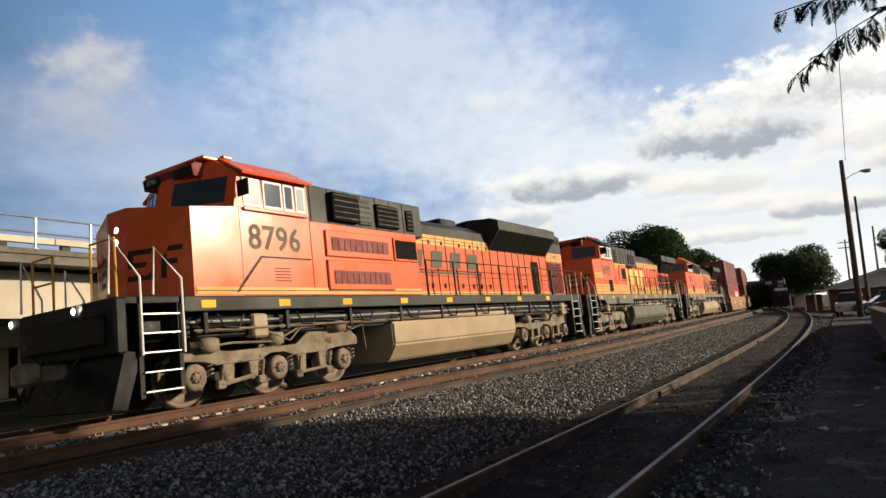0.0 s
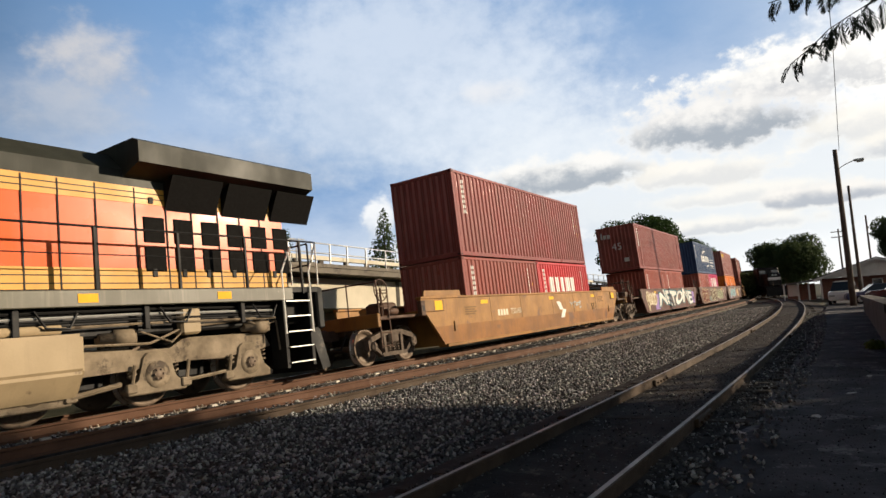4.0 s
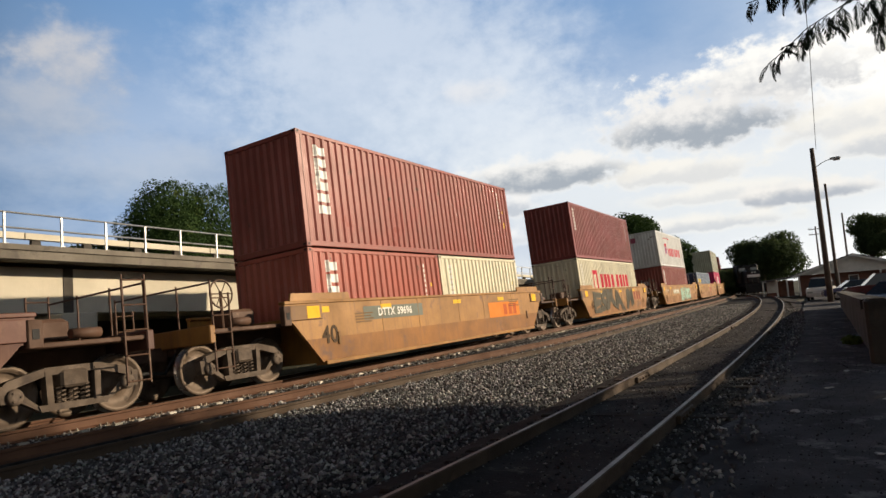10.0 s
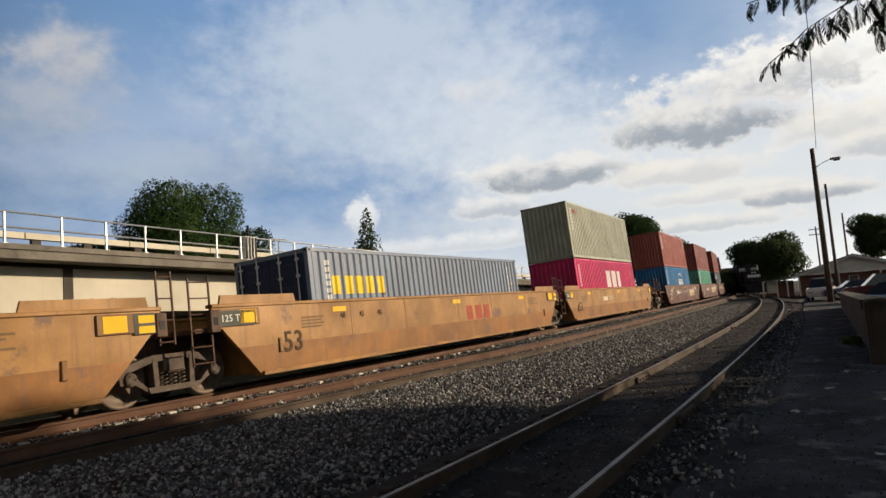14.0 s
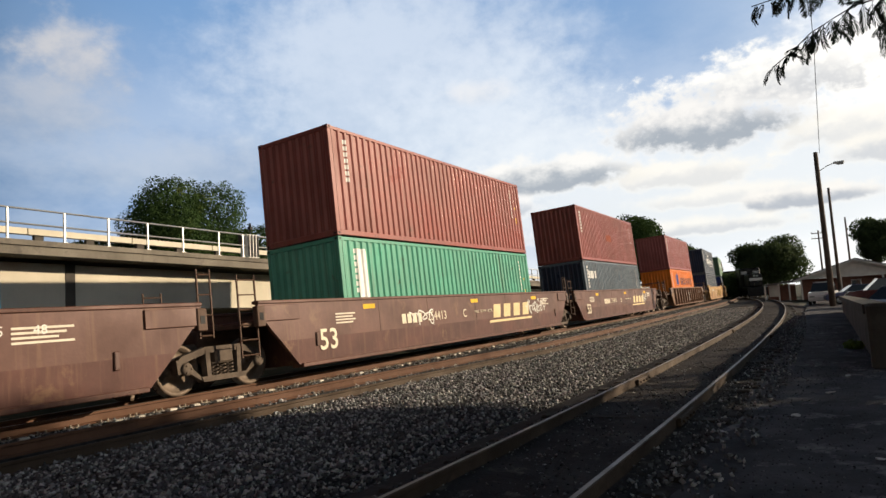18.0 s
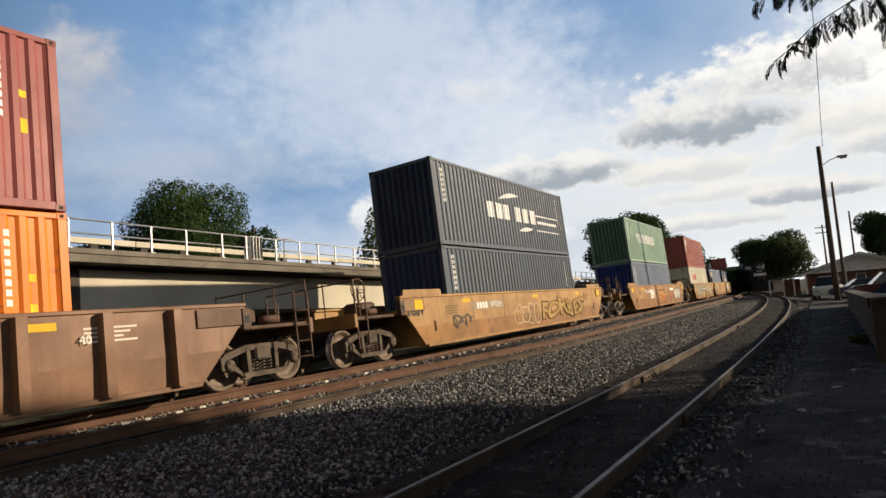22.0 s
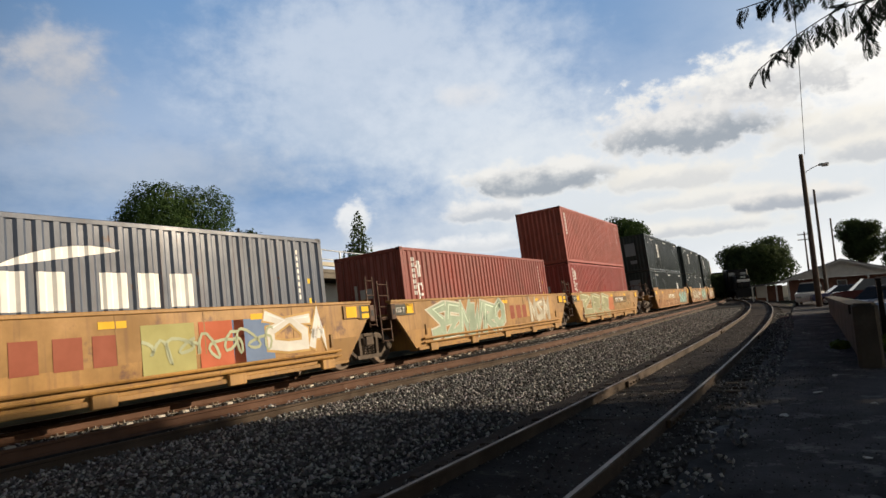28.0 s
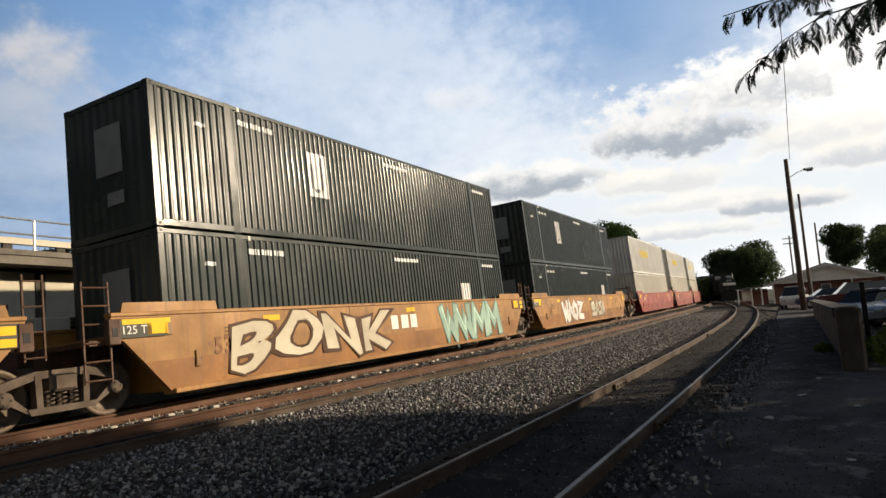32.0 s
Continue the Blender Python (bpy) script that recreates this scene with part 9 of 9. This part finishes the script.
# V .. X
for i, u in enumerate((U[20], U[21], U[22])):
    flat_marks(u, [(-0.98, -0.02, 1.46, 1.55)], (0.72, 0.46, 0.04), y=-1.592, name="corner_stripe", label="yellow corner stripe")
    word(u, "125 T", -0.76, 1.36, 0.20, CHALK, y=-1.594, name="truck_mark", label="stencilled truck capacity")
    mark53(u, 1.2, (0.20, 0.10, 0.05), 0.46, 0.95)
boxed(U[20], 4.9, 0.86, 4.2, 0.40, (0.34, 0.24, 0.13))
digits(U[20], "732727", 6.7, 1.06, 0.42, CHALK, mark="DTTX")
word(U[20], "A", 9.7, 1.06, 0.34, SOOT, name="unit_letter", label="stencilled unit letter")
scribble(U[20], 120, 3.4, 0.35, 6.4, 0.38, (0.62, 0.44, 0.30), 17, 0.008)
graffiti(U[20], 35, 11.2, 0.40, 4.4, 0.95, (0.30, 0.45, 0.40), (0.10, 0.22, 0.22), letters_n=5)
tag_word(U[21], "BONK", 1.3, 0.30, 5.9, 1.24, (0.56, 0.50, 0.38), (0.10, 0.06, 0.04))
flat_marks(U[21], blocks(7.3, 0.92, 3, 0.52, 0.38), CHALK, label="white owner's mark shapes")
graffiti(U[21], 37, 10.0, 0.36, 4.9, 1.1, (0.33, 0.46, 0.38), (0.10, 0.20, 0.19), letters_n=4)
graffiti(U[22], 38, 3.0, 0.42, 3.6, 1.0, CHALK, (0.2, 0.1, 0.1), letters_n=4)
graffiti(U[22], 39, 8.5, 0.5, 3.0, 0.8, (0.50, 0.46, 0.36), SOOT, letters_n=4)

# dark end panels with yellow reflectors at the linked ends
for u in (U[7], U[8], U[15], U[16], U[17], U[18], U[19], U[21], U[22]):
    flat_marks(u, [(-1.12, -0.10, 1.235, 1.53)], (0.085, 0.085, 0.070), y=-1.590, name="end_panel", label="dark grey end panel")
    flat_marks(u, [(-0.42, -0.14, 1.28, 1.48)], (0.78, 0.46, 0.03), y=-1.594, name="reflector", label="yellow reflector")
for u in (U[6], U[7], U[15], U[16], U[17], U[18], U[20], U[21]):
    L = 16.3 if u in (U[6], U[7], U[20], U[21]) else 12.5
    flat_marks(u, [(L + 0.62, L + 1.10, 1.215, 1.56)], (0.085, 0.085, 0.070), y=-1.590, name="end_panel", label="dark grey end panel")
    flat_marks(u, [(L + 0.70, L + 1.0, 1.40, 1.53), (L + 0.70, L + 1.0, 1.23, 1.35)], (0.78, 0.46, 0.03), y=-1.594, name="reflector", label="yellow reflector")
for u in (U[7], U[8]):
    word(u, "125 T", -0.76, 1.38, 0.19, CHALK, y=-1.594, name="truck_mark", label="stencilled truck capacity")

# loads
for i, (lows, tops) in enumerate(BOXES):
    for ob, L, H, k in lows + ([tops] if tops else []):
        if k == "std":
            small_prints(ob, L, H, k, tag=True)


def low(i, k=0):
    return BOXES[i][0][k]


def upper(i):
    return BOXES[i][1]


WH, RD, YL, BL = (0.80, 0.79, 0.75), (0.60, 0.04, 0.07), (0.80, 0.55, 0.04), (0.05, 0.09, 0.30)
brand(*low(0, 1), 1.2, 1.34, 5, 0.62, 0.62, WH, label="white name shapes")
brand(*low(2, 1), 1.5, 1.22, 3, 1.2, 0.98, WH, label="white name shapes", stroke=0.26)
brand(*upper(2), 3.6, 1.15, 6, 0.72, 0.58, WH, (3,), "white name shapes", 0.34)
marks(*upper(2), [(8.6, 11.2, 1.42, 1.46, 0), (8.6, 11.2, 0.62, 0.66, 0), (8.8, 11.0, 1.12, 1.24, 0), (8.8, 11.0, 0.80, 0.90, 0)], WH, "painted_bar", "white line for small lettering")
crescent(*upper(2), 4.5, 6.5, 1.92, 0.30, 0.17, WH, "white swept stroke")
crescent(*upper(2), 6.4, 8.0, 0.70, 0.16, 0.16, WH, "white swept stroke")
brand(*upper(3), 0.75, 2.20, 5, 0.44, 0.36, YL, label="yellow name shapes", stroke=0.4)
for k in (0, 1):
    marks(*low(3, k), [(0.35, 0.62, 0.85, 1.6, 0.15), (0.75, 1.15, 0.85, 1.6, 0.15)], BL, "painted_emblem", "blue square emblem shapes")
    brand(*low(3, k), 1.75, 0.95, 9, 0.40, 0.50, (0.07, 0.05, 0.07), (5,), "dark name shapes")
for c in (low(4, 0), upper(4)):
    marks(*c, [(0.62, 1.02, c[2] - 0.55 - 0.30 * k, c[2] - 0.34 - 0.30 * k, 0) for k in range(6)], WH, "painted_mark", "white upright name shapes")
brand(*low(5), 3.8, 1.36, 8, 0.76, 0.74, RD, (4,), "red name shapes", 0.34)
marks(*low(5), [(2.4, 2.62, 1.3, 2.3, 0), (2.62, 3.3, 2.07, 2.3, 0), (3.05, 3.3, 1.3, 2.07, 0)], RD, "painted_emblem", "red emblem shapes")
brand(*upper(6), 4.35, 0.92, 8, 0.72, 0.70, RD, (4,), "red name shapes", 0.34)
marks(*upper(6), [(3.0, 3.22, 1.0, 1.95, 0), (3.22, 4.0, 1.72, 1.95, 0), (3.62, 3.9, 1.05, 1.72, 0)], RD, "painted_emblem", "red emblem shapes")
marks(*upper(6), [(3.25, 3.6, 1.10, 1.66, 0)], (0.12, 0.30, 0.50), "painted_emblem", "blue emblem shape")
marks(*upper(6), [(3.0 + 0.17 * k, 3.11 + 0.17 * k, 2.36, 2.46, 0) for k in range(16)], RD, "small_print", "small red lettering bars")
end_marks(upper(6)[0], HC, [(0.45, 0.85, 2.1, 2.5)], (0.35, 0.10, 0.14), "small red emblem on the container end")
for i in (6, 18, 19):
    marks(*low(i), [(0.92, 1.04, 2.0, 2.5, 0), (0.84, 1.14, 2.28, 2.36, 0), (0.84, 0.94, 1.42, 1.82, 0), (1.04, 1.14, 1.60, 1.82, 0), (0.84, 1.14, 1.42, 1.50, 0), (0.84, 1.14, 1.74, 1.82, 0), (0.84, 0.94, 0.78, 1.24, 0.3), (1.02, 1.14, 0.78, 1.24, 0.1)], WH, "painted_mark", "white upright name shapes")
    end_marks(low(i)[0], HC, [(0.45, 0.55, 1.5, 1.95), (0.15, 0.35, 1.5, 1.8), (-0.1, 0.1, 1.5, 1.8)], (0.55, 0.53, 0.50))
brand(*low(7), 0.85, 1.45, 5, 0.46, 0.46, YL, label="yellow name shapes", stroke=0.36)
brand(*low(8), 5.6, 1.36, 3, 1.15, 0.95, WH, label="white name shapes", stroke=0.24)
marks(*upper(8), [(0.75 + 0.2 * k, 0.88 + 0.2 * k, 2.35, 2.55, 0) for k in range(5)], (0.4, 0.1, 0.08), "painted_mark", "small red name shapes")
marks(*low(9), [(5.9, 7.9, 1.74, 1.82, 0), (6.0, 6.1, 1.82, 2.1, 0.0), (7.65, 7.75, 1.82, 2.1, 0), (6.84, 6.94, 1.82, 2.3, 0)], WH, "painted_emblem", "white rounded emblem shapes")
crescent(*low(9), 5.95, 6.95, 2.05, 0.30, 0.10, WH, "white rounded emblem stroke")
marks(*low(9), [(6.95, 7.35, 2.28, 2.36, -0.06), (7.35, 7.8, 2.22, 2.30, -0.22)], WH, "painted_emblem", "white rounded emblem shapes")
brand(*low(9), 5.75, 1.36, 5, 0.46, 0.34, WH, label="white name shapes", stroke=0.4)
marks(*low(10), [(0.7, 1.15, 0.55, 2.6, 0)], WH, "painted_panel", "white upright label panel")
brand(*low(11), 0.75, 1.95, 4, 0.36, 0.40, WH, label="white name shapes", stroke=0.4)
marks(*low(12), [(2.6, 3.0, 1.5, 2.4, 0.2), (3.1, 3.7, 1.5, 2.4, 0.2)], BL, "painted_emblem", "blue square emblem shapes")
brand(*low(12), 4.6, 1.55, 11, 0.56, 0.62, (0.04, 0.05, 0.09), (5,), "dark blue name shapes")
brand(*upper(13), 3.85, 1.22, 6, 0.74, 0.60, WH, (3,), "white name shapes", 0.36)
marks(*upper(13), [(8.6, 11.2, 1.60, 1.66, 0), (8.7, 11.0, 1.28, 1.40, 0), (8.6, 11.2, 0.95, 1.0, 0)], WH, "painted_bar", "white line for small lettering")
crescent(*upper(13), 5.0, 6.9, 2.02, 0.28, 0.17, WH, "white swept stroke")
crescent(*upper(13), 6.6, 8.1, 0.84, 0.14, 0.16, WH, "white swept stroke")
brand(*upper(14), 2.7, 1.35, 13, 0.42, 0.62, WH, (5,), "white name shapes", 0.34)
brand(*low(15), 1.9, 1.65, 4, 0.52, 0.52, RD, label="red name shapes", stroke=0.32)
end_marks(low(15)[0], HC, [(-0.1, 0.5, 1.6, 1.85)], (0.35, 0.05, 0.07), "red name shapes on the container end")
marks(*upper(15), [(0.95, 1.4, 2.05, 2.62, 0)], WH, "painted_panel", "white label panel")
marks(*upper(15), [(1.02, 1.3, 2.2, 2.5, 0)], (0.30, 0.32, 0.08), "painted_panel", "olive label sign")
brand(*low(16), 0.8, 2.1, 5, 0.36, 0.36, YL, label="yellow name shapes", stroke=0.4)
brand(*low(17), 4.0, 1.36, 6, 0.69, 0.62, WH, (3,), "white name shapes", 0.36)
crescent(*low(17), 4.8, 6.8, 2.05, 0.32, 0.18, WH, "white swept stroke")
for xx in (0.90, 12.95):
    bm = B()
    hexa(bm, (xx, -1.235, 0.10), (xx + 0.16, -1.17, 2.80), 0.01)
    part("corner_post", bm, M["box"], upper(1)[0], "", RUST)
word(upper(1)[0], "45", 0, 0, 0.62, (0.58, 0.55, 0.52), name="size_number", label="pale length number").matrix_basis = Matrix.Translation((-0.012, 0.0, 1.55)) @ Matrix.Rotation(-math.pi / 2, 4, "Z")
end_marks(upper(1)[0], HC, [(-0.65, -0.35, 0.55, 0.8), (0.85, 0.95, 2.15, 2.55), (0.6, 0.78, 2.15, 2.4), (0.35, 0.52, 2.15, 2.4)], (0.55, 0.52, 0.48))
for i in (20, 21, 22):
    for ob, L, H, k, first in ((*upper(i), True), (*low(i), False)):
        if first:
            marks(ob, L, H, k, [(4.6, 5.35, 1.15, 2.3, 0)], WH, "painted_panel", "pale emblem panel")
            marks(ob, L, H, k, [(4.72, 4.80, 1.35, 2.0, 0), (4.80, 5.1, 1.27, 1.36, 0), (5.1, 5.18, 1.35, 2.2, 0)], (0.10, 0.11, 0.12), "painted_emblem", "dark hook emblem")
        else:
            marks(ob, L, H, k, [(12.4, 13.1, 0.95, 1.9, 0)], WH, "painted_panel", "pale emblem panel")
        # white emblem painted grey here: the end's shade is in its colour
        end_marks(ob, H, [(-0.45, 0.35, 1.25, 2.25), (-0.45, 0.05, 0.62, 0.88)], (0.22, 0.23, 0.24), "white emblem panel on the container end, shade in its colour")
        marks(ob, L, H, k, [(2.3 + 0.13 * j, 2.39 + 0.13 * j, H - 0.42, H - 0.30, 0) for j in range(9)] + [(1.1, 1.35, H - 0.7, H - 0.62, 0), (8.2, 9.6, H - 0.36, H - 0.26, 0), (14.4, 15.4, H - 0.36, H - 0.26, 0)], WH, "small_print", "small pale code marks")
        marks(ob, L, H, k, [(2.26, 2.42, H - 0.12, H - 0.02, 0)], (0.8, 0.75, 0.6), "tag", "pale corner tag")
for i in (23, 24, 25):
    brand(*upper(i), 4.0, 1.4, 5, 0.8, 0.6, (0.75, 0.55, 0.06), label="yellow name shapes")
    marks(*low(i), [(1.0, 3.0, 0.4, 1.2, 0), (9, 12, 0.4, 0.9, 0)], (0.70, 0.50, 0.10), "painted_panel", "yellow panel")
marks(*upper(11), [(5.2, 6.3, 1.25, 1.62, 0)], (0.33, 0.085, 0.045), "repair_patch", "brighter orange repair patch")
# sun-bleached sides; ends keep their blue or green, with their shade painted in darker
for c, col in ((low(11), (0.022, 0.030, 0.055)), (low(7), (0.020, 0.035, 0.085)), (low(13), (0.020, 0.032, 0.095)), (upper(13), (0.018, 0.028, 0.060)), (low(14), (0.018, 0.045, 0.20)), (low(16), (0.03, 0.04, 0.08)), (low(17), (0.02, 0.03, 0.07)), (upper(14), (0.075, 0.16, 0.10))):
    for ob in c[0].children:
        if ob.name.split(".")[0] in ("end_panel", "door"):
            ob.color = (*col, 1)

# ---- motion of the train ----


def gone(t):
    """Metres that the train has run since the start."""
    return 15.57 * t + 0.0351 * ((t - 16) ** 2 / 2 - 128)


def ride(s, p0, p1):
    """Pose of a car whose x = 0 is at s and whose pivots stand on the track at s + p0 and s + p1."""
    a, b = line(s + p0, -HALF * math.cos(CANT), -HALF * math.sin(CANT)), line(s + p1, -HALF * math.cos(CANT), -HALF * math.sin(CANT))
    d = (b - a).normalized()
    o = a - d * p0
    return Matrix.Translation(o) @ Matrix.Rotation(math.atan2(d.y, d.x), 4, "Z") @ Matrix.Rotation(-CANT, 4, "X")


def motions():
    times = [k * 1.0 for k in range(33)]
    for ob, s, p0, p1, local in TRAIN:
        walk(ob, [(t, ride(s - gone(t), p0, p1) @ local) for t in times])
    for R, wheels in WHEELS.items():
        first = wheels[0]
        walk(first, [(k / 30, pose(0, 0, 0, 0, -math.degrees(gone(k / 30) / R), 0)) for k in range(961)])
        for w in wheels[1:]:
            w.rotation_mode = "QUATERNION"
            w.animation_data_create()
            w.animation_data.action = first.animation_data.action
            w.animation_data.action_slot = first.animation_data.action_slot


motions()
